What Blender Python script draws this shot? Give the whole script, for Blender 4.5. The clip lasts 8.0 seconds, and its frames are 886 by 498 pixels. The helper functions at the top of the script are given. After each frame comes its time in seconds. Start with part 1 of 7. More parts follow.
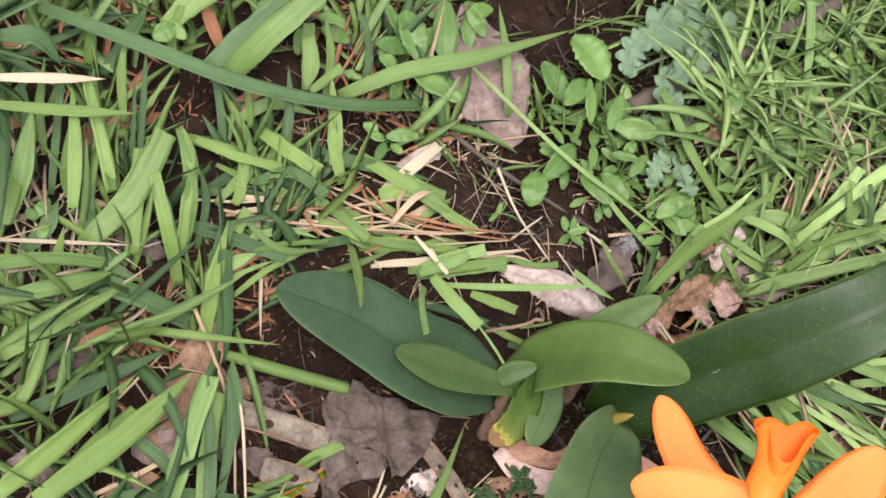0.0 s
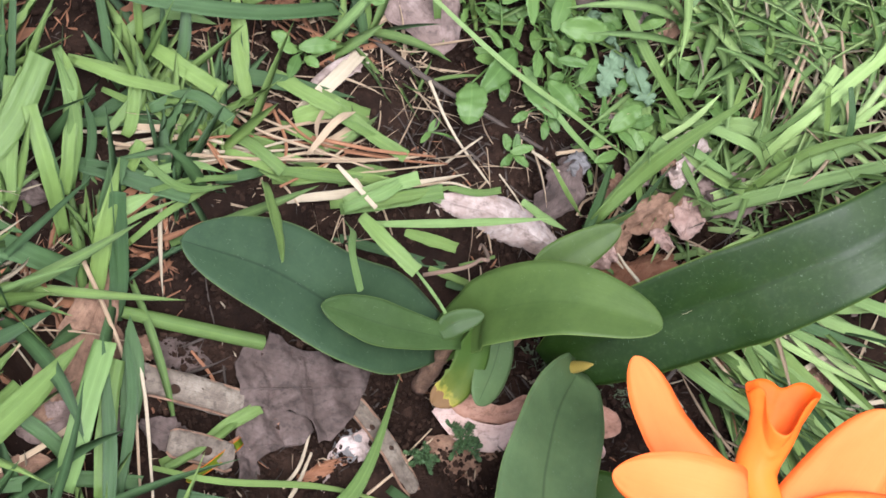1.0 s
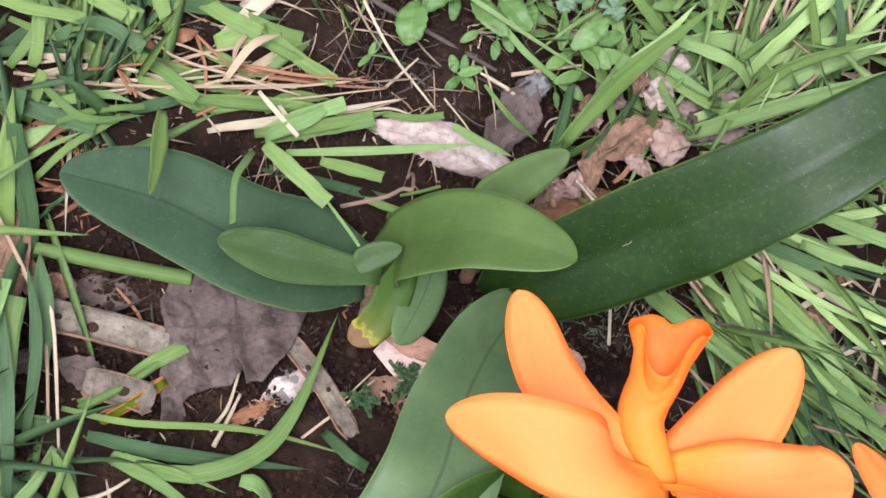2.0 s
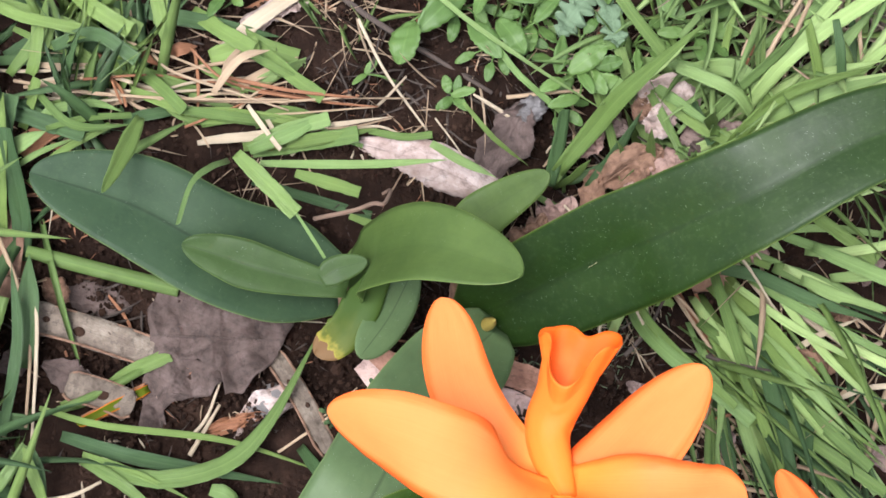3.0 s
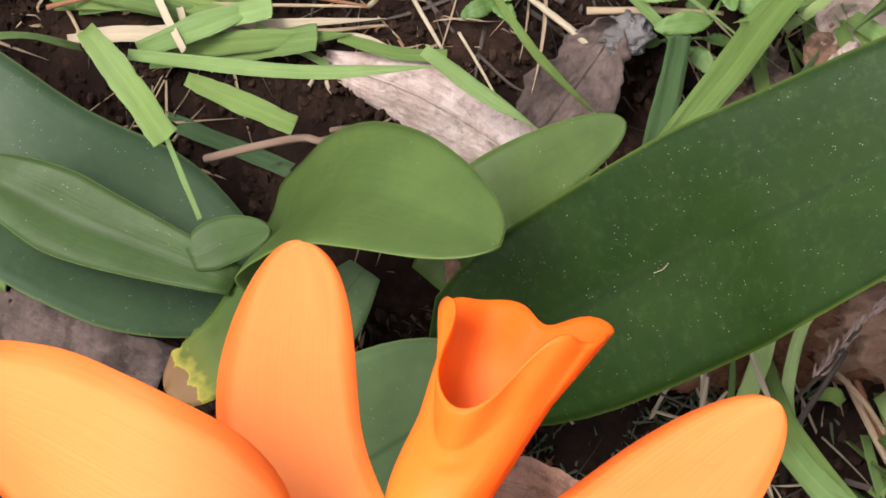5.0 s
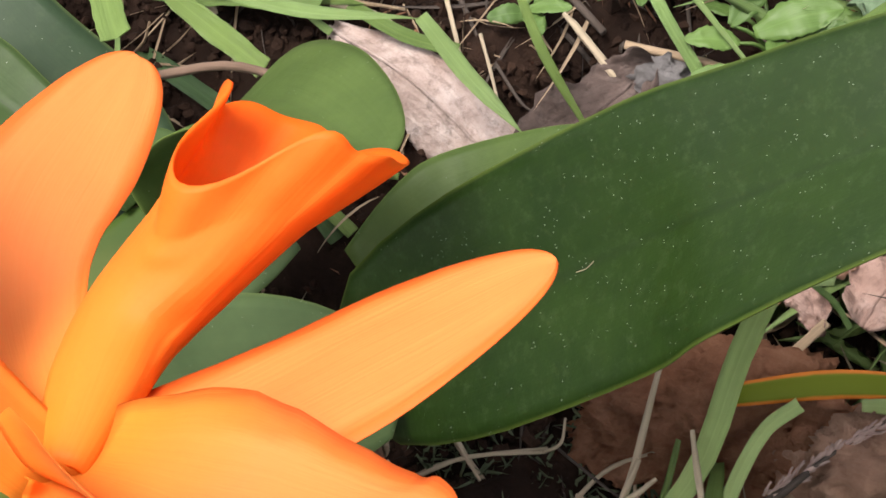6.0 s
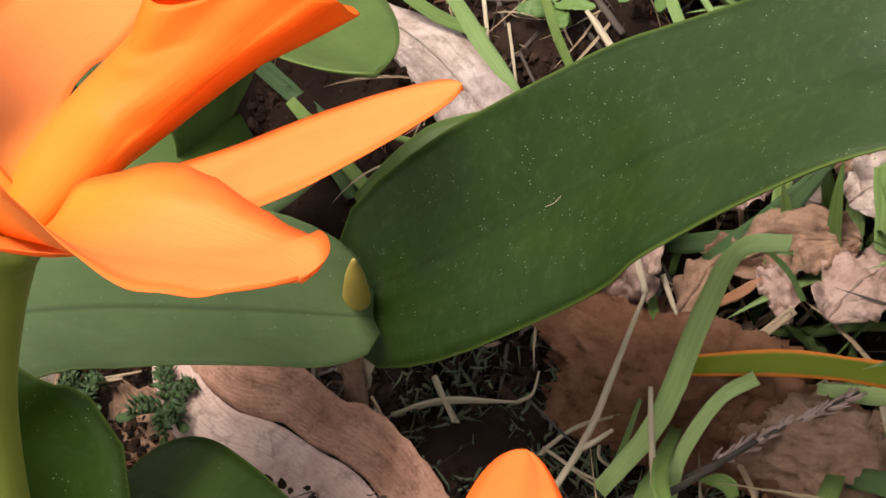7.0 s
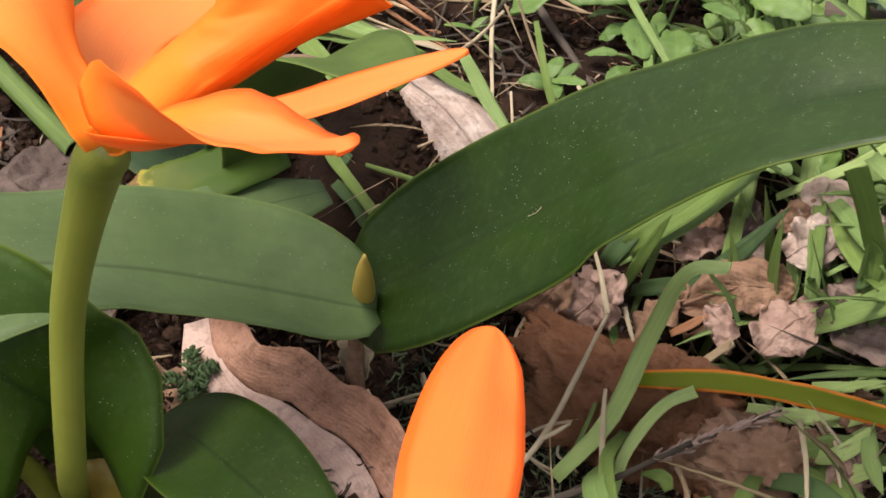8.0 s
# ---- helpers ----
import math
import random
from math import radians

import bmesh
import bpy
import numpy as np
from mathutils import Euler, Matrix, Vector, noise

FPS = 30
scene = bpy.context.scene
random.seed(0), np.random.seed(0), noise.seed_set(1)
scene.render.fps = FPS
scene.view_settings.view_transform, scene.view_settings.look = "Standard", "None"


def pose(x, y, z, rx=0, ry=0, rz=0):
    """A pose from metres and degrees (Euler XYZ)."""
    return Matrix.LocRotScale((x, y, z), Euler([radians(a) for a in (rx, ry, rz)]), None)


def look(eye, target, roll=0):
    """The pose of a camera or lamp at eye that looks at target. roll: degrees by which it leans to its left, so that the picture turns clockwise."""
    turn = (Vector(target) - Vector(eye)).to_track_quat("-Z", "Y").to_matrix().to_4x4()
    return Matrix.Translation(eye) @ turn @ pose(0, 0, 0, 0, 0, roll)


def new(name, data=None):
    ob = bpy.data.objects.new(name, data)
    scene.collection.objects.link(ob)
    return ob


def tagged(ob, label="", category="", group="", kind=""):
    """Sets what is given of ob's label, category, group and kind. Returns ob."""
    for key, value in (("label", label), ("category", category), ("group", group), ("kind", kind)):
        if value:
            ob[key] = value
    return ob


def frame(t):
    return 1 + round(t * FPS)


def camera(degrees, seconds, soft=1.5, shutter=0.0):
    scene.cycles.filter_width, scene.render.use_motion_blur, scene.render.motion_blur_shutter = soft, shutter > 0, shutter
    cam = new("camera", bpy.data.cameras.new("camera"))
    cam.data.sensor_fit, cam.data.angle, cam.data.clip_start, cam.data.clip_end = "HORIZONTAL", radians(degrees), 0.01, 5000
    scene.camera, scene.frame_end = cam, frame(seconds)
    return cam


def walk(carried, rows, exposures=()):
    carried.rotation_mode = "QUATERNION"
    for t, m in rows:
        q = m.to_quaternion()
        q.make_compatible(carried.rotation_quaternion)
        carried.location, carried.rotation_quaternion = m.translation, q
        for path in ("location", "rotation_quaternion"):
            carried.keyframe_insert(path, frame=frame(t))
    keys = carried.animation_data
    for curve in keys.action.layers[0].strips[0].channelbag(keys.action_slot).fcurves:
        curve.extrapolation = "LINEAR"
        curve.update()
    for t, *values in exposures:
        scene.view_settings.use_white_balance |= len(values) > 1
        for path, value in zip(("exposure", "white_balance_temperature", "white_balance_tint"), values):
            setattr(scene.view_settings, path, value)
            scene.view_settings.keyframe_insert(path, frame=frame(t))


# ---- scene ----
C = 0.01  # the plan below is written in centimetres


# ---- camera ----
cam = camera(24.0, 8.0, soft=1.6)
walk(cam, [
    (0.0, pose(-0.4094, -0.2773, 0.9214, 21.45, -19.01, -2.21)),
    (0.5, pose(-0.4250, -0.1952, 0.8473, 18.44, -21.74, -3.53)),
    (1.0, pose(-0.3946, -0.1799, 0.8047, 17.32, -22.11, -5.04)),
    (1.5, pose(-0.2846, -0.1819, 0.8219, 15.96, -15.89, -4.11)),
    (2.0, pose(-0.1888, -0.1837, 0.8094, 15.07, -11.10, -2.38)),
    (2.2, pose(-0.1036, -0.1966, 0.8026, 15.76, -6.05, -1.15)),
    (3.3, pose(-0.0265, -0.2374, 0.8135, 18.81, -1.84, 3.24)),
    (3.5, pose(-0.0047, -0.2612, 0.8051, 20.33, -0.47, 3.67)),
    (4.0, pose(0.0338, -0.2282, 0.6771, 21.59, 2.15, 4.81)),
    (4.5, pose(0.0562, -0.1676, 0.5200, 22.20, 4.78, 6.19)),
    (4.7, pose(0.0588, -0.1551, 0.4834, 22.88, 4.95, 7.87)),
    (5.8, pose(0.1206, -0.1686, 0.3510, 35.58, 2.90, 27.22)),
    (6.0, pose(0.1335, -0.1673, 0.3436, 36.36, 2.79, 28.98)),
    (6.5, pose(0.1583, -0.1800, 0.3414, 37.94, 2.86, 32.34)),
    (7.0, pose(0.1851, -0.1971, 0.3409, 40.97, 1.63, 36.19)),
    (7.5, pose(0.2177, -0.2315, 0.3531, 44.35, -0.25, 38.96)),
    (8.0, pose(0.2376, -0.2642, 0.3684, 46.51, -1.80, 39.66)),
], [(0.0, 1.25, 6400, 10), (0.5, 1.28, 6000, 10), (1.5, 1.3, 5800, 10), (3.5, 1.28, 6150, 10), (4.5, 1.2, 6450, 10), (6.0, 1.16, 6700, 10), (7.0, 1.15, 7050, 10), (8.0, 1.15, 7100, 10)])

# ---- light ----
world = bpy.data.worlds.new("sky")
scene.world = world
world.use_nodes = True
wn, wl = world.node_tree.nodes, world.node_tree.links
sky = wn.new("ShaderNodeTexSky")
sky.sky_type = "NISHITA"
sky.sun_disc = False
sky.sun_elevation, sky.sun_rotation = radians(62), radians(200)
sky.air_density, sky.dust_density, sky.ozone_density = 1.0, 3.0, 1.0
grey = wn.new("ShaderNodeHueSaturation")  # thin cloud takes most of the blue out of the sky
grey.inputs["Saturation"].default_value = 0.25
wl.new(sky.outputs["Color"], grey.inputs["Color"])
wl.new(grey.outputs["Color"], wn["Background"].inputs["Color"])
wn["Background"].inputs["Strength"].default_value = 0.12
sun = new("sun", bpy.data.lights.new("sun", "SUN"))
sun.data.energy, sun.data.angle, sun.data.color = 2.1, radians(25), (1.0, 0.95, 0.88)
sun.matrix_world = look((-0.4, -0.3, 1.4), (0, 0, 0))


# ---- helpers ----
rng = random.Random(7)
nrng = np.random.default_rng(11)


def smooth(a, b, x):
    x = np.clip((x - a) / (b - a), 0.0, 1.0)
    return x * x * (3 - 2 * x)


def ground_z(x, y):
    """Height of the soil, in cm, at a place of the plan in cm."""
    z = -3.6 + 3.6 * smooth(1.0, 9.0, y) - 1.0 * smooth(12.0, 24.0, y)
    z = z - 5.0 * np.exp(-((x - 6.5) ** 2 / 22 + (y - 7.5) ** 2 / 16))
    u, v = np.clip(x, -32.0, 24.0) / 20, np.clip(y, -12.0, 28.0) / 20  # a gentle slope and hollow
    z = z + 1.02 + 1.52 * u + 0.37 * v + 0.49 * u * u - 0.32 * u * v - 1.06 * v * v
    return z + 0.25 * np.sin(x * 0.55 + 1) * np.cos(y * 0.5)


def spline(pts, n, power=1.0):
    """n + 1 points of a smooth curve through pts; power above 1 sets them closer towards the end."""
    p = [Vector(q) for q in pts]
    p = [2 * p[0] - p[1]] + p + [2 * p[-1] - p[-2]]
    out, last = [], len(p) - 3
    for i in range(n + 1):
        s = (1 - (1 - i / n) ** power) * last
        k = min(int(s), last - 1)
        t = s - k
        a, b, c, d = p[k:k + 4]
        out.append(0.5 * (2 * b + (c - a) * t + (2 * a - 5 * b + 4 * c - d) * t * t + (3 * b - a - 3 * c + d) * t ** 3))
    return out


def strap(base=0.5, rise=0.25, turn=0.7, power=2.0):
    """Width along a strap-shaped leaf: base share, then full width, then a rounded tip."""
    def w(s):
        a = base + (1 - base) * math.sin(math.pi / 2 * min(1, s / rise))
        b = 1.0 if s < turn else max(0.0, 1 - ((s - turn) / (1 - turn)) ** power) ** 0.5
        return a * b
    return w


def bulged(rise=0.12, foot=0.45, turn=0.78, taper=0.0):
    """Width along a leaf that is round at its foot."""
    def w(s):
        k = 1 - min(1, s / rise)
        return (foot + (1 - foot) * (1 - k * k) ** 0.5) * strap(1, 0.1, turn)(s) * (1 - taper * float(smooth(0.12, 0.6, s)))
    return w


def clawed(claw=0.28, turn=0.62):
    """Width along a petal: a narrow claw, then a broad round end."""
    def w(s):
        a = claw + (1 - claw) * float(smooth(0.0, turn, s))
        b = 1.0 if s < turn else max(0.0, 1 - ((s - turn) / (1 - turn)) ** 2.3) ** 0.55
        return a * b
    return w


def shaped(profile, lean=0.0, waist=0.0):
    """The same width, changed evenly towards one end (lean) and towards both ends (waist)."""
    return lambda s: profile(s) * (1 + lean * (2 * s - 1) + waist * (2 * s - 1) ** 2)


def toothed(profile, n=7, depth=0.14):
    """The same width with a saw-toothed edge."""
    return lambda s: profile(s) * (1 - depth * ((s * n) % 1.0))


def scalloped(n=4.5):
    """Width along a leaf cut into rounded lobes."""
    return lambda s: (0.2 + 0.8 * math.sin(math.pi * min(1, 0.12 + 0.8 * s)) ** 0.8) * (0.42 + 0.58 * abs(math.sin(math.pi * n * s + 0.5)) ** 0.6) * min(1.0, (1 - s) * 9 + 0.05)


def pointed(base=0.7, turn=0.55):
    """Width along a grass blade with a long point."""
    return lambda s: (base + (1 - base) * min(1, s / 0.3)) * (1.0 if s < turn else 1 - ((s - turn) / (1 - turn)) ** 1.6)


def cut(base=0.75):
    """Width along a blade cut off at its end."""
    return lambda s: base + (1 - base) * min(1, s / 0.3)


def sheet(pts, width, up, profile, fold=0.0, cup=0.0, twist=0.0, thick=0.05, nu=30, nv=8, wave=0.0, ragged=0.0, seed=0.0, basin=0.0, bm=None):
    """A leaf or petal with thickness along a curve. up: the way its face looks; fold: degrees by which the halves rise; cup: round rise; basin: more of it at the foot."""
    bm = bm or bmesh.new()
    uv = bm.loops.layers.uv.get("along") or bm.loops.layers.uv.new("along")
    line = spline(pts, nu, 1.7)
    tops, lows, at, made = [], [], {}, []
    up = Vector(up).normalized()
    for i, p in enumerate(line):
        u = 1 - (1 - i / nu) ** 1.7
        d = (line[min(i + 1, nu)] - line[max(i - 1, 0)]).normalized()
        side = d.cross(up).normalized()
        face = side.cross(d)
        if twist:
            m = Matrix.Rotation(radians(twist) * u, 3, d)
            side, face = m @ side, m @ face
        h = width * 0.5 * max(profile(u), 0.015)
        top, low = [], []
        for j in range(nv + 1):
            v = 2 * j / nv - 1
            r = 1 + ragged * (noise.noise((u * 5, 3.0 if v > 0 else -3.0, seed)) + 0.5 * noise.noise((u * 17, 3.0 if v > 0 else -3.0, seed))) * abs(v)
            lift = abs(v) * math.tan(radians(fold)) * h + (cup + basin * (1 - smooth(0.1, 0.75, u))) * v * v * h
            if wave:
                lift += wave * (noise.noise((u * 5, v * 1.2 + seed, seed * 3.7)) + 0.4 * noise.noise((u * 13, v * 4 + seed, seed))) * (0.35 + abs(v))
            q = p + side * (h * v * r) + face * lift
            e = thick * 0.5 * (1 - 0.75 * v ** 6)
            a, b = bm.verts.new((q + face * e) * C), bm.verts.new((q - face * e) * C)
            at[a], at[b] = (u, v * 0.5 + 0.5), (u, v * 0.5 + 0.5)
            top.append(a)
            low.append(b)
        tops.append(top)
        lows.append(low)
    for i in range(nu):
        for j in range(nv):
            made.append(bm.faces.new((tops[i][j], tops[i + 1][j], tops[i + 1][j + 1], tops[i][j + 1])))
            made.append(bm.faces.new((lows[i][j], lows[i][j + 1], lows[i + 1][j + 1], lows[i + 1][j])))
        made.append(bm.faces.new((tops[i][0], lows[i][0], lows[i + 1][0], tops[i + 1][0])))
        made.append(bm.faces.new((tops[i][nv], tops[i + 1][nv], lows[i + 1][nv], lows[i][nv])))
    for k in (0, nu):
        for j in range(nv):
            f = (tops[k][j], tops[k][j + 1], lows[k][j + 1], lows[k][j])
            made.append(bm.faces.new(f if k == 0 else f[::-1]))
    for f in made:
        f.smooth = True
        for lp in f.loops:
            lp[uv].uv = at[lp.vert]
    return bm


def tube(pts, radii, sides=10, n=20, bump=0.0, bm=None):
    """A round stem along a curve, with radii given along it."""
    bm = bm or bmesh.new()
    uv = bm.loops.layers.uv.get("along") or bm.loops.layers.uv.new("along")
    line = spline(pts, n)
    rings, at, side, made = [], {}, None, []
    for i, p in enumerate(line):
        s = i / n
        d = (line[min(i + 1, n)] - line[max(i - 1, 0)]).normalized()
        side = d.orthogonal().normalized() if side is None else (side - d * side.dot(d)).normalized()
        other = d.cross(side)
        k = s * (len(radii) - 1)
        a = min(int(k), len(radii) - 2)
        r = radii[a] + (radii[a + 1] - radii[a]) * (k - a)
        ring = []
        for j in range(sides):
            t = 2 * math.pi * j / sides
            rr = r * (1 + bump * noise.noise((s * 9 + p.x, math.cos(t) * 1.3, math.sin(t) * 1.3 + p.y)))
            v = bm.verts.new((p + (side * math.cos(t) + other * math.sin(t)) * rr) * C)
            at[v] = (s, j / sides)
            ring.append(v)
        rings.append(ring)
    for i in range(n):
        for j in range(sides):
            made.append(bm.faces.new((rings[i][j], rings[i][(j + 1) % sides], rings[i + 1][(j + 1) % sides], rings[i + 1][j])))
    made.append(bm.faces.new(rings[0][::-1]))
    made.append(bm.faces.new(rings[n]))
    for f in made:
        f.smooth = True
        for lp in f.loops:
            lp[uv].uv = at[lp.vert]
    return bm


def trumpet(pts, radii, axis, flat=0.75, frill=0.12, notch=0.0, sides=40, n=26):
    """An open, frilled tube with a wall of its own thickness; axis: the way of its wider side."""
    bm = bmesh.new()
    uv = bm.loops.layers.uv.new("along")
    line = spline(pts, n)
    axis = Vector(axis)
    rows = []
    for i, p in enumerate(line):
        s = i / n
        d = (line[min(i + 1, n)] - line[max(i - 1, 0)]).normalized()
        side = (axis - d * axis.dot(d)).normalized()
        other = d.cross(side)
        k = s * (len(radii) - 1)
        a = min(int(k), len(radii) - 2)
        r = radii[a] + (radii[a + 1] - radii[a]) * (k - a)
        ring = []
        for j in range(sides):
            t = 2 * math.pi * j / sides
            e = smooth(0.72, 1.0, s) * frill
            rr = r * (1 + e * (math.sin(3 * t - 0.3) + 0.5 * math.sin(5 * t + 3.0) + 0.25 * math.sin(9 * t)) + 0.04 * noise.noise((s * 4, t * 1.5, 9)))
            lift = e * r * (1.8 * math.cos(t) + 1.6 * max(0.0, math.sin(t)) + 0.8 * math.cos(4 * t - 3.4) + 0.5 * math.sin(7 * t)) - notch * float(smooth(0.35, 1.0, s)) * max(0.0, -math.sin(t - 0.15)) ** 4
            ring.append((p + d * lift + (side * math.cos(t) + other * math.sin(t) * flat) * rr, (side * math.cos(t) + other * math.sin(t)), s, j / sides))
        rows.append(ring)
    skins = []
    for off, pale in ((0.025, 0.8), (-0.025, 1.0)):
        skin = []
        for ring in rows:
            skin.append([(bm.verts.new((q + w * off) * C), (s * pale, t)) for q, w, s, t in ring])
        skins.append(skin)
    def face(vs):
        f = bm.faces.new([v for v, _ in vs])
        f.smooth = True
        for lp, (_, u) in zip(f.loops, vs):
            lp[uv].uv = u
    for i in range(n):
        for j in range(sides):
            k = (j + 1) % sides
            a, b = skins
            face((a[i][j], a[i][k], a[i + 1][k], a[i + 1][j]))
            face((b[i][j], b[i + 1][j], b[i + 1][k], b[i][k]))
    for j in range(sides):
        k = (j + 1) % sides
        face((skins[0][n][j], skins[0][n][k], skins[1][n][k], skins[1][n][j]))
        face((skins[0][0][k], skins[0][0][j], skins[1][0][j], skins[1][0][k]))
    return bm


def lump(centre, size, seed, rough=0.25, detail=3, turn=0.0):
    """A rough stone or clod."""
    bm = bmesh.new()
    bmesh.ops.create_icosphere(bm, subdivisions=detail, radius=1)
    m = Matrix.Rotation(radians(turn), 3, "Z")
    for v in bm.verts:
        p = v.co.copy()
        k = 1 + rough * (noise.noise(p * 1.3 + Vector((seed, 0, 0))) + 0.5 * noise.noise(p * 3.1 + Vector((0, seed, 0))) + 0.35 * noise.noise(p * 7 + Vector((0, 0, seed))) + 0.28 * noise.noise(p * 16 + Vector((0, seed, seed))) + 0.16 * noise.noise(p * 34 + Vector((seed, 0, seed))))
        q = m @ Vector([a * b * k for a, b in zip(p, size)])
        v.co = (q + Vector(centre)) * C
    for f in bm.faces:
        f.smooth = True
    return bm


def part(name, bm, mat, parent=None, label=""):
    """Links a bmesh as one mesh object, under a thing or a part."""
    data = bpy.data.meshes.new(name)
    bm.to_mesh(data)
    bm.free()
    data.materials.append(mat)
    ob = new(name, data)
    ob.parent = parent
    return tagged(ob, label)


def thing(name, label, category, group=""):
    return tagged(new(name), label, category, group)


# ---- materials ----
def material(name):
    m = bpy.data.materials.new(name)
    m.use_nodes = True
    return m, m.node_tree.nodes, m.node_tree.links, m.node_tree.nodes["Principled BSDF"]


def ramp(n, l, source, stops):
    r = n.new("ShaderNodeValToRGB")
    while len(r.color_ramp.elements) < len(stops):
        r.color_ramp.elements.new(0.5)
    for e, (at, color) in zip(r.color_ramp.elements, stops):
        e.position, e.color = at, (*color, 1)
    l.new(source, r.inputs["Fac"])
    return r.outputs["Color"]


def mixed(n, l, fac, a, b, mode="MIX"):
    x = n.new("ShaderNodeMix")
    x.data_type, x.blend_type = "RGBA", mode
    for socket, value in ((x.inputs[0], fac), (x.inputs[6], a), (x.inputs[7], b)):
        if isinstance(value, (int, float)):
            socket.default_value = value
        elif isinstance(value, tuple):
            socket.default_value = (*value, 1)
        else:
            l.new(value, socket)
    return x.outputs[2]


def noise_node(n, l, coord, scale, detail=4.0, rough=0.55):
    x = n.new("ShaderNodeTexNoise")
    x.inputs["Scale"].default_value, x.inputs["Detail"].default_value, x.inputs["Roughness"].default_value = scale, detail, rough
    if coord is not None:
        l.new(coord, x.inputs["Vector"])
    return x.outputs["Fac"]


def scaled(n, l, coord, scale):
    x = n.new("ShaderNodeMapping")
    x.inputs["Scale"].default_value = scale
    l.new(coord, x.inputs["Vector"])
    return x.outputs["Vector"]


def sums(n, l, op, a, b=0.0, c=0.0):
    x = n.new("ShaderNodeMath")
    x.operation = op
    for socket, value in zip(x.inputs, (a, b, c)):
        if isinstance(value, (int, float)):
            socket.default_value = value
        else:
            l.new(value, socket)
    return x.outputs[0]


def bumped(n, l, b, height, strength, distance):
    x = n.new("ShaderNodeBump")
    x.inputs["Strength"].default_value, x.inputs["Distance"].default_value = strength, distance
    l.new(height, x.inputs["Height"])
    l.new(x.outputs["Normal"], b.inputs["Normal"])


def thin(m, n, l, b, color, share):
    """Lets light through a leaf or petal."""
    t, x = n.new("ShaderNodeBsdfTranslucent"), n.new("ShaderNodeMixShader")
    x.inputs["Fac"].default_value = share
    l.new(color, t.inputs["Color"])
    l.new(b.outputs[0], x.inputs[1])
    l.new(t.outputs[0], x.inputs[2])
    l.new(x.outputs[0], n["Material Output"].inputs["Surface"])


def across(n, l):
    """The coordinate along and across a leaf: its socket, and the distance from the midrib, 0 to 1."""
    c = n.new("ShaderNodeUVMap")
    c.uv_map = "along"
    s = n.new("ShaderNodeSeparateXYZ")
    l.new(c.outputs[0], s.inputs[0])
    off = sums(n, l, "ABSOLUTE", sums(n, l, "MULTIPLY_ADD", s.outputs["Y"], 2.0, -1.0))
    return c.outputs[0], s.outputs["X"], off


def orchid_leaf(name, deep, fresh, rim, flecks=0.0, midrib=0.65, gloss=0.22):
    m, n, l, b = material(name)
    uv, along, off = across(n, l)
    where = n.new("ShaderNodeNewGeometry").outputs["Position"]
    tone = ramp(n, l, noise_node(n, l, where, 45, 9, 0.65), [(0.36, (0, 0, 0)), (0.64, (1, 1, 1))])
    color = mixed(n, l, tone, deep, fresh)
    dust = ramp(n, l, noise_node(n, l, where, 420, 4, 0.7), [(0.52, (0, 0, 0)), (0.8, (1, 1, 1))])
    color = mixed(n, l, sums(n, l, "MULTIPLY", dust, 0.22), color, (0.1, 0.15, 0.06))
    veins = noise_node(n, l, scaled(n, l, uv, (0.8, 18, 1)), 1.0, 5)
    color = mixed(n, l, sums(n, l, "MULTIPLY", veins, 0.22), color, tuple(k * 0.5 for k in deep))
    rib = ramp(n, l, off, [(0.0, (1, 1, 1)), (0.05, (0, 0, 0))])
    color = mixed(n, l, sums(n, l, "MULTIPLY", rib, midrib), color, tuple(k * 0.45 for k in deep))
    edge = ramp(n, l, off, [(0.965, (0, 0, 0)), (1.0, (1, 1, 1))])
    color = mixed(n, l, sums(n, l, "MULTIPLY", edge, 0.42), color, rim)
    if flecks:
        v = n.new("ShaderNodeTexVoronoi")
        v.inputs["Scale"].default_value = 760
        l.new(scaled(n, l, where, (1, 1.7, 1)), v.inputs["Vector"])
        spot = sums(n, l, "LESS_THAN", v.outputs["Distance"], 0.125)
        some = sums(n, l, "GREATER_THAN", noise_node(n, l, where, 210, 1), 1 - flecks)
        color = mixed(n, l, sums(n, l, "MULTIPLY", sums(n, l, "MULTIPLY", spot, some), 0.45), color, (0.36, 0.41, 0.33))
    l.new(color, b.inputs["Base Color"])
    l.new(sums(n, l, "MULTIPLY_ADD", noise_node(n, l, where, 70, 6, 0.7), 0.3, 0.34), b.inputs["Roughness"])
    b.inputs["Specular IOR Level"].default_value = gloss
    fine = sums(n, l, "ADD", sums(n, l, "MULTIPLY", noise_node(n, l, scaled(n, l, uv, (2, 24, 1)), 1.0, 4), 0.5), noise_node(n, l, where, 190, 5))
    bumped(n, l, b, fine, 0.3, 0.0006)
    thin(m, n, l, b, color, 0.10)
    return m


leaf_deep = orchid_leaf("orchid_leaf_deep", (0.0095, 0.027, 0.002), (0.0175, 0.041, 0.004), (0.18, 0.24, 0.045), 0.44, 0.3, gloss=0.32)
leaf_fresh = orchid_leaf("orchid_leaf_fresh", (0.054, 0.09, 0.021), (0.082, 0.127, 0.031), (0.2, 0.27, 0.07), 0.36, 0.15)
leaf_young = orchid_leaf("orchid_leaf_young", (0.033, 0.061, 0.016), (0.049, 0.085, 0.023), (0.2, 0.27, 0.07), 0.36, 0.45)
leaf_low = orchid_leaf("orchid_leaf_low", (0.019, 0.045, 0.004), (0.031, 0.067, 0.007), (0.18, 0.24, 0.05), 0.42)
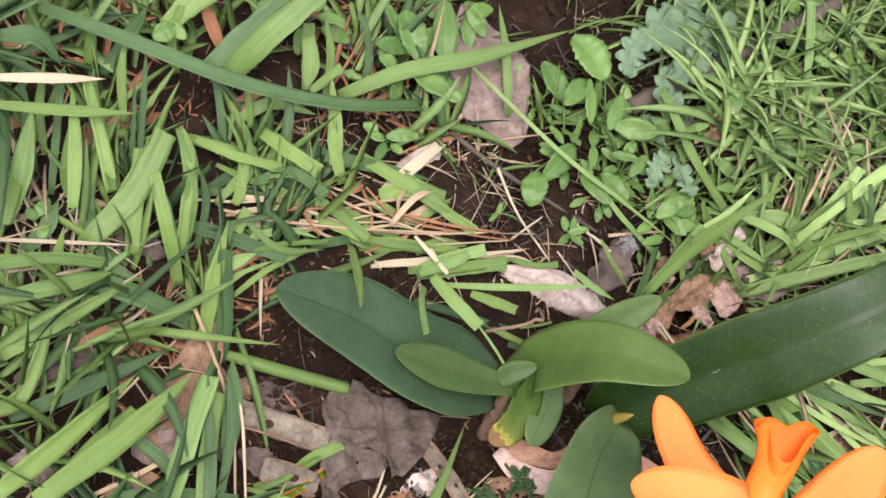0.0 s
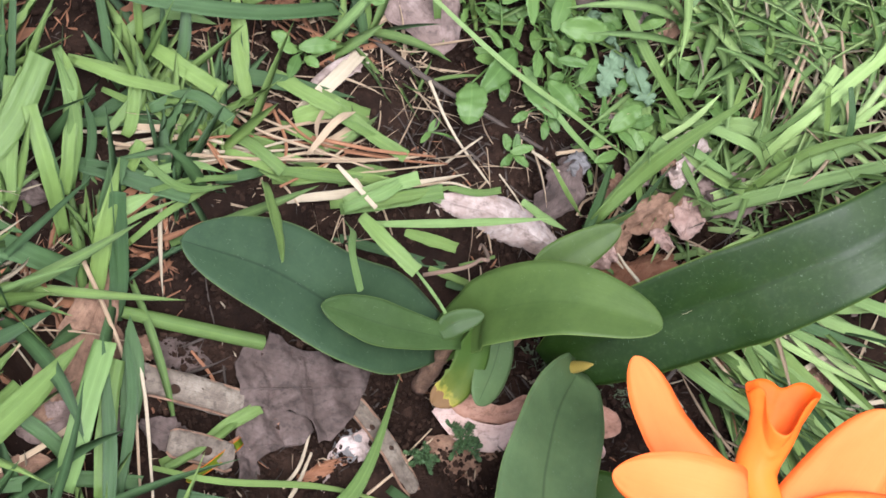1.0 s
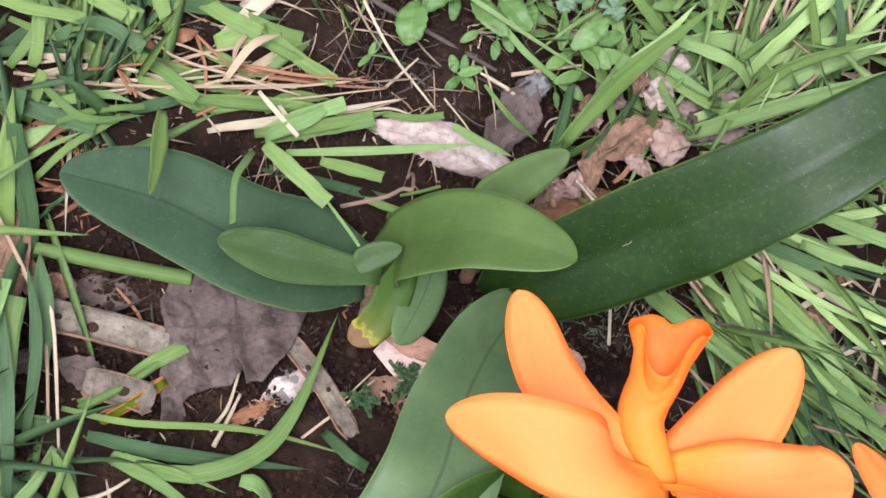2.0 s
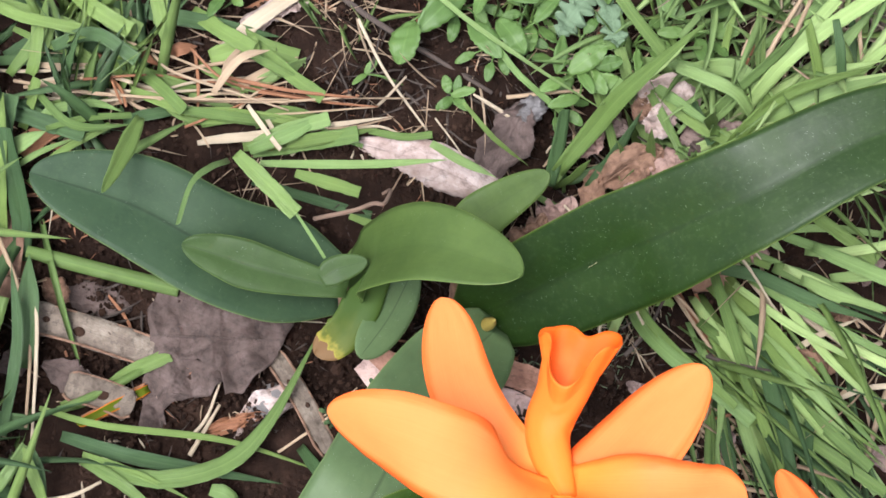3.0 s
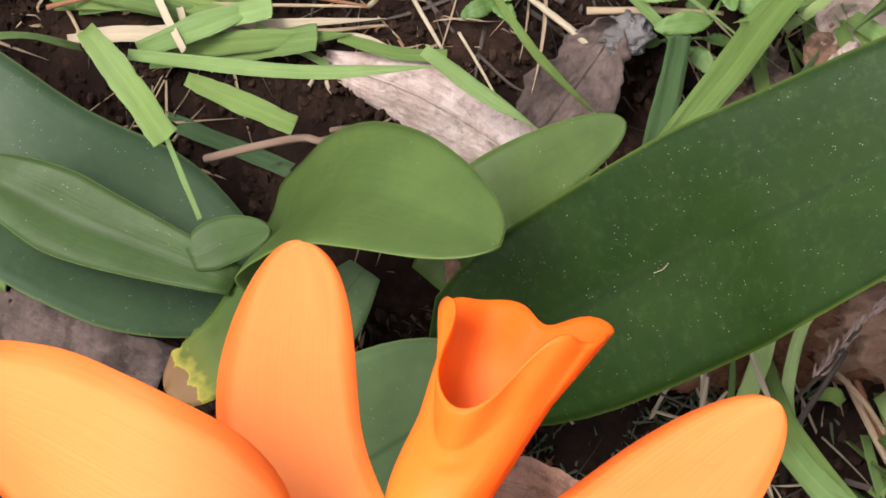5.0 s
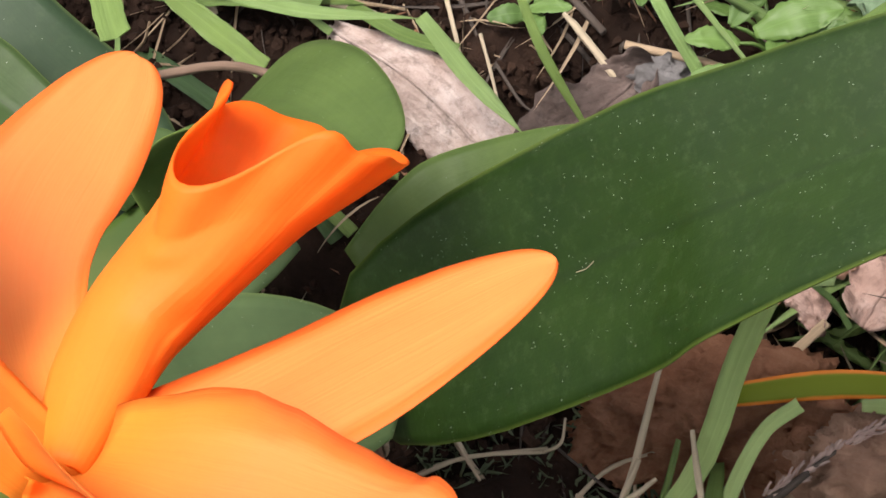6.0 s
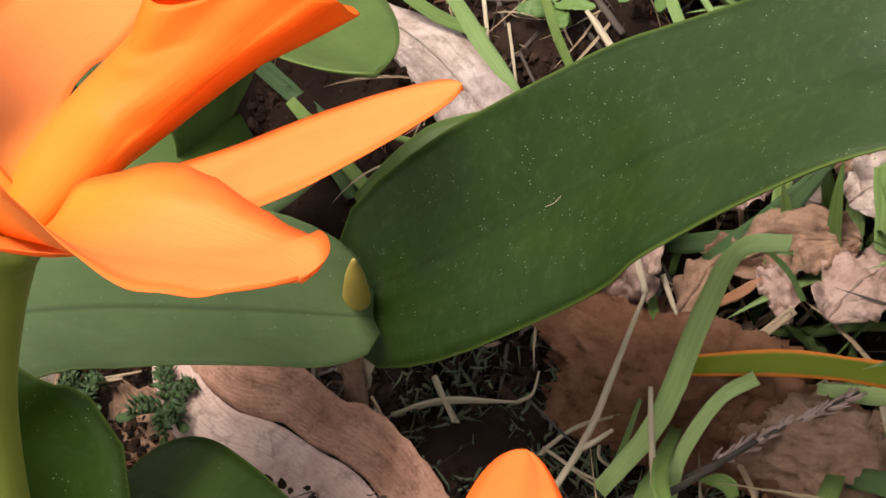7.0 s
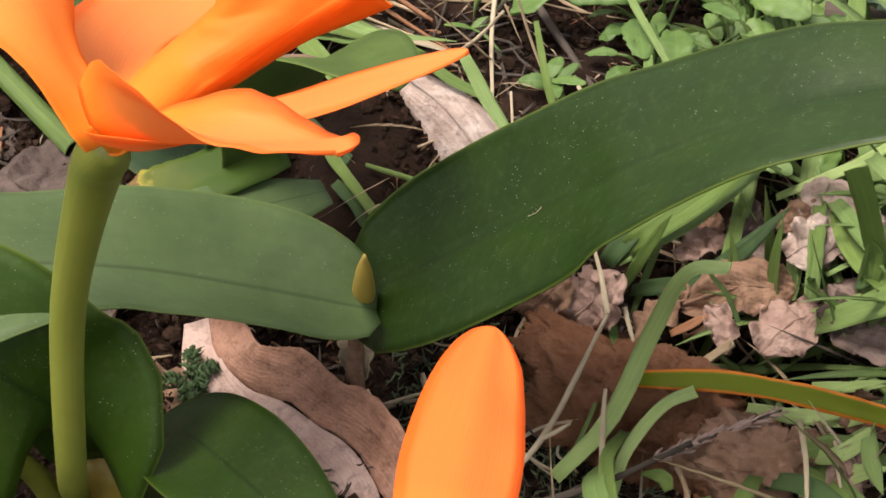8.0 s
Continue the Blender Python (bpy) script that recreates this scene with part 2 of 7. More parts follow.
# own pale green, raised further for sky light reflected off the broad leaf
leaf_pale_sheen = orchid_leaf("orchid_leaf_pale_sheen", (0.071, 0.112, 0.047), (0.098, 0.148, 0.062), (0.18, 0.24, 0.08), 0.42)
# the sky's grey-blue reflection on the flat leaf is mixed into this base colour
leaf_sky_sheen = orchid_leaf("orchid_leaf_sky_sheen", (0.029, 0.055, 0.027), (0.043, 0.076, 0.037), (0.18, 0.24, 0.07), 0.42)


def petal_material(name, middle, edge, share, foot=(0.93, 0.34, 0.03), tip=None):
    m, n, l, b = material(name)
    uv, along, off = across(n, l)
    tone = ramp(n, l, sums(n, l, "ADD", off, sums(n, l, "MULTIPLY", noise_node(n, l, scaled(n, l, uv, (3, 9, 1)), 1.0, 4), 0.25)), [(0.86, middle), (1.14, edge)])
    tone = mixed(n, l, ramp(n, l, along, [(0.05, (1, 1, 1)), (0.4, (0, 0, 0))]), tone, foot)
    veins = noise_node(n, l, scaled(n, l, uv, (1.2, 40, 1)), 1.0, 2)
    color = mixed(n, l, sums(n, l, "MULTIPLY", veins, 0.3), tone, edge)
    blotch = noise_node(n, l, n.new("ShaderNodeNewGeometry").outputs["Position"], 90, 5, 0.6)
    color = mixed(n, l, sums(n, l, "MULTIPLY", blotch, 0.3), color, tuple(min(1, k * 1.25) for k in middle))
    if tip:
        patch = noise_node(n, l, n.new("ShaderNodeNewGeometry").outputs["Position"], 140, 3)
        reach = ramp(n, l, sums(n, l, "ADD", along, sums(n, l, "MULTIPLY", patch, 0.2)), [(0.78, (0, 0, 0)), (1.0, (1, 1, 1))])
        color = mixed(n, l, reach, color, tip)
    l.new(color, b.inputs["Base Color"])
    b.inputs["Roughness"].default_value = 0.55
    b.inputs["Specular IOR Level"].default_value = 0.25
    bumped(n, l, b, noise_node(n, l, scaled(n, l, uv, (5, 45, 1)), 1.0, 3), 0.2, 0.0006)
    thin(m, n, l, b, color, share)
    return m


petal_orange = petal_material("petal_orange", (0.94, 0.315, 0.09), (0.93, 0.165, 0.022), 0.35)
petal_red = petal_material("petal_red_orange", (0.93, 0.225, 0.05), (0.92, 0.13, 0.016), 0.32)
lip_orange = petal_material("lip_orange", (0.93, 0.235, 0.03), (0.92, 0.15, 0.012), 0.3, (0.93, 0.29, 0.03), (0.92, 0.15, 0.008))


def soft_plant(name, low, high, share=0.25, rough=0.46, stripe=0.5, withering=False, ribs=0.6):
    """Grass and herbs: a tone of its own for each piece, with stripes along the blade."""
    m, n, l, b = material(name)
    uv, along, off = across(n, l)
    one = n.new("ShaderNodeObjectInfo").outputs["Random"]
    isle = n.new("ShaderNodeNewGeometry").outputs["Random Per Island"]
    pick = sums(n, l, "FRACT", sums(n, l, "ADD", one, isle))
    color = mixed(n, l, pick, low, high)
    lines = noise_node(n, l, scaled(n, l, uv, (1.0, 26, 1)), 1.0, 2)
    color = mixed(n, l, sums(n, l, "MULTIPLY", lines, stripe), color, tuple(min(1, k * 1.7 + 0.02) for k in high))
    spots = noise_node(n, l, n.new("ShaderNodeNewGeometry").outputs["Position"], 120, 5)
    color = mixed(n, l, sums(n, l, "MULTIPLY", spots, 0.4), color, tuple(k * 0.55 for k in low))
    tip = sums(n, l, "MULTIPLY_ADD", noise_node(n, l, scaled(n, l, uv, (6, 5, 1)), 1.0, 4), 0.5, along)
    color = mixed(n, l, ramp(n, l, sums(n, l, "ADD", tip, sums(n, l, "MULTIPLY", pick, 0.2)), [(1.2, (0, 0, 0)), (1.42, (0.8, 0.8, 0.8))]), color, (0.36, 0.27, 0.12) if withering else high)
    mid = ramp(n, l, off, [(0.0, (0.15, 0.15, 0.15)), (0.12, (0, 0, 0))])
    color = mixed(n, l, mid, color, tuple(min(1, k * 1.5 + 0.03) for k in high))
    l.new(color, b.inputs["Base Color"])
    b.inputs["Roughness"].default_value = rough
    b.inputs["Specular IOR Level"].default_value = 0.5
    bumped(n, l, b, noise_node(n, l, scaled(n, l, uv, (2, 30, 1)), 1.0, 2), ribs, 0.0009)
    thin(m, n, l, b, color, share)
    return m


green = soft_plant("grass_green", (0.057, 0.114, 0.026), (0.195, 0.285, 0.07), 0.2, withering=True)
# yellower blades, their colour also brightened for the stronger light on the right
yellow_lit = soft_plant("grass_yellow_green_lit", (0.24, 0.37, 0.1), (0.44, 0.56, 0.23), 0.25, withering=True)
light = soft_plant("grass_light", (0.115, 0.205, 0.055), (0.245, 0.35, 0.118), 0.22, withering=True)
dark = soft_plant("grass_dark", (0.028, 0.066, 0.022), (0.075, 0.138, 0.045), 0.2, withering=True)
straw = soft_plant("straw", (0.3, 0.195, 0.12), (0.52, 0.385, 0.26), 0.1, 0.7)
pale = soft_plant("pale_straw", (0.38, 0.3, 0.21), (0.54, 0.44, 0.32), 0.1, 0.7)
rust = soft_plant("rust_brown_leaf", (0.2, 0.08, 0.04), (0.36, 0.16, 0.08), 0.1, 0.6)
bark = soft_plant("twig_bark", (0.036, 0.025, 0.02), (0.08, 0.058, 0.047), 0.0, 0.85)
twig_brown = soft_plant("twig_brown", (0.1, 0.06, 0.04), (0.2, 0.125, 0.09), 0.0, 0.85)
herb_green = soft_plant("herb_green", (0.06, 0.125, 0.026), (0.16, 0.265, 0.066), stripe=0.25, ribs=0.25)
herb_grey = soft_plant("herb_grey_green", (0.09, 0.15, 0.08), (0.15, 0.22, 0.13), 0.15, 0.75)
moss_green = soft_plant("moss_green", (0.06, 0.09, 0.042), (0.15, 0.18, 0.1), 0.1, 0.8)
stem_green = soft_plant("stem_olive", (0.15, 0.165, 0.025), (0.215, 0.235, 0.04), 0.05, 0.45, 0.15, ribs=0.08)
seed_pink = soft_plant("seed_pink", (0.34, 0.22, 0.2), (0.52, 0.38, 0.34), 0.1, 0.8)
bulb_yellow = soft_plant("bulb_yellow", (0.3, 0.22, 0.045), (0.38, 0.27, 0.06), 0.05, 0.5, 0.2, ribs=0.15)


def yellowed_material():
    m, n, l, b = material("yellowed_leaf")
    uv, along, off = across(n, l)
    at = sums(n, l, "ADD", along, sums(n, l, "MULTIPLY", noise_node(n, l, scaled(n, l, uv, (5, 3, 1)), 1.0, 4), 0.4))
    color = ramp(n, l, at, [(0.55, (0.04, 0.075, 0.012)), (0.9, (0.085, 0.105, 0.016)), (1.14, (0.3, 0.25, 0.04)), (1.36, (0.16, 0.09, 0.04))])
    l.new(color, b.inputs["Base Color"])
    b.inputs["Roughness"].default_value = 0.6
    b.inputs["Specular IOR Level"].default_value = 0.2
    thin(m, n, l, b, color, 0.1)
    return m


yellowed = yellowed_material()


def margined_material():
    m, n, l, b = material("orange_margined_leaf")
    uv, along, off = across(n, l)
    color = ramp(n, l, sums(n, l, "ADD", off, sums(n, l, "MULTIPLY", noise_node(n, l, scaled(n, l, uv, (14, 4, 1)), 1.0, 3), 0.12)), [(0.74, (0.105, 0.135, 0.006)), (0.9, (0.5, 0.15, 0.02))])
    l.new(color, b.inputs["Base Color"])
    b.inputs["Roughness"].default_value = 0.6
    b.inputs["Specular IOR Level"].default_value = 0.2
    thin(m, n, l, b, color, 0.15)
    return m


margined = margined_material()


def dead_material(name, low, high, back, vein=0.5, rough=0.8):
    m, n, l, b = material(name)
    uv, along, off = across(n, l)
    where = n.new("ShaderNodeNewGeometry").outputs["Position"]
    color = ramp(n, l, noise_node(n, l, where, 90, 8, 0.65), [(0.3, low), (0.55, high), (0.75, back)])
    rib = ramp(n, l, off, [(0.0, (1, 1, 1)), (0.03, (0, 0, 0))])
    color = mixed(n, l, sums(n, l, "MULTIPLY", rib, 0.35), color, tuple(k * 0.5 for k in low))
    w = n.new("ShaderNodeTexWave")
    w.inputs["Scale"].default_value, w.inputs["Distortion"].default_value, w.inputs["Detail"].default_value = 2.2, 1.2, 3.0
    mix = sums(n, l, "ADD", sums(n, l, "MULTIPLY", off, 0.9), along)
    cmb = n.new("ShaderNodeCombineXYZ")
    l.new(mix, cmb.inputs[0])
    l.new(cmb.outputs[0], w.inputs["Vector"])
    line = ramp(n, l, w.outputs["Fac"], [(0.0, (1, 1, 1)), (0.12, (0, 0, 0))])
    blot = ramp(n, l, noise_node(n, l, where, 300, 6, 0.7), [(0.35, (1, 1, 1)), (0.5, (0, 0, 0))])
    color = mixed(n, l, sums(n, l, "MULTIPLY", blot, 0.55), color, tuple(k * 0.45 for k in low))
    color = mixed(n, l, sums(n, l, "MULTIPLY", line, vein * 0.5), color, tuple(k * 0.6 for k in low))
    l.new(color, b.inputs["Base Color"])
    b.inputs["Roughness"].default_value = rough
    height = sums(n, l, "ADD", noise_node(n, l, where, 260, 6, 0.7), sums(n, l, "MULTIPLY", w.outputs["Fac"], 0.05))
    bumped(n, l, b, height, 0.8, 0.0016)
    return m


dead_grey = dead_material("dead_leaf_grey", (0.04, 0.025, 0.021), (0.098, 0.066, 0.058), (0.155, 0.112, 0.102), 0.35)
dead_brown = dead_material("dead_leaf_brown", (0.13, 0.068, 0.042), (0.25, 0.14, 0.092), (0.34, 0.21, 0.14))
dead_russet = dead_material("dead_leaf_russet", (0.22, 0.1, 0.065), (0.43, 0.225, 0.16), (0.52, 0.31, 0.24), 0.15)
dead_rose = dead_material("dead_leaf_rose", (0.42, 0.26, 0.22), (0.6, 0.42, 0.375), (0.66, 0.5, 0.45), 0.12)
dead_pink = dead_material("dead_leaf_pink", (0.25, 0.145, 0.118), (0.37, 0.24, 0.205), (0.43, 0.3, 0.265), 0.2)
dead_white = dead_material("dead_leaf_white", (0.28, 0.19, 0.16), (0.46, 0.355, 0.325), (0.6, 0.51, 0.49), 0.15)
dead_mauve = dead_material("dead_leaf_mauve", (0.12, 0.078, 0.066), (0.23, 0.16, 0.143), (0.33, 0.255, 0.235), 0.3)
pod_tan = dead_material("pod_tan", (0.07, 0.05, 0.037), (0.18, 0.14, 0.11), (0.32, 0.27, 0.22), 0.1)


def soil_material(name, low, mid, high, scale=60, grow=0.0, relief=0.002):
    m, n, l, b = material(name)
    where = n.new("ShaderNodeNewGeometry").outputs["Position"]
    color = ramp(n, l, noise_node(n, l, where, scale, 10, 0.7), [(0.3, low), (0.52, mid), (0.75, high)])
    grain = noise_node(n, l, where, scale * 9, 4, 0.7)
    color = mixed(n, l, sums(n, l, "MULTIPLY", grain, 0.6), color, low)
    bit = n.new("ShaderNodeNewGeometry").outputs["Random Per Island"]
    color = mixed(n, l, sums(n, l, "MULTIPLY", bit, 0.6), color, mixed(n, l, bit, low, high))
    if grow:
        far = n.new("ShaderNodeVectorMath")
        far.operation = "LENGTH"
        l.new(where, far.inputs[0])
        turf = ramp(n, l, sums(n, l, "MULTIPLY", far.outputs["Value"], 1.0), [(0.45, (0, 0, 0)), (0.95, (1, 1, 1))])
        color = mixed(n, l, turf, color, mixed(n, l, noise_node(n, l, where, 25, 8), (0.015, 0.028, 0.008), (0.06, 0.095, 0.026)))
    l.new(color, b.inputs["Base Color"])
    b.inputs["Roughness"].default_value = 0.95
    b.inputs["Specular IOR Level"].default_value = 0.15
    bumped(n, l, b, sums(n, l, "ADD", noise_node(n, l, where, scale * 4, 8, 0.75), sums(n, l, "MULTIPLY", grain, 0.4)), 0.9, relief)
    return m


soil = soil_material("soil", (0.008, 0.004, 0.003), (0.026, 0.013, 0.0085), (0.075, 0.041, 0.028), 70, 1.0)
clod_brown = soil_material("clod", (0.2, 0.08, 0.045), (0.4, 0.185, 0.11), (0.58, 0.32, 0.21), 130, 0.0, 0.005)
stone_pink = soil_material("stone", (0.28, 0.15, 0.1), (0.48, 0.29, 0.21), (0.62, 0.43, 0.33), 120, 0.0, 0.003)
pebble_grey = soil_material("pebble", (0.12, 0.11, 0.11), (0.22, 0.205, 0.21), (0.32, 0.3, 0.3), 70)

# ---- ground ----
bm = bmesh.new()
half = [i * 0.3 for i in range(74)] + [22.2 * 1.13 ** k for k in range(1, 62)]
axis = sorted({round(s * v, 3) for v in half for s in (-1, 1)})
grid = []
for y in axis:
    row = []
    for x in axis:
        px, py = x - 2, y + 5
        near = 1 - float(smooth(30.0, 60.0, math.hypot(x, y)))
        rise = 0.55 * noise.fractal((px * 0.35, py * 0.35, 1.7), 1.0, 2.1, 4) * near + 0.12 * noise.noise((px * 2.2, py * 2.2, 5)) * near
        row.append(bm.verts.new((px * C, py * C, (float(ground_z(px, py)) + rise - 0.15) * C)))
    grid.append(row)
for j in range(len(axis) - 1):
    for i in range(len(axis) - 1):
        bm.faces.new((grid[j][i], grid[j][i + 1], grid[j + 1][i + 1], grid[j + 1][i])).smooth = True
tagged(part("ground", bm, soil), "bare dark brown crumbly soil between grass", "ground", kind="structure")


# ---- orchid ----
plant = thing("orchid_plant", "orange-flowered orchid with thick dark green leaves growing in grass", "plant")
part("leaf", sheet([(-5.37, 2.05, 0.15), (-7.81, 2.4, 1.05), (-10.4, 2.75, 2.3), (-13.71, 4.0, 3.5), (-17.64, 4.75, 4.66)], 4.42, (0.17, -0.13, 0.98), shaped(strap(0.45, 0.35, 0.68), -0.11, -0.05), fold=14.1, cup=-0.01, thick=0.14, nu=44, nv=14, wave=0.05, seed=2.0), leaf_sky_sheen, plant, "broad strap leaf lying flat, grey-green with sky sheen in its colour")
part("leaf", sheet([(-5.2, 1.35, 2.6), (-8.45, 1.8, 3.1), (-10.18, 2.2, 3.4), (-11.67, 2.5, 3.75)], 1.94, (0.12, -0.26, 0.96), shaped(strap(0.35, 0.5, 0.45, 1.5), -0.02, 0.04), fold=16.4, cup=-0.02, thick=0.12, nu=34, nv=12, wave=0.06, seed=4.0), leaf_young, plant, "small young pointed leaf")
part("leaf", sheet([(-6.24, 1.6, 2.85), (-5.57, 2.02, 3.05), (-4.45, 2.26, 3.55)], 1.09, (-0.05, -0.32, 0.95), shaped(strap(0.55, 0.4, 0.5), -0.06, -0.02), fold=10.4, thick=0.12, nu=24, nv=10), leaf_young, plant, "smallest young leaf")
part("sheath", sheet([(-6.1, 1.25, 2.2), (-6.15, 1.7, 2.75), (-6.2, 2.1, 2.95)], 0.42, (0.6, -0.3, 0.7), strap(0.7, 0.3, 0.5), cup=-0.4, thick=0.06, nu=14, nv=6), leaf_young, plant, "tiny withered sheath between the young leaves")
part("leaf", sheet([(-5.48, 1.57, -0.61), (-4.5, 2.2, 2.2), (-3.9, 2.37, 4.1), (-1.92, 2.02, 6.52), (1.27, 0.61, 8.26)], 3.52, (-0.10, 0.12, 0.99), shaped(strap(0.35, 0.55, 0.62), 0.04, -0.05), fold=11.5, cup=0.026, thick=0.13, nu=44, nv=14, wave=0.06, seed=6.0), leaf_fresh, plant, "fresh green arching leaf")
part("leaf", sheet([(-1.39, 2.96, 0.73), (-0.5, 4.35, 1.3), (0.25, 5.18, 1.7), (2.59, 6.40, 3.26)], 2.02, (0.33, 0.02, 0.94), shaped(strap(0.45, 0.45, 0.5), 0.05, 0.03), fold=6.8, thick=0.1, nu=26, nv=10), leaf_fresh, plant, "short green leaf")
part("leaf", sheet([(-0.30, 0.99, 0.45), (4.67, 2.22, 5.91), (6.57, 2.58, 8.02), (9.63, 3.58, 10.65), (13.54, 5.49, 11.81), (19.41, 7.62, 11.67)], 4.64, (-0.39, -0.79, 0.48), shaped(bulged(taper=0.11), -0.134, -0.225), fold=12.8, cup=-0.04, twist=-53.4, thick=0.16, nu=64, nv=16, wave=0.05, seed=8.0), leaf_deep, plant, "large dark green strap leaf rising from the bulb")
part("leaf", sheet([(0.82, 0.45, 1.20), (-0.89, -1.59, 2.31), (-2.57, -4.44, 3.99), (-3.83, -7.35, 5.14), (-5.76, -10.46, 3.80), (-8.90, -12.78, 3.91)], 4.4, (-0.20, -0.45, 0.87), shaped(bulged(0.3, 0.25, 0.95), 0.174, 0.034), fold=8.8, cup=-0.12, basin=0.5, thick=0.15, nu=50, nv=14, wave=0.04, seed=9.0), leaf_pale_sheen, plant, "broad grey-green leaf with a dark midrib, sky sheen in its colour")
part("leaf", sheet([(-1.43, -5.83, -0.33), (-1.70, -7.81, 3.14), (-3.24, -9.42, 4.76), (-6.19, -11.83, 2.43)], 4.71, (-0.02, -0.55, 0.83), shaped(strap(0.6, 0.25, 0.6), -0.045, -0.026), fold=15.3, cup=0.184, thick=0.15, nu=36, nv=12), leaf_low, plant, "short broad dark green leaf")
part("leaf", sheet([(-0.77, -5.57, -0.33), (-0.28, -5.11, 0.68), (2.22, -6.04, 2.31), (5.78, -6.58, 2.48)], 3.01, (-0.47, -0.01, 0.89), shaped(strap(0.6, 0.3, 0.6), 0.12, -0.02), fold=1.6, cup=0.12, thick=0.15, nu=36, nv=12), leaf_low, plant, "short broad dark green leaf")
part("leaf", sheet([(-3.83, 2.32, 2.39), (-5.1, -0.1, 2.1), (-6.31, -1.11, 1.56)], 1.55, (-0.04, -0.44, 0.90), strap(0.6, 0.4, 0.6), fold=6.5, thick=0.08, nu=26, nv=10, ragged=0.16, wave=0.12, seed=3.0), yellowed, plant, "withering yellow leaf with a brown tip")
part("leaf", sheet([(-2.65, 2.55, 1.60), (-3.46, 0.54, 1.92), (-4.56, -1.30, 2.27)], 1.68, (0.04, -0.31, 0.95), shaped(strap(0.5, 0.4, 0.5), 0.06, 0.05), fold=5, cup=-0.06, thick=0.1, nu=26, nv=10), leaf_pale_sheen, plant, "small oval green leaf")
for foot, head, r in (((0.5, -0.0, -2.9), (0.3, 0.4, 1.0), 0.3), ((-4.8, 0.7, -3.3), (-5.4, 1.5, 2.4), 0.45), ((-0.7, 2.5, -2.2), (-0.8, 3.2, 1.3), 0.35)):
    mid = [(a + b) / 2 for a, b in zip(foot, head)]
    part("pseudobulb", tube([foot, mid, head], [r * 0.9, r * 0.9, r * 0.7, r * 0.5], 12, 14, 0.3), dead_brown, plant, "slim bulb in brown papery husk")
part("pseudobulb", tube([(-2.19, -5.60, -3.93), (-2.06, -5.63, -2.31), (-1.86, -5.74, -0.65), (-1.74, -5.84, -0.13)], [0.6, 0.85, 0.95, 0.95, 0.85, 0.62, 0.1], 20, 30, 0.03), bulb_yellow, plant, "swollen yellowish bulb")
part("bud", tube([(0.1, 0.85, 0.5), (0.4, 0.5, 1.6), (0.62, 0.27, 3.1)], [0.2, 0.3, 0.31, 0.27, 0.2, 0.04], 14, 24), bulb_yellow, plant, "small yellow new bud")
part("flower_stem", tube([(-2.30, -7.00, -3.80), (-1.71, -7.14, -0.88), (-0.05, -8.45, 2.47), (0.21, -8.20, 7.31), (1.17, -7.95, 11.3), (2.5, -8.6, 13.2)], [0.31, 0.3, 0.3, 0.31, 0.325, 0.335, 0.345, 0.37, 0.43, 0.5, 0.5, 0.25], 18, 44), stem_green, plant, "thick olive green flower stem")
part("flower_stem", tube([(-2.18, -7.21, -3.66), (-1.95, -7.85, 0.09), (-2.34, -9.04, 2.25), (-3.39, -10.89, 4.82)], [0.3, 0.28, 0.26], 12, 20), stem_green, plant)

flower = tagged(new("flower"), "open bright orange flower with a tubular lip")
flower.parent = plant
heart = (2.55, -8.65, 13.38)
for pts, w, up, folded_up, cupped, basin, shape, turned in (
        ([heart, (-1.5, -8.0, 16.15), (-5.45, -6.5, 15.55)], 3.23, (0.72, -0.16, -0.68), 2.0, 0.08, 0.0, shaped(strap(0.42, 0.5, 0.56), 0.12, -0.07), -51.9),
        ([heart, (-0.63, -5.42, 12.05), (-1.74, -1.30, 11.23)], 2.31, (0.09, -0.06, 0.99), 1.2, 0.066, 0.5, shaped(strap(0.4, 0.55, 0.54), 0.145, -0.027), -1.3),
        ([heart, (3.67, -8.12, 13.7), (6.91, -4.33, 15.1)], 3.54, (-0.52, 0.42, 0.75), -2.2, 0.044, 0.4, clawed(0.4, 0.55), 14.5),
        ([heart, (4.65, -9.05, 14.85), (6.6, -9.05, 15.88), (8.0, -8.9, 16.42)], 3.15, (0.02, 0.56, 0.83), 2.0, 0.06, 0.9, strap(0.5, 0.6, 0.62, 2.2), 9.0)):
    part("petal", sheet(pts, w, up, shape, fold=folded_up, cup=cupped, basin=basin, twist=turned, thick=0.05, nu=40, nv=14, wave=0.08, seed=w + pts[-1][0]), petal_orange, flower)
part("lip", trumpet([heart, (1.9, -6.4, 13.0), (2.35, -4.9, 13.6), (2.8, -3.35, 14.3)], [0.35, 0.66, 0.8, 0.86, 1.0, 1.36], (0.92, -0.14, 0.38), 0.72, 0.11, 1.5, 72, 40), lip_orange, flower, "frilled deep orange tubular lip")
part("column", tube([heart, (1.97, -6.64, 13.24), (2.15, -5.59, 13.76)], [0.3, 0.28, 0.2], 10, 10), lip_orange, flower)

flower2 = tagged(new("flower"), "half-hidden orange flower lower on the plant")
flower2.parent = plant
heart2 = (13.4, -13.1, 14.1)
part("flower_stem", tube([(-1.35, -8.39, -3.68), (3.14, -10.85, 1.96), (8.16, -12.33, 7.06), heart2], [0.36, 0.34, 0.4], 12, 24), stem_green, plant)
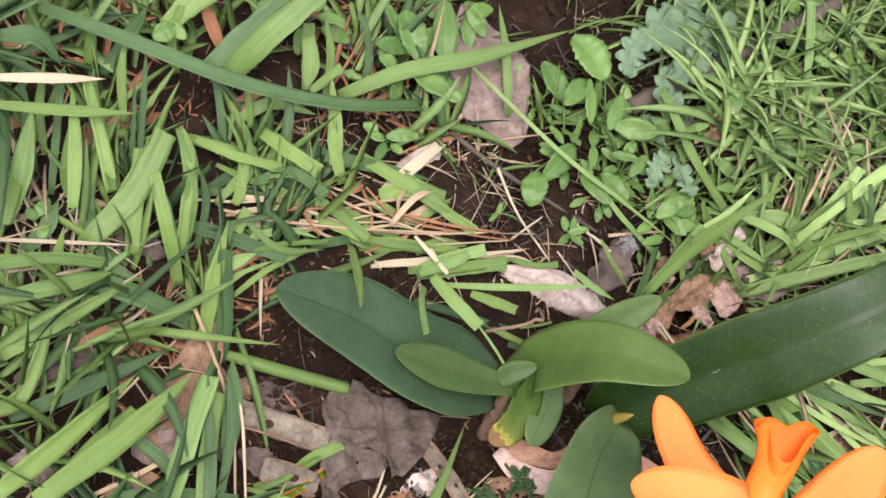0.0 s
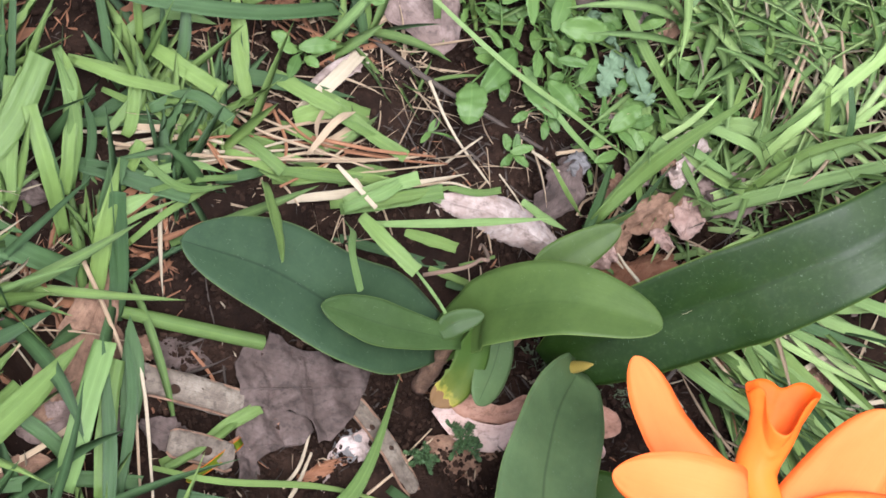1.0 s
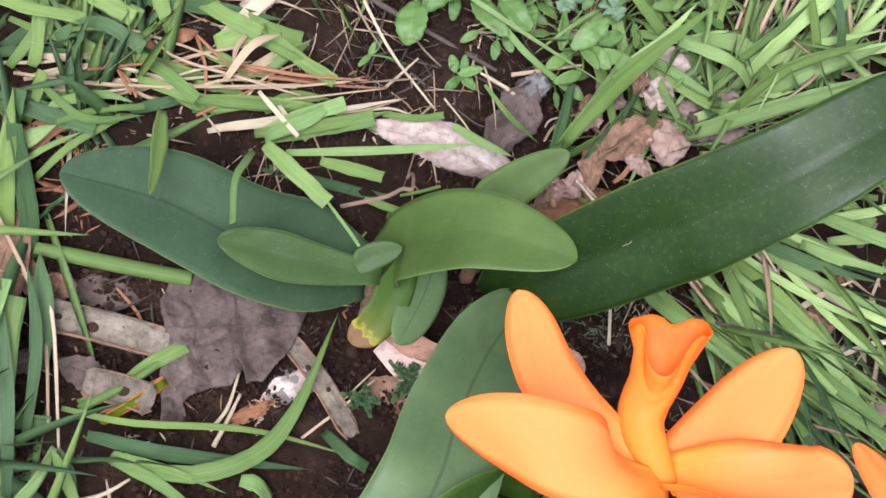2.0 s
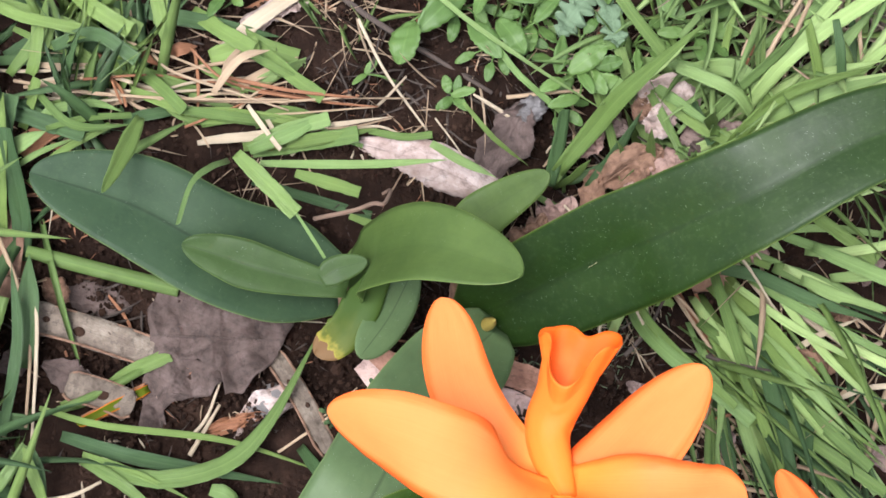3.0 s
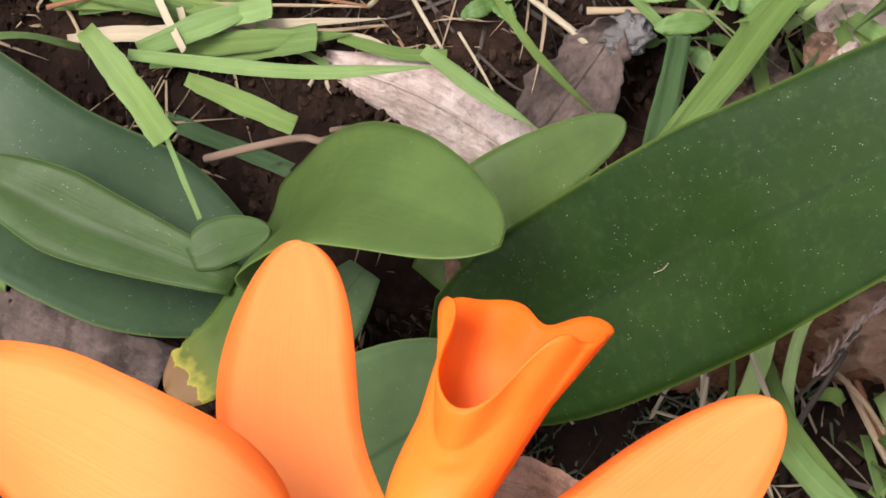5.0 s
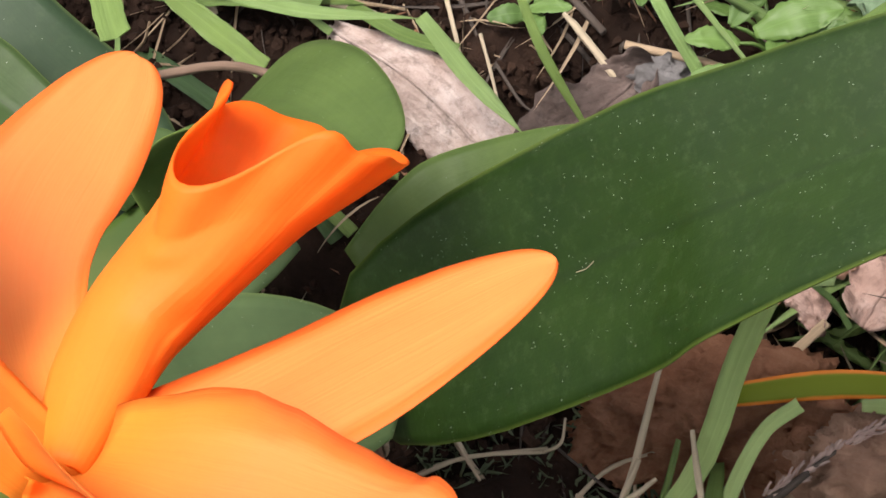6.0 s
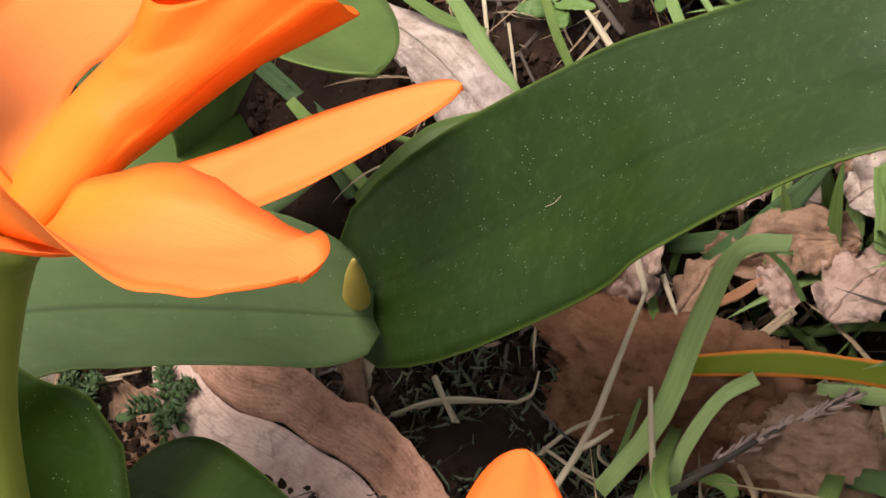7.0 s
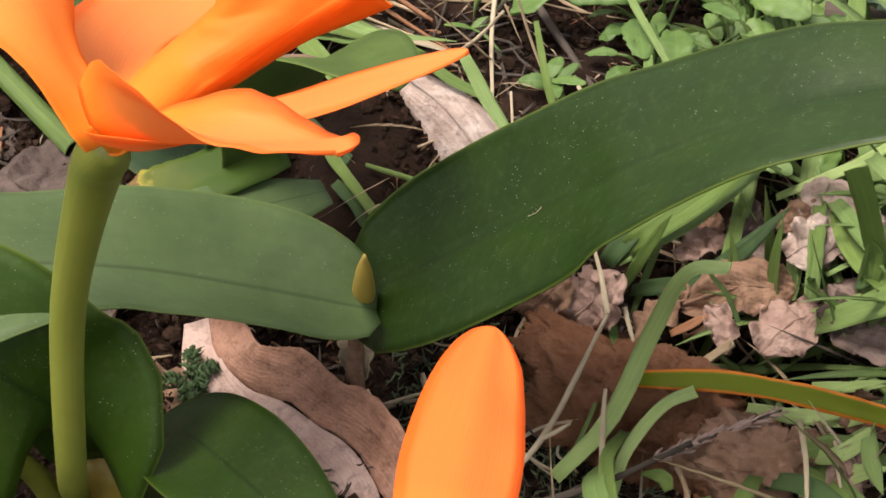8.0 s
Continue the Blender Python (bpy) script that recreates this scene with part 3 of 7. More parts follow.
for tip, w in (((9.8, -7.1, 12.55), 1.87), ((13.7, -10.4, 12.2), 2.0), ((14.3, -14.1, 12.2), 2.2), ((8.9, -15.4, 12.1), 2.2)):
    mid = [(a + b) / 2 for a, b in zip(heart2, tip)]
    part("petal", sheet([heart2, mid, tip], w, (0.31, -0.24, 0.92), shaped(strap(0.45, 0.5, 0.45), 0.037, 0.037), fold=-10, twist=4, thick=0.05, nu=28, nv=10, wave=0.08, seed=tip[0]), petal_red, flower2)


# ---- grass ----
LABELS = {"green": "long green grass blade bent over the soil", "light": "bright yellow-green grass blade", "dark": "dark green grass blade low in the tangle",
          "straw": "dry tan straw lying on the soil", "pale": "bleached pale dry grass stalk", "rust": "rust-brown withered grass leaf", "bark": "thin dark brown dry twig",
          "margined": "olive leaf with orange withered margins", "yellow": "yellow-green grass blade with stronger light in its colour", "twig": "curled knobbly brown twig"}
KINDS = {"green": green, "light": light, "dark": dark, "straw": straw, "pale": pale, "rust": rust, "bark": bark, "margined": margined, "yellow": yellow_lit, "twig": twig_brown}


TUFTS = {}


def tuft(p):
    """The tuft of grass that a blade at p belongs to."""
    key = (round(p[0] / 7), round(p[1] / 7))
    if key not in TUFTS:
        TUFTS[key] = thing("grass_tuft", "loose tuft of green grass blades growing from soil", "grass", "grass tufts")
    return TUFTS[key]


def blade(pts, width, mat, fold=None):
    """A single grass blade."""
    k = rng.random()
    prof = cut() if k < 0.35 else pointed()
    name = "strap_leaf" if mat == "margined" else "grass_blade"
    ob = part(name, sheet(pts, width, (rng.uniform(-0.3, 0.3), -0.45, 1), strap(0.8, 0.2, 0.9) if mat == "margined" else prof, fold=rng.uniform(8, 24) if fold is None else fold,
                          twist=rng.uniform(-45, 45), thick=0.03, nu=18, nv=4, ragged=0.12, seed=k * 50), KINDS[mat])
    if mat == "margined":
        tagged(ob, LABELS[mat], "leaf")
    else:
        ob.parent = tuft(pts[0])
        tagged(ob, LABELS[mat])


def snapped(pts, width, mat, tip=False):
    """A broad grass blade, creased and torn off at its end."""
    ob = part("grass_blade", sheet(pts, width, (rng.uniform(-0.2, 0.2), -0.4, 1), strap(0.5, 0.45, 0.4, 1.3) if tip else cut(), fold=rng.uniform(12, 26), twist=rng.uniform(-12, 12), thick=0.035, nu=24, nv=6, ragged=0.16, wave=0.04, seed=rng.uniform(1, 60)), KINDS[mat])
    ob.parent = tuft(pts[0])
    tagged(ob, "broad green grass blade torn off at its end")


def quill(pts, width, mat):
    """A grass blade rolled into a hollow tube."""
    ob = part("grass_blade", sheet(pts, width, (0, -0.4, 1), cut(), fold=0, cup=-0.7, thick=0.05, nu=18, nv=8), KINDS[mat])
    ob.parent = tuft(pts[0])
    tagged(ob, "rolled green grass blade with a cut end")


def stalk(pts, width, mat):
    """A dry straw or twig."""
    r = width * 0.5
    ob = part("twig" if mat in ("bark", "twig") else "straw_stalk", tube(pts, [r, r * 0.9, r * 0.6], 6, 14, 0.25), KINDS[mat])
    tagged(ob, LABELS[mat], "twig" if mat in ("bark", "twig") else "straw", "dry stalks")


blade([(-28.7, 18.5, 3.3), (-23.8, 16.8, 3.8), (-18.3, 15.5, 3.3), (-13.2, 15.6, 2.3), (-9.0, 16.6, 1.0)], 0.74, "dark")
blade([(-13.3, 16.7, 0.9), (-10.1, 18.0, 2.0), (-6.5, 18.8, 2.9), (-0.9, 21.3, 2.4)], 0.86, "green")
blade([(-19.1, 17.0, 1.2), (-17.7, 18.2, 3.3), (-15.4, 20.2, 5.0)], 1.33, "green")
blade([(-30.7, 13.9, 4.7), (-28.2, 14.2, 4.6), (-25.6, 14.7, 4.1)], 0.48, "pale")
blade([(-30.7, 12.5, 4.8), (-27.4, 12.7, 4.5), (-24.2, 13.0, 4.3)], 0.53, "green")
blade([(-29.7, 8.0, 1.9), (-29.2, 10.0, 3.3), (-29.0, 12.8, 4.6)], 1.05, "green")
blade([(-25.9, 7.5, 1.2), (-23.8, 9.9, 2.7), (-22.7, 12.5, 3.7)], 1.22, "green")
blade([(-23.7, 7.2, 1.2), (-23.8, 9.3, 2.2), (-23.6, 11.9, 2.8)], 0.80, "green")
blade([(-21.5, 7.4, 0.7), (-22.3, 9.0, 2.0), (-22.9, 10.7, 2.7)], 0.80, "dark")
blade([(-21.1, 8.1, 1.0), (-21.2, 10.3, 2.6), (-22.1, 12.9, 3.6)], 0.64, "green")
blade([(-26.8, 8.5, 3.0), (-26.9, 11.2, 3.6), (-27.2, 14.1, 4.1)], 0.68, "green")
blade([(-24.9, 9.8, 2.3), (-25.6, 11.8, 3.2), (-26.5, 14.9, 3.6)], 0.74, "green")
blade([(-13.6, 12.9, 0.8), (-13.7, 14.7, 1.5), (-14.1, 17.0, 2.4)], 0.73, "green")
blade([(-21.1, 13.4, 1.3), (-18.8, 12.9, 1.2), (-16.3, 12.4, 1.0)], 0.61, "green")
blade([(-17.3, 14.3, 1.0), (-15.9, 13.2, 1.0), (-14.4, 12.4, 0.9)], 0.89, "green")
blade([(-16.1, 13.8, 0.5), (-12.2, 13.1, 1.0), (-8.5, 12.5, 1.1)], 0.67, "dark")
blade([(-15.3, 19.2, 2.3), (-15.0, 17.7, 1.9), (-15.2, 16.5, 1.5)], 0.84, "green")
blade([(-18.6, 14.9, 0.3), (-16.8, 15.9, 1.0), (-14.5, 15.5, 1.0)], 0.67, "light")
blade([(-30.6, 16.1, 4.5), (-29.0, 16.2, 4.6), (-27.6, 15.4, 3.6)], 0.90, "dark")
blade([(-22.4, 18.9, 1.9), (-21.0, 20.2, 2.7), (-19.2, 20.9, 3.8)], 1.12, "green")
blade([(-20.0, 17.4, 1.0), (-18.0, 19.4, 2.1), (-16.2, 21.1, 2.9)], 1.13, "dark")
blade([(-30.0, 5.9, 1.9), (-27.7, 6.3, 2.2), (-25.1, 6.5, 1.7)], 0.68, "green")
blade([(-17.4, 11.6, 1.1), (-15.6, 10.6, 0.9), (-14.9, 11.4, 0.7)], 0.83, "green")
blade([(-19.6, 10.3, 0.8), (-18.4, 11.8, 1.6), (-18.2, 13.3, 2.0)], 0.52, "green")
blade([(-19.2, 19.1, 0.0), (-19.9, 20.0, 0.9), (-20.5, 20.8, 1.8)], 0.68, "rust")
blade([(-29.9, 13.8, 0.1), (-28.8, 14.1, 0.1)], 0.82, "rust")
blade([(-26.3, 13.2, -0.0), (-24.4, 14.1, 0.1), (-21.9, 15.2, 0.0)], 1.11, "rust")
blade([(-18.8, 7.1, -0.2), (-17.8, 7.9, 0.5), (-16.7, 8.3, 0.4)], 0.60, "rust")
blade([(-25.7, 3.5, -1.8), (-24.5, 4.1, -1.2), (-23.4, 5.0, -0.7)], 0.54, "rust")
blade([(-29.8, -4.8, 1.4), (-26.8, -2.0, 1.1), (-23.2, 1.6, 0.5)], 1.12, "green")
blade([(-27.7, -4.7, 0.4), (-23.6, -1.2, -0.0), (-20.4, 2.0, -0.3)], 1.19, "green")
blade([(-27.3, -4.8, -0.1), (-25.1, -2.0, -0.2), (-23.0, 0.0, -0.4)], 0.88, "green")
blade([(-21.2, -4.0, -1.5), (-20.8, -1.7, 0.0), (-19.7, 1.7, 0.4)], 1.04, "light")
blade([(-19.7, -4.3, -1.4), (-19.6, -1.2, -0.5), (-19.2, 1.1, -0.1)], 0.90, "green")
blade([(-28.7, -0.2, -1.9), (-25.7, 1.1, -1.2), (-21.1, 3.5, -0.8)], 0.79, "dark")
blade([(-29.3, 2.3, -0.5), (-26.6, 4.0, 0.6), (-23.4, 6.1, 1.1)], 0.74, "green")
blade([(-29.8, 4.8, 0.1), (-26.6, 5.5, 1.2), (-24.5, 6.3, 1.0)], 0.79, "green")
blade([(-25.9, 6.2, 0.2), (-23.4, 5.7, -0.2), (-20.5, 4.8, -1.1)], 1.02, "dark")
quill([(-18.5, 3.4, -1.4), (-15.8, 2.9, -1.7), (-12.2, 2.3, -2.1)], 0.65, "green")
blade([(-18.7, 3.2, -2.1), (-18.8, 5.0, -0.7), (-19.4, 7.6, 1.8)], 0.81, "dark")
blade([(-19.6, 4.1, -1.6), (-19.7, 6.2, 0.6), (-19.4, 8.8, 2.6)], 0.80, "green")
blade([(-18.3, -1.3, -2.3), (-18.2, 0.8, -1.5), (-18.3, 3.2, -1.1)], 0.97, "dark")
blade([(-23.6, -3.6, -2.5), (-21.0, -3.3, -2.3), (-17.8, -3.5, -2.3)], 0.74, "dark")
blade([(-23.3, -0.5, -1.8), (-21.3, -1.9, -2.1), (-20.2, -3.4, -2.6)], 0.69, "dark")
blade([(-29.7, -0.3, -0.8), (-28.2, 0.9, -0.9), (-27.1, 4.9, 1.3)], 0.89, "green")
stalk([(-20.4, 5.2, -0.1), (-19.0, 2.6, -1.2), (-18.1, 0.1, -1.9), (-17.9, -3.8, -2.2)], 0.22, "straw")
stalk([(-27.4, -1.4, -3.2), (-24.4, 0.4, -2.5), (-21.0, 4.0, -1.5)], 0.19, "straw")
blade([(-24.8, -3.5, -3.2), (-22.0, -2.1, -2.6), (-19.5, -0.4, -2.7)], 0.24, "straw")
blade([(-18.5, 6.0, -0.3), (-17.2, 7.0, 0.8), (-15.2, 8.2, 1.2)], 0.32, "green")
blade([(-19.2, 6.5, -0.1), (-18.0, 7.1, 0.6), (-16.4, 7.7, 1.0)], 0.27, "light")
snapped([(-13.74, 7.65, 3.60), (-14.05, 5.42, 5.51), (-14.45, 3.19, 7.33)], 0.74, "green", True)
blade([(-10.17, 6.22, 3.13), (-10.70, 5.09, 5.31), (-11.23, 3.96, 6.49), (-11.45, 2.01, 7.73)], 0.3, "light")
snapped([(-9.81, 6.22, 4.05), (-8.59, 5.23, 3.61), (-7.33, 4.03, 3.56)], 0.66, "green")
blade([(-7.33, 4.03, 3.56), (-6.60, 3.01, 3.56), (-6.11, 2.33, 3.39)], 0.14, "light")
blade([(-9.8, 7.8, 0.5), (-6.9, 7.9, 1.6), (-4.3, 8.5, 1.7)], 0.54, "green")
blade([(-4.7, 8.4, 1.6), (-3.3, 8.3, 1.4), (-2.1, 8.5, 1.3)], 0.31, "green")
blade([(-8.90, 6.10, 3.40), (-4.82, 6.25, 3.50), (-1.46, 6.12, 4.94)], 0.36, "light")
snapped([(-7.50, 5.90, 3.06), (-6.21, 5.70, 2.72), (-4.92, 5.49, 2.38)], 0.5, "green")
blade([(-9.4, 6.7, -0.5), (-7.7, 6.2, -0.3), (-4.4, 5.4, -0.3)], 0.43, "dark")
blade([(-2.19, 7.30, 3.52), (-0.81, 6.87, 2.68), (0.53, 6.50, 2.13)], 0.4, "light")
blade([(-1.0, 8.8, 4.3), (0.3, 7.9, 3.0), (1.9, 7.5, 1.0)], 0.21, "green")
blade([(-9.5, 7.4, 1.3), (-7.8, 8.0, 1.9), (-6.6, 8.8, 1.9)], 0.57, "light")
blade([(-6.8, 8.5, 1.5), (-5.9, 8.2, 1.2), (-4.9, 7.9, 1.1)], 0.17, "light")
blade([(-12.5, 9.0, 1.3), (-9.9, 8.8, 1.2), (-7.5, 8.7, 1.1)], 0.46, "green")
blade([(-9.8, 11.5, 1.6), (-8.3, 10.8, 1.5), (-6.9, 10.3, 1.0)], 0.39, "green")
blade([(-18.6, 9.7, 1.3), (-16.7, 8.0, 1.5), (-14.3, 8.2, 1.3)], 0.35, "green")
blade([(-14.5, 9.8, 1.1), (-12.7, 9.1, 1.3), (-11.7, 8.9, 0.8)], 0.45, "green")
blade([(-17.8, 11.3, 1.6), (-16.1, 11.8, 2.0), (-14.3, 10.9, 1.7)], 0.58, "dark")
blade([(-11.6, 8.7, 0.6), (-10.2, 8.9, 1.0), (-8.8, 8.6, 0.9)], 0.49, "green")
stalk([(-9.3, 9.9, 1.4), (-6.5, 9.7, 1.2), (-4.4, 9.7, 1.0)], 0.14, "rust")
stalk([(-13.4, 9.4, 1.3), (-9.9, 9.0, 1.0), (-4.4, 9.7, 1.0)], 0.13, "straw")
stalk([(-12.2, 11.6, 1.5), (-10.4, 10.3, 1.2), (-6.4, 9.9, 0.9)], 0.13, "rust")
stalk([(-15.6, 12.1, 1.1), (-12.6, 11.2, 1.2), (-9.9, 10.2, 0.9)], 0.14, "straw")
stalk([(-17.8, 9.5, 1.3), (-14.5, 9.5, 1.1), (-10.6, 9.7, 0.8)], 0.13, "straw")
stalk([(-16.5, 10.1, 1.2), (-13.3, 10.5, 1.1), (-9.3, 10.2, 0.9)], 0.13, "rust")
stalk([(-7.5, 8.4, 1.4), (-5.6, 8.6, 1.3), (-3.8, 9.2, 1.1)], 0.13, "straw")
stalk([(-12.2, 8.3, 1.1), (-10.7, 9.1, 1.0), (-8.3, 10.4, 0.9)], 0.13, "rust")
stalk([(-4.4, 9.8, 0.8), (-3.8, 10.2, 1.6), (-3.3, 10.5, 2.5)], 0.14, "pale")
stalk([(-5.4, 13.1, 2.1), (-4.1, 11.1, 1.2), (-2.3, 8.9, 0.7)], 0.16, "pale")
blade([(-11.5, 8.0, 0.4), (-10.0, 8.1, 0.8), (-8.1, 8.3, 0.7)], 0.40, "pale")
blade([(-9.0, 9.0, 1.2), (-8.4, 8.1, 1.2), (-7.7, 7.5, 0.7)], 0.20, "pale")
blade([(-11.1, 9.6, 1.8), (-10.1, 10.8, 2.6), (-8.9, 11.5, 2.1)], 0.35, "straw")
blade([(-18.6, 10.8, 0.8), (-17.1, 10.7, 1.0), (-15.3, 11.1, 0.7)], 0.31, "straw")
blade([(-17.8, 9.6, 0.4), (-15.7, 9.7, 0.6), (-14.2, 9.8, 0.4)], 0.45, "pale")
blade([(-19.9, 7.2, -0.6), (-19.1, 7.6, -0.1), (-17.6, 8.7, 0.3)], 0.53, "rust")
blade([(3.2, 7.8, -0.4), (4.5, 9.2, 1.3), (5.6, 10.1, 3.3), (8.3, 11.7, 7.2)], 0.82, "green")
blade([(3.1, 7.5, -0.7), (4.4, 9.2, 0.5), (5.6, 10.8, 2.6)], 0.51, "light")
blade([(2.9, 7.3, -0.8), (3.1, 8.6, 0.4), (3.2, 9.8, 1.6)], 0.65, "dark")
blade([(7.7, 11.4, 3.0), (9.9, 10.5, 3.0), (10.8, 9.8, 2.3)], 0.55, "light")
blade([(9.3, 10.1, 1.1), (11.2, 11.3, 4.4), (12.4, 12.1, 6.7)], 0.59, "light")
blade([(9.8, 8.5, 0.8), (11.8, 9.9, 4.3), (14.9, 10.2, 7.1)], 0.59, "green")
blade([(7.3, 11.0, 1.2), (8.6, 9.7, 1.4), (10.0, 8.8, 1.8)], 0.61, "green")
blade([(6.8, 11.0, 1.2), (7.6, 9.5, 1.1), (8.3, 8.2, 0.8)], 0.42, "green")
blade([(4.6, 10.9, 1.0), (5.3, 9.5, 0.3), (5.9, 7.7, -0.8)], 0.38, "green")
blade([(4.6, 7.5, -1.3), (5.6, 8.7, -0.1), (6.5, 10.0, 1.6)], 0.52, "dark")
blade([(10.5, 11.3, 1.7), (10.7, 12.3, 2.5), (11.2, 13.7, 3.0)], 0.28, "rust")
blade([(4.0, 12.8, 1.6), (4.5, 11.5, 1.6), (5.2, 9.9, 0.5)], 0.42, "green")
blade([(12.4, 12.5, 5.9), (13.2, 11.0, 4.1), (13.8, 9.5, 2.3)], 0.50, "green")
blade([(13.5, 12.5, 6.1), (13.9, 11.1, 5.2), (14.2, 9.8, 3.4)], 0.41, "dark")
blade([(-0.0, 12.7, 2.1), (1.4, 11.0, 2.0), (3.5, 9.8, 0.8)], 0.28, "light")
blade([(8.7, -0.2, -1.3), (12.6, -2.8, 0.7), (16.2, -5.5, 1.8)], 0.50, "green")
blade([(9.3, 1.8, -1.0), (12.7, -1.6, 0.7), (15.6, -4.6, 1.9)], 0.55, "green")
blade([(10.3, 2.6, -0.6), (13.0, -0.4, 0.8), (15.7, -3.2, 1.9)], 0.41, "light")
blade([(11.4, 2.0, -0.3), (12.2, -2.5, 0.7), (12.9, -7.3, 1.2)], 0.68, "dark")
blade([(11.9, -1.3, -0.4), (13.3, -3.9, 0.7), (15.4, -6.7, 1.6)], 0.41, "green")
blade([(13.6, 4.6, 1.2), (15.1, 3.6, 2.1), (16.7, 2.7, 2.8)], 0.60, "light")
blade([(13.2, 3.4, 0.6), (14.7, 2.4, 1.5), (16.8, 1.7, 2.2)], 0.55, "light")
blade([(10.6, 0.6, -0.8), (11.3, -1.8, 0.5), (12.3, -5.0, 1.5)], 0.41, "green")
blade([(14.7, 0.6, -0.1), (15.6, -1.1, 0.9), (16.4, -3.2, 1.9)], 0.46, "green")
blade([(12.8, 0.6, -0.4), (13.4, -2.0, 0.8), (13.2, -5.2, 1.6)], 0.41, "dark")
blade([(9.4, 0.8, -1.1), (10.0, -1.6, 0.2), (9.6, -4.5, 1.3)], 0.32, "light")
blade([(6.4, 3.4, -1.5), (7.4, 1.1, -0.1), (10.4, -2.3, 1.4)], 0.35, "green")
blade([(9.9, 3.8, -0.8), (10.9, -0.3, 0.2), (12.0, -4.4, 0.8)], 0.56, "green")
stalk([(6.5, 4.7, -2.5), (8.7, 2.8, -1.5), (10.3, 0.5, -1.3)], 0.16, "straw")
stalk([(8.6, 0.7, -1.4), (10.3, 0.4, -1.1), (12.3, -0.1, -0.6)], 0.17, "bark")
stalk([(10.1, 5.1, 0.2), (11.1, 3.7, 0.6), (12.1, 2.2, 0.4)], 0.15, "pale")
blade([(5.8, 1.4, -1.9), (6.3, 2.8, -0.6), (6.4, 4.1, 1.5), (6.8, 4.6, 3.3), (7.7, 4.9, 3.8)], 0.50, "yellow")
blade([(7.3, 1.7, -1.7), (7.0, 2.6, -1.0), (7.1, 3.8, -0.4), (7.5, 4.6, -0.2)], 0.31, "yellow")
blade([(7.2, 4.8, 3.5), (7.7, 5.0, 2.9), (8.1, 5.0, 2.3)], 0.12, "light")
blade([(6.0, 4.3, -0.6), (8.0, 5.3, -0.1), (10.0, 5.9, 0.3), (12.7, 6.6, 0.6)], 0.55, "margined")
blade([(8.5, 5.5, -0.8), (9.9, 6.1, -0.6), (11.6, 7.6, 0.1)], 0.38, "yellow")
blade([(9.4, 9.4, 1.6), (9.0, 9.1, 3.3), (8.6, 8.5, 5.1)], 0.57, "green")
stalk([(5.2, -0.5, -1.7), (5.2, 1.7, -1.0), (4.9, 3.4, -0.3), (4.7, 4.7, 0.5)], 0.16, "pale")
stalk([(4.7, 4.7, 0.5), (4.0, 5.4, 0.7), (3.4, 5.8, 1.2)], 0.16, "pale")
stalk([(7.3, 1.2, -1.2), (6.5, 2.2, -0.4), (6.0, 2.9, 0.2)], 0.16, "pale")
stalk([(4.2, 6.3, -0.8), (4.9, 5.8, -1.2)], 0.15, "pale")
stalk([(6.3, 0.3, -1.4), (7.2, 1.4, -1.0), (8.2, 3.5, -0.6)], 0.20, "bark")
stalk([(1.2, 1.9, -2.0), (1.7, 1.6, -2.2), (2.2, 1.4, -2.4)], 0.17, "pale")
stalk([(0.7, 0.8, -2.7), (1.6, 1.5, -2.2), (3.1, 2.5, -2.1)], 0.11, "pale")
stalk([(0.0, 1.1, -2.7), (1.0, 0.4, -2.8), (1.8, -0.1, -3.0)], 0.10, "pale")
stalk([(3.8, 1.1, -2.8), (4.3, 2.6, -2.3), (5.1, 3.3, -1.9)], 0.11, "pale")
blade([(-27.9, 11.8, 1.2), (-28.4, 13.8, 2.3), (-28.4, 15.8, 3.6)], 0.43, "green")
blade([(-27.5, 10.0, 0.8), (-27.5, 12.7, 1.9), (-27.5, 15.4, 3.1)], 0.38, "dark")
blade([(-24.6, 10.4, 0.8), (-25.2, 12.0, 2.0), (-26.0, 13.2, 3.1)], 0.48, "green")
blade([(-26.4, 9.2, 1.4), (-27.0, 11.0, 2.2), (-27.0, 12.9, 3.1)], 0.48, "green")
blade([(-23.4, 10.7, 0.9), (-23.5, 14.0, 2.2), (-23.5, 17.6, 3.1)], 0.33, "dark")
blade([(-20.7, 11.2, 1.8), (-21.2, 12.1, 2.5), (-21.7, 13.1, 3.1)], 0.43, "green")
blade([(-21.0, 8.1, 0.3), (-21.2, 9.6, 1.4), (-21.3, 11.3, 2.2)], 0.65, "green")
blade([(-21.5, 7.9, 0.1), (-22.2, 9.3, 1.2), (-22.9, 10.8, 2.2)], 0.70, "dark")
blade([(-23.8, 7.5, 0.4), (-23.8, 8.5, 1.4), (-23.9, 9.6, 2.2)], 0.48, "green")
blade([(-17.8, 14.6, 0.5), (-18.1, 15.5, 1.4), (-18.5, 16.8, 2.3)], 0.44, "green")
blade([(-19.2, 13.2, 0.7), (-19.5, 14.7, 1.5), (-19.9, 16.1, 2.2)], 0.39, "dark")
blade([(-18.7, 10.8, 1.0), (-18.2, 11.7, 1.3), (-18.1, 12.3, 1.6)], 0.55, "green")
blade([(-13.2, 12.0, 0.7), (-13.7, 13.6, 1.3), (-14.1, 15.4, 1.9)], 0.61, "green")
blade([(-28.3, 11.1, 0.7), (-29.0, 13.3, 2.1), (-29.6, 15.2, 3.6)], 0.54, "dark")
blade([(-25.5, 8.1, 0.5), (-25.9, 9.9, 1.6), (-26.5, 11.9, 2.6)], 0.59, "dark")
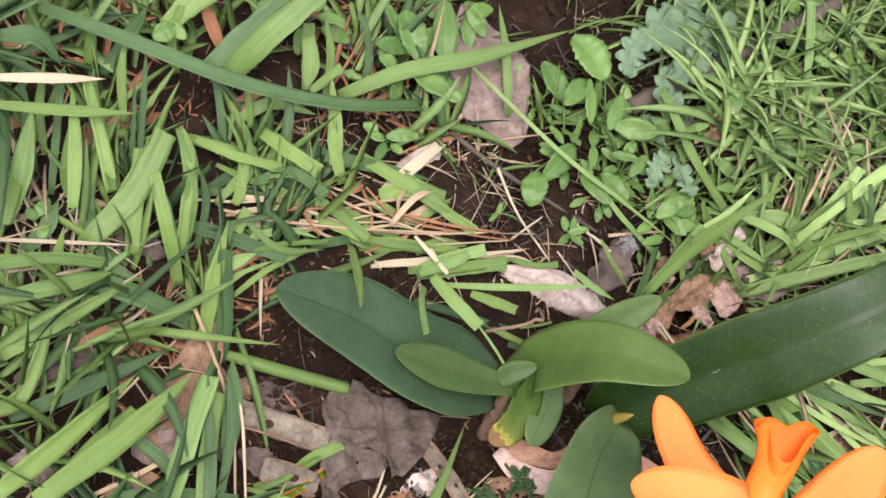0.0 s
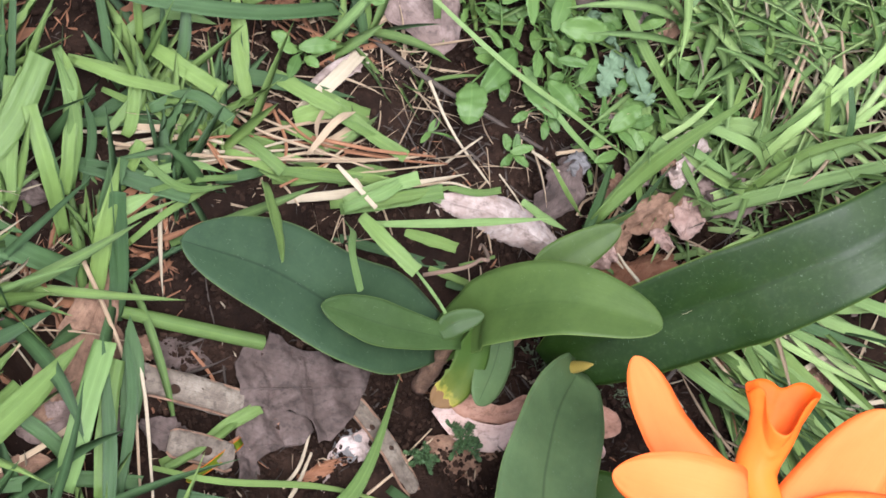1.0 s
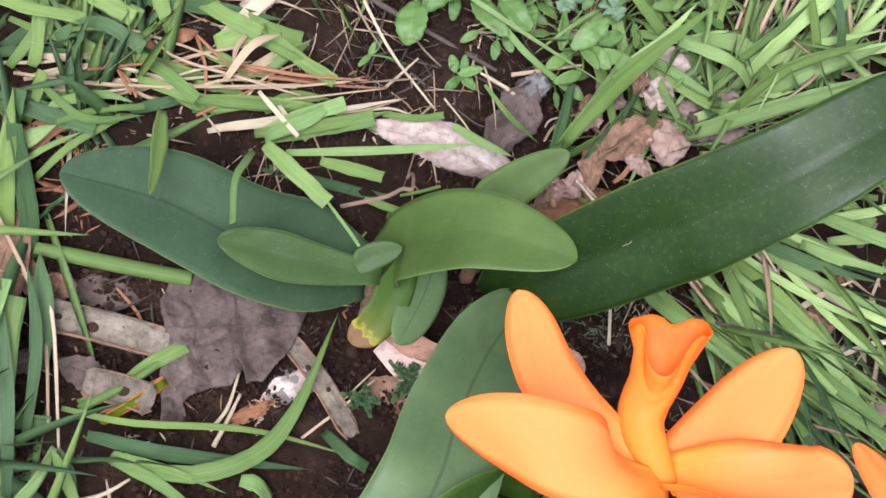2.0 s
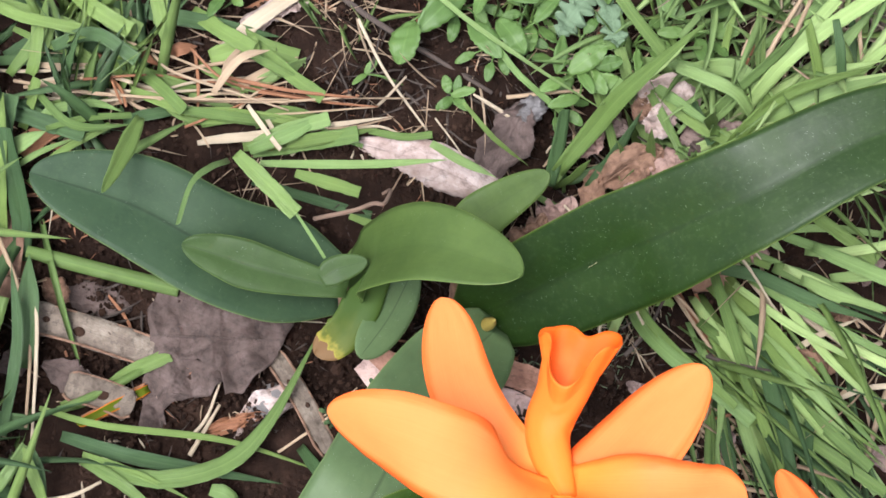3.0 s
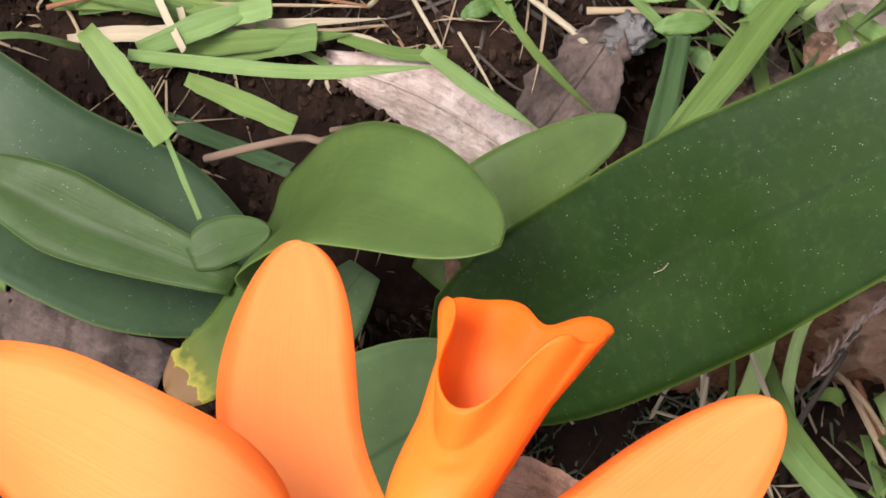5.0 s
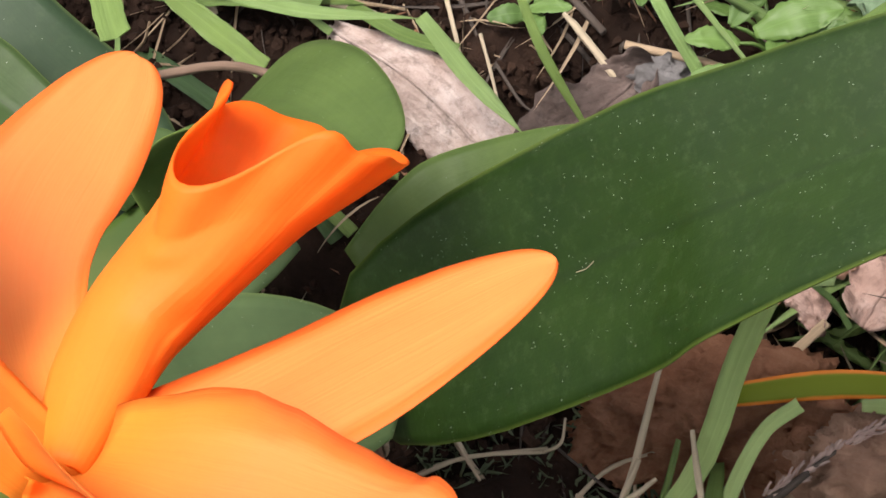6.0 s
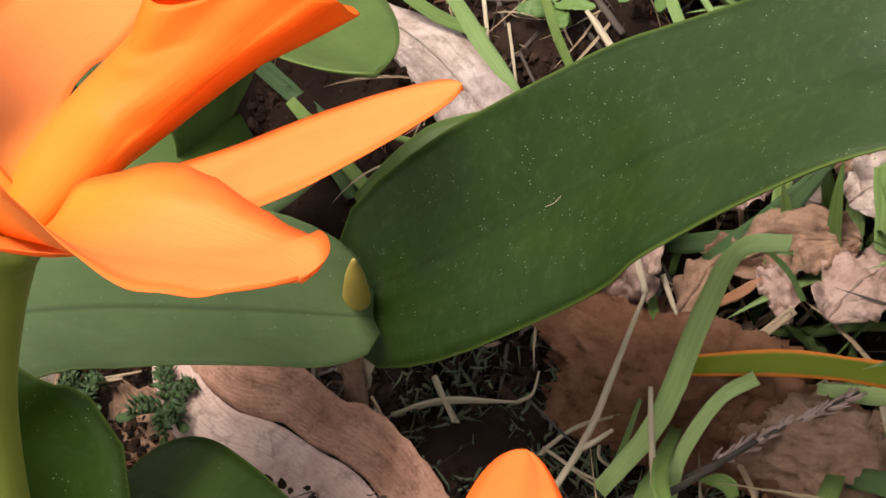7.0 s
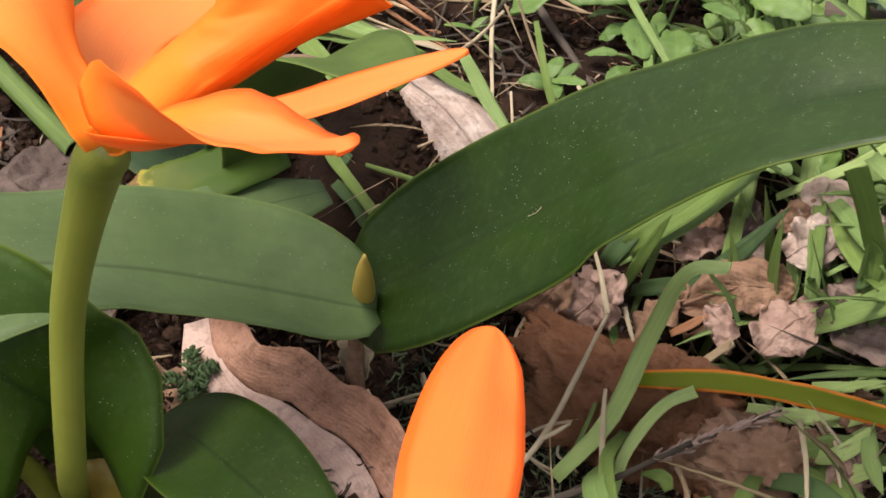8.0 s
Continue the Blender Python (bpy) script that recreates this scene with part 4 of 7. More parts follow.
blade([(-18.9, 8.2, 0.2), (-18.5, 9.1, 1.1), (-18.2, 9.8, 1.7)], 0.54, "green")
blade([(-20.3, 8.2, 0.0), (-20.2, 10.1, 1.3), (-20.7, 11.4, 2.3)], 0.43, "dark")
blade([(-24.1, 14.1, 0.7), (-24.5, 16.0, 1.8), (-24.5, 17.9, 2.8)], 0.49, "green")
blade([(-25.9, 17.0, 0.5), (-26.0, 17.8, 1.9), (-26.5, 18.9, 3.2)], 0.61, "green")
blade([(-25.1, 16.8, 0.4), (-24.0, 18.5, 1.6), (-23.4, 19.5, 2.8)], 0.72, "dark")
blade([(-21.4, 17.4, -0.0), (-22.0, 18.6, 1.4), (-21.8, 19.8, 2.7)], 0.45, "green")
blade([(-23.2, 12.9, 1.2), (-24.9, 13.5, 1.2), (-26.2, 13.5, 1.2)], 0.38, "green")
blade([(-28.6, 7.1, 0.7), (-27.7, 8.1, 1.5), (-27.3, 9.3, 1.9)], 0.79, "dark")
blade([(-27.9, 5.4, -0.6), (-27.3, 6.4, 0.9), (-27.1, 7.8, 2.4)], 0.63, "green")
blade([(-13.9, 16.5, 0.1), (-13.8, 18.7, 1.2), (-14.4, 20.5, 2.4)], 0.46, "green")
blade([(-12.1, 20.3, -0.4), (-12.3, 20.8, 0.8), (-12.9, 21.5, 1.9)], 0.29, "green")
blade([(-11.8, 17.7, -0.2), (-11.5, 19.4, 0.5), (-12.1, 21.2, 1.4)], 0.40, "dark")
stalk([(-19.0, 9.9, 0.4), (-15.6, 10.4, 0.9), (-12.8, 9.8, 0.5), (-8.8, 9.7, 1.0)], 0.19, "straw")
stalk([(-17.0, 11.1, 0.3), (-14.5, 10.2, 0.9), (-10.5, 9.4, 0.4)], 0.17, "pale")
stalk([(-13.6, 10.6, 0.5), (-11.2, 11.1, 1.2), (-7.8, 11.8, 0.7)], 0.19, "straw")
stalk([(-13.4, 9.1, 0.4), (-10.9, 9.9, 1.0), (-7.8, 9.7, 0.6)], 0.17, "straw")
stalk([(-16.1, 10.0, 0.4), (-13.5, 9.8, 1.0), (-10.5, 10.3, 0.6)], 0.17, "pale")
stalk([(-12.1, 11.9, 0.6), (-11.8, 10.3, 1.1), (-11.8, 9.2, 0.4)], 0.17, "rust")
stalk([(-14.4, 9.5, 0.5), (-12.3, 10.2, 1.1), (-9.9, 10.8, 0.7)], 0.14, "pale")
stalk([(-15.0, 9.9, 0.4), (-14.1, 9.1, 0.9), (-12.2, 9.0, 0.4)], 0.19, "straw")
stalk([(-10.5, 8.8, 0.4), (-9.5, 9.9, 1.1), (-8.0, 10.8, 0.7)], 0.14, "straw")
stalk([(-18.4, 9.5, 0.4), (-15.7, 9.3, 0.9), (-13.3, 10.1, 0.5)], 0.16, "pale")
blade([(-15.7, 9.3, 0.4), (-13.5, 9.7, 1.0), (-11.6, 9.6, 0.4)], 0.25, "straw")
blade([(-11.0, 11.9, 0.7), (-9.5, 13.2, 1.2), (-7.8, 14.9, 0.5)], 0.62, "pale")
blade([(-10.5, 10.1, 0.6), (-9.5, 10.6, 1.2), (-8.0, 11.7, 0.7)], 0.39, "straw")
blade([(-14.6, 11.0, 0.4), (-13.1, 10.3, 1.0), (-11.8, 10.1, 0.6)], 0.61, "green")
blade([(-18.1, 9.1, 0.4), (-16.8, 9.2, 0.9), (-15.1, 9.7, 0.4)], 0.38, "green")
blade([(-13.3, 9.8, 0.5), (-12.4, 9.0, 0.9), (-10.8, 8.7, 0.3)], 0.61, "green")
blade([(-14.8, 8.7, 0.4), (-13.5, 8.9, 0.9), (-12.1, 9.4, 0.4)], 0.49, "dark")
blade([(-11.9, 11.3, 0.6), (-10.9, 10.6, 1.2), (-9.4, 10.0, 0.6)], 0.50, "green")
blade([(-10.1, 9.9, 0.6), (-8.8, 10.8, 1.1), (-7.5, 11.7, 0.6)], 0.56, "light")
blade([(-10.7, 13.0, 0.7), (-9.4, 12.1, 1.2), (-7.8, 11.8, 0.7)], 0.67, "green")
blade([(-16.7, 11.2, 0.3), (-15.1, 11.0, 0.8), (-13.2, 11.6, 0.5)], 0.50, "dark")
blade([(-16.0, 12.0, 0.2), (-15.4, 11.5, 0.8), (-14.6, 11.2, 0.3)], 0.44, "green")
blade([(-9.4, 8.8, 0.5), (-8.3, 9.2, 1.0), (-6.7, 9.3, 0.7)], 0.56, "green")
blade([(-14.4, 12.0, 0.3), (-14.1, 11.4, 0.9), (-13.5, 11.2, 0.4)], 0.39, "rust")
blade([(-13.1, 11.7, 0.5), (-12.7, 11.7, 1.1), (-12.0, 12.1, 0.6)], 0.56, "rust")
blade([(-18.7, 15.8, 0.1), (-18.1, 16.0, 0.5), (-17.5, 16.8, 0.1)], 0.73, "rust")
blade([(-12.3, 8.8, 0.4), (-11.0, 8.8, 0.9), (-9.4, 9.0, 0.5)], 0.44, "green")
blade([(-12.2, 9.9, 0.5), (-11.2, 9.6, 0.9), (-10.2, 9.4, 0.5)], 0.39, "light")
blade([(-6.6, 18.4, 2.4), (-2.1, 14.1, 2.6), (1.2, 11.7, 2.6), (5.7, 9.8, 0.7)], 0.23, "light")
blade([(-4.3, 16.5, 1.1), (-4.7, 19.4, 2.3), (-5.4, 21.7, 3.4)], 0.46, "green")
blade([(3.4, 17.9, 3.6), (5.2, 14.7, 2.8), (7.5, 12.4, 1.4)], 0.52, "green")
blade([(8.8, 18.7, 1.5), (7.7, 19.6, 2.4), (6.8, 20.3, 3.0)], 0.36, "light")
blade([(11.4, 10.2, 1.7), (11.2, 14.2, 3.1), (12.5, 19.7, 3.3)], 0.47, "green")
blade([(12.7, 19.9, 2.3), (12.7, 22.1, 3.2), (12.4, 23.8, 4.3)], 0.48, "light")
blade([(14.8, 20.7, 1.1), (16.0, 23.0, 2.4), (16.8, 24.7, 3.8)], 0.43, "light")
blade([(17.8, 19.4, 1.6), (16.3, 20.8, 2.1), (14.9, 21.7, 2.9)], 0.43, "green")
blade([(11.8, 10.1, 1.6), (13.2, 11.2, 3.1), (15.8, 14.2, 4.3)], 0.76, "light")
blade([(13.4, 9.9, 2.0), (14.3, 10.4, 2.8), (15.7, 10.8, 3.6)], 0.58, "green")
blade([(9.8, 14.6, 1.5), (11.6, 17.6, 1.9), (12.5, 19.2, 2.4)], 0.42, "light")
blade([(9.4, 16.6, 1.3), (12.2, 17.2, 1.9), (14.5, 17.9, 2.8)], 0.36, "light")
blade([(10.7, 20.9, 0.4), (12.2, 20.0, 1.2), (13.7, 19.0, 2.1)], 0.42, "light")
blade([(9.0, 22.7, 0.5), (11.2, 22.1, 1.7), (12.4, 20.0, 2.8)], 0.36, "green")
blade([(8.0, 13.3, 1.6), (9.8, 15.3, 2.1), (12.5, 16.5, 2.6)], 0.35, "light")
blade([(9.7, 11.7, 1.3), (12.1, 13.4, 2.6), (15.3, 15.8, 3.4)], 0.35, "light")
blade([(8.7, 11.9, 1.3), (10.8, 11.2, 2.2), (11.8, 9.5, 2.9)], 0.53, "green")
blade([(8.2, 11.3, 1.0), (8.9, 10.0, 1.3), (9.4, 8.7, 1.5)], 0.41, "dark")
blade([(13.4, 16.0, 1.3), (15.0, 18.2, 2.1), (16.9, 20.0, 3.2)], 0.36, "light")
blade([(13.0, 23.6, 0.3), (15.3, 24.1, 1.5), (17.7, 22.9, 2.4)], 0.37, "light")
blade([(15.4, 13.3, 2.0), (15.7, 16.1, 2.8), (16.3, 18.5, 3.4)], 0.36, "green")
stalk([(12.3, 11.5, 1.9), (12.7, 13.5, 2.8), (14.5, 17.4, 3.4)], 0.23, "straw")
stalk([(6.1, 16.0, 1.5), (9.6, 18.7, 1.2), (11.4, 20.8, 1.0)], 0.24, "straw")
stalk([(-7.2, 15.6, 0.4), (-4.7, 13.7, 0.6), (0.3, 10.6, 1.0)], 0.29, "bark")
stalk([(0.9, 10.4, 1.1), (2.6, 10.7, 1.1), (4.1, 11.0, 0.9)], 0.20, "straw")
stalk([(1.2, 9.6, 0.8), (0.1, 10.0, 1.4), (-0.5, 10.3, 1.5)], 0.20, "pale")
stalk([(15.7, 10.7, 2.3), (15.1, 13.1, 3.5), (15.1, 16.2, 3.8)], 0.21, "straw")
blade([(-15.4, -5.0, -2.0), (-12.5, -5.8, -1.5), (-9.8, -5.0, -1.8), (-8.1, -3.2, -1.8), (-6.2, 0.9, -1.9)], 0.74, "green")
blade([(-16.4, -4.1, -2.0), (-13.1, -4.9, -1.9), (-7.4, -5.4, -3.1)], 0.61, "dark")
blade([(-17.4, -3.0, -2.0), (-14.7, -3.7, -1.5), (-9.8, -3.9, -2.3), (-5.1, -5.1, -2.7)], 0.29, "green")
quill([(-12.8, -0.5, -3.0), (-14.8, -2.0, -2.4), (-16.7, -3.0, -2.4)], 0.36, "green")
blade([(-13.2, -1.7, -3.1), (-14.6, -2.7, -2.5), (-15.9, -3.5, -2.4)], 0.45, "margined")
blade([(-18.8, -4.2, -2.2), (-18.4, -0.4, -1.0), (-18.8, 2.4, 0.0)], 0.48, "dark")
blade([(-19.5, -6.9, -2.0), (-19.5, -2.4, -0.5), (-19.9, 2.1, 0.6)], 0.56, "dark")
blade([(-19.2, -6.8, -2.0), (-18.4, -6.0, -1.3), (-17.7, -4.7, -1.2)], 0.56, "light")
blade([(-16.8, -6.9, -1.9), (-17.3, -5.8, -1.3), (-17.8, -4.7, -1.2)], 0.52, "green")
blade([(-16.9, -6.7, -2.1), (-17.1, -5.7, -1.6), (-17.5, -4.6, -1.5)], 0.43, "dark")
blade([(-10.3, -5.9, -2.5), (-9.6, -6.1, -2.6), (-9.1, -6.7, -3.0)], 0.66, "light")
blade([(-15.5, -5.0, -2.0), (-13.8, -5.9, -1.8), (-12.4, -6.9, -2.1)], 0.57, "green")
blade([(-15.4, -4.9, -1.4), (-13.2, -5.6, -1.3), (-10.9, -6.5, -2.0)], 0.26, "green")
blade([(-5.3, -2.5, -3.1), (-5.7, -3.2, -3.0), (-5.9, -3.9, -3.3)], 0.34, "dark")
stalk([(-7.3, -4.0, -3.4), (-6.1, -2.7, -3.0), (-4.6, -1.3, -2.7)], 0.11, "straw")
stalk([(-18.1, 2.3, -1.4), (-17.7, -0.3, -1.5), (-17.5, -5.1, -1.7)], 0.20, "pale")
stalk([(-19.8, 1.9, -1.2), (-19.5, 0.6, -1.3), (-19.2, -1.0, -1.7)], 0.18, "pale")
stalk([(-11.3, -4.4, -3.2), (-10.8, -3.5, -2.9), (-10.2, -2.3, -2.8)], 0.22, "pale")
blade([(-10.7, -3.6, -3.3), (-9.7, -3.2, -3.3), (-8.2, -2.5, -3.3)], 0.25, "rust")
stalk([(-17.1, -6.7, -2.6), (-15.8, -6.4, -2.5), (-14.7, -5.8, -2.5)], 0.22, "pale")
stalk([(-8.9, -4.7, -3.7), (-7.5, -4.7, -3.4), (-4.9, -5.1, -3.2)], 0.13, "straw")
blade([(-15.2, 2.2, -3.1), (-14.4, 1.3, -3.3), (-14.0, 0.5, -3.4)], 0.14, "rust")
stalk([(-8.7, -0.9, -3.2), (-8.0, -1.8, -3.2), (-7.5, -2.0, -3.4)], 0.11, "bark")
stalk([(-7.7, -3.5, -3.5), (-7.0, -3.3, -3.3), (-6.1, -3.1, -3.2)], 0.13, "pale")
blade([(9.6, 6.5, -0.1), (10.4, 6.8, 0.2), (11.3, 7.3, 0.7)], 0.32, "yellow")
blade([(5.6, 6.4, -0.9), (6.0, 6.7, -0.5), (6.2, 7.1, -0.3)], 0.24, "rust")
blade([(6.6, 5.7, -1.1), (6.9, 6.2, -0.7), (7.2, 6.7, -0.3)], 0.21, "straw")
stalk([(5.2, 1.3, -1.2), (5.2, 1.8, -0.9), (5.2, 2.3, -0.6)], 0.16, "pale")
stalk([(5.3, 1.5, -0.9), (5.5, 1.7, -0.7), (5.7, 2.0, -0.5)], 0.13, "pale")
stalk([(4.0, 2.0, -2.5), (5.0, 1.8, -2.3), (5.7, 1.8, -2.2)], 0.09, "pale")
blade([(5.7, 1.7, -2.3), (5.8, 2.3, -1.5), (5.7, 3.1, -0.7)], 0.20, "green")
blade([(9.6, 8.6, 0.8), (9.4, 9.1, 2.1), (9.2, 9.0, 2.8)], 0.43, "green")
blade([(8.1, 9.4, 0.6), (8.5, 9.9, 0.9), (9.2, 10.6, 1.1)], 0.18, "light")
blade([(8.3, 2.6, -1.5), (8.0, 2.7, -1.3), (7.5, 2.5, -1.4)], 0.34, "green")
blade([(11.4, 6.1, 0.1), (12.0, 5.3, 0.0), (12.7, 4.7, -0.1)], 0.42, "light")
blade([(9.1, 2.9, -1.4), (11.1, -0.3, 0.0), (15.7, -4.5, 1.5)], 0.46, "yellow")
blade([(10.7, 3.4, -0.7), (13.0, 1.3, 0.5), (16.7, -0.9, 1.5)], 0.37, "yellow")
blade([(11.3, 3.6, -0.4), (13.7, 1.8, 0.8), (16.7, 0.1, 1.5)], 0.42, "light")
blade([(12.6, 4.0, 0.2), (14.4, 2.8, 1.1), (16.9, 1.5, 1.5)], 0.37, "yellow")
blade([(10.4, 3.0, -0.8), (12.4, -1.0, 0.4), (14.1, -5.4, 1.3)], 0.32, "light")
blade([(11.8, 3.8, -0.2), (13.9, 0.6, 0.5), (16.4, -2.4, 1.5)], 0.37, "yellow")
blade([(13.9, 4.4, 0.8), (15.2, 4.3, 1.9), (16.8, 4.4, 3.0)], 0.42, "yellow")
blade([(14.4, 3.5, 0.6), (15.6, 3.4, 1.5), (16.9, 3.2, 2.4)], 0.46, "light")
blade([(9.6, 2.1, -1.2), (12.0, -0.5, 0.2), (13.8, -3.2, 1.5)], 0.32, "yellow")
blade([(8.9, 1.9, -1.5), (9.9, -1.4, -0.2), (10.4, -5.2, 1.0)], 0.32, "light")
blade([(13.3, 2.8, -0.1), (15.0, 0.9, 0.4), (17.1, -0.4, 1.1)], 0.37, "yellow")
blade([(10.8, 1.7, -0.8), (12.8, -1.6, 0.4), (15.6, -5.2, 1.5)], 0.32, "yellow")
blade([(13.9, 0.7, -0.6), (15.0, -2.0, 0.4), (16.4, -4.0, 1.2)], 0.32, "light")
blade([(12.6, -2.7, -0.7), (13.9, -4.3, 0.1), (15.7, -6.1, 1.0)], 0.41, "yellow")
blade([(13.0, 0.6, -0.9), (14.1, 1.3, -0.3), (15.6, 1.9, 0.4)], 0.28, "pale")
blade([(14.8, -1.3, -0.7), (16.0, -0.8, -0.4), (17.5, -0.6, -0.3)], 0.23, "pale")
blade([(14.7, 11.1, 2.5), (15.4, 11.8, 3.7), (16.9, 12.9, 4.7)], 0.46, "yellow")
blade([(10.9, 10.5, 1.6), (13.0, 11.1, 3.4), (15.9, 11.4, 5.0)], 0.41, "yellow")
blade([(9.1, 9.5, 0.6), (10.7, 10.9, 2.7), (11.8, 12.3, 4.4)], 0.37, "light")
blade([(10.5, 9.3, 0.9), (13.3, 10.5, 3.3), (16.6, 10.8, 4.9)], 0.46, "yellow")
blade([(7.9, 8.7, -0.6), (10.1, 9.1, 1.5), (12.6, 9.2, 3.6)], 0.42, "yellow")
blade([(6.8, 11.4, 1.1), (7.8, 10.5, 1.7), (9.9, 8.8, 2.2)], 0.42, "light")
blade([(5.6, 10.9, 0.7), (7.2, 11.8, 2.2), (8.4, 12.9, 3.6)], 0.33, "yellow")
stalk([(1.5, 1.5, -1.3), (1.9, 1.3, -1.6), (2.3, 1.1, -1.9)], 0.12, "pale")
stalk([(1.0, 0.6, -2.1), (1.9, 1.3, -1.6), (3.2, 2.1, -1.6)], 0.10, "pale")
stalk([(0.3, 0.8, -2.2), (1.2, 0.3, -2.3), (2.1, -0.4, -2.4)], 0.08, "straw")
stalk([(3.2, 2.1, -1.6), (3.5, 2.3, -1.3), (3.4, 2.7, -1.0)], 0.08, "pale")
stalk([(3.3, 2.4, -1.7), (4.5, 2.0, -1.6), (5.2, 1.8, -1.5)], 0.07, "bark")
blade([(-5.3, 5.2, 0.1), (-4.0, 4.9, -0.3), (-2.6, 4.6, -0.8)], 0.33, "green")
quill([(-3.8, 5.4, 0.0), (-2.8, 5.6, 0.1), (-2.1, 5.8, 0.1)], 0.16, "green")
blade([(-4.3, 4.7, -0.5), (-3.5, 4.6, -0.7), (-2.9, 4.4, -1.0)], 0.38, "dark")
blade([(-6.4, 4.0, -1.4), (-6.0, 3.7, -1.6), (-5.7, 3.6, -1.7)], 0.13, "rust")
blade([(-5.7, 3.7, -1.7), (-5.4, 3.8, -1.3), (-5.1, 4.1, -0.9)], 0.10, "green")
stalk([(-2.0, 9.3, 1.1), (-1.3, 8.5, 0.9), (-0.7, 7.8, 0.6)], 0.09, "pale")
stalk([(-1.4, 8.9, 0.8), (-0.6, 8.4, 0.6), (-0.2, 8.3, 0.5)], 0.08, "bark")
stalk([(-3.0, 6.6, 0.3), (-2.5, 7.1, 0.6), (-2.0, 7.6, 0.6)], 0.08, "straw")
blade([(6.4, 3.7, -2.7), (6.8, 1.9, -1.3), (7.7, 0.2, 0.2), (9.3, -1.1, 0.5), (11.2, -2.7, 0.6)], 0.60, "light")
blade([(9.6, 3.9, -1.8), (11.1, 1.8, -0.5), (12.5, -0.5, 0.8), (14.3, -2.2, 0.6), (16.5, -3.8, 0.6)], 0.51, "green")
blade([(10.3, 3.7, -1.6), (12.1, 1.3, 0.2), (14.1, -1.3, 0.8), (16.6, -3.3, 0.5)], 0.60, "green")
blade([(10.7, 2.8, -1.5), (11.7, 1.0, -0.1), (13.3, -1.2, 1.2), (14.7, -3.1, 0.9), (16.2, -5.3, 0.8)], 0.64, "light")
blade([(9.3, 3.2, -2.0), (10.2, 0.9, -0.9), (11.3, -2.2, 0.1), (12.0, -4.0, -0.1), (12.8, -6.0, -0.2)], 1.01, "green")
blade([(9.7, 2.1, -1.8), (10.6, -1.2, -0.3), (11.4, -4.1, 0.1), (12.2, -6.1, -0.1)], 0.55, "light")
blade([(9.4, 0.1, -1.6), (9.7, -1.9, -1.2), (10.0, -3.9, -1.0), (10.4, -5.5, -0.9)], 0.46, "light")
blade([(9.9, 0.1, -1.5), (10.3, -2.4, -1.1), (10.6, -4.1, -0.9), (11.0, -6.0, -0.7)], 0.55, "dark")
blade([(11.7, -0.8, -1.0), (13.6, -2.4, -0.5), (14.9, -3.8, -0.1), (16.4, -5.2, 0.6)], 0.51, "dark")
blade([(13.1, -0.8, -1.0), (13.9, -2.7, -0.8), (14.3, -5.8, -0.7)], 0.42, "dark")
blade([(9.5, 4.5, -1.9), (11.4, 3.6, 0.1), (13.6, 2.4, 1.0), (16.4, 1.6, 1.0)], 0.56, "dark")
blade([(12.3, 4.2, -0.5), (14.4, 3.1, 0.5), (16.4, 2.0, 1.1)], 0.70, "light")
blade([(13.5, 4.8, 0.1), (15.2, 4.3, 1.1), (16.3, 3.5, 1.6)], 0.56, "light")
blade([(15.0, 2.3, -0.7), (15.7, 0.9, -0.6), (16.7, -0.3, -0.3)], 0.38, "dark")
blade([(13.1, 2.7, -0.9), (14.9, 1.4, -0.8), (16.8, -0.1, -0.7)], 0.31, "pale")
stalk([(13.9, -0.1, -1.0), (15.3, 0.7, -0.9), (16.8, 1.3, -0.7)], 0.19, "pale")
stalk([(8.2, 3.8, -2.5), (9.1, 2.0, -1.6), (10.3, -0.1, -1.0), (10.8, -1.4, -1.1)], 0.19, "straw")
stalk([(9.1, 4.0, -2.1), (9.7, 1.6, -1.6), (9.8, -2.1, -1.1)], 0.17, "rust")
stalk([(10.7, -0.5, -1.1), (10.9, -1.4, -0.9), (10.6, -2.0, -1.0), (9.9, -2.2, -1.2)], 0.21, "rust")
stalk([(9.5, 0.2, -0.4), (10.6, -0.2, 0.1), (12.0, -0.5, 0.5)], 0.18, "bark")
blade([(13.1, 6.4, 0.7), (14.2, 6.5, 1.7), (15.1, 6.6, 2.6), (16.1, 6.5, 3.3)], 0.65, "yellow")
blade([(13.3, 6.4, 0.8), (14.5, 5.3, 1.3), (16.1, 4.0, 1.6)], 0.52, "green")
blade([(12.2, 5.7, -0.2), (14.3, 5.5, 1.1), (16.3, 5.1, 1.9)], 0.35, "light")
blade([(12.0, 5.7, -0.2), (13.9, 4.8, 0.5), (15.0, 4.5, 0.9)], 0.42, "light")
blade([(6.4, 12.7, 0.4), (8.1, 12.1, 1.5), (9.6, 11.4, 2.1), (10.7, 10.4, 1.6)], 0.47, "light")
blade([(6.5, 12.4, 0.3), (8.0, 11.4, 0.5), (9.7, 9.9, 1.0)], 0.48, "green")
blade([(6.2, 12.2, 0.1), (7.3, 10.9, -0.4), (8.3, 9.6, -0.7)], 0.36, "green")
blade([(9.9, 11.2, 0.8), (9.8, 12.7, 2.2), (10.0, 14.0, 3.3)], 0.31, "green")
stalk([(10.0, 10.5, 0.4), (10.2, 11.1, 1.3), (10.6, 12.7, 2.5), (11.4, 14.6, 3.0)], 0.21, "straw")
stalk([(13.7, 11.5, 2.3), (13.5, 13.3, 3.2)], 0.14, "straw")
blade([(15.1, 12.1, 2.4), (14.8, 14.7, 3.4)], 0.31, "dark")
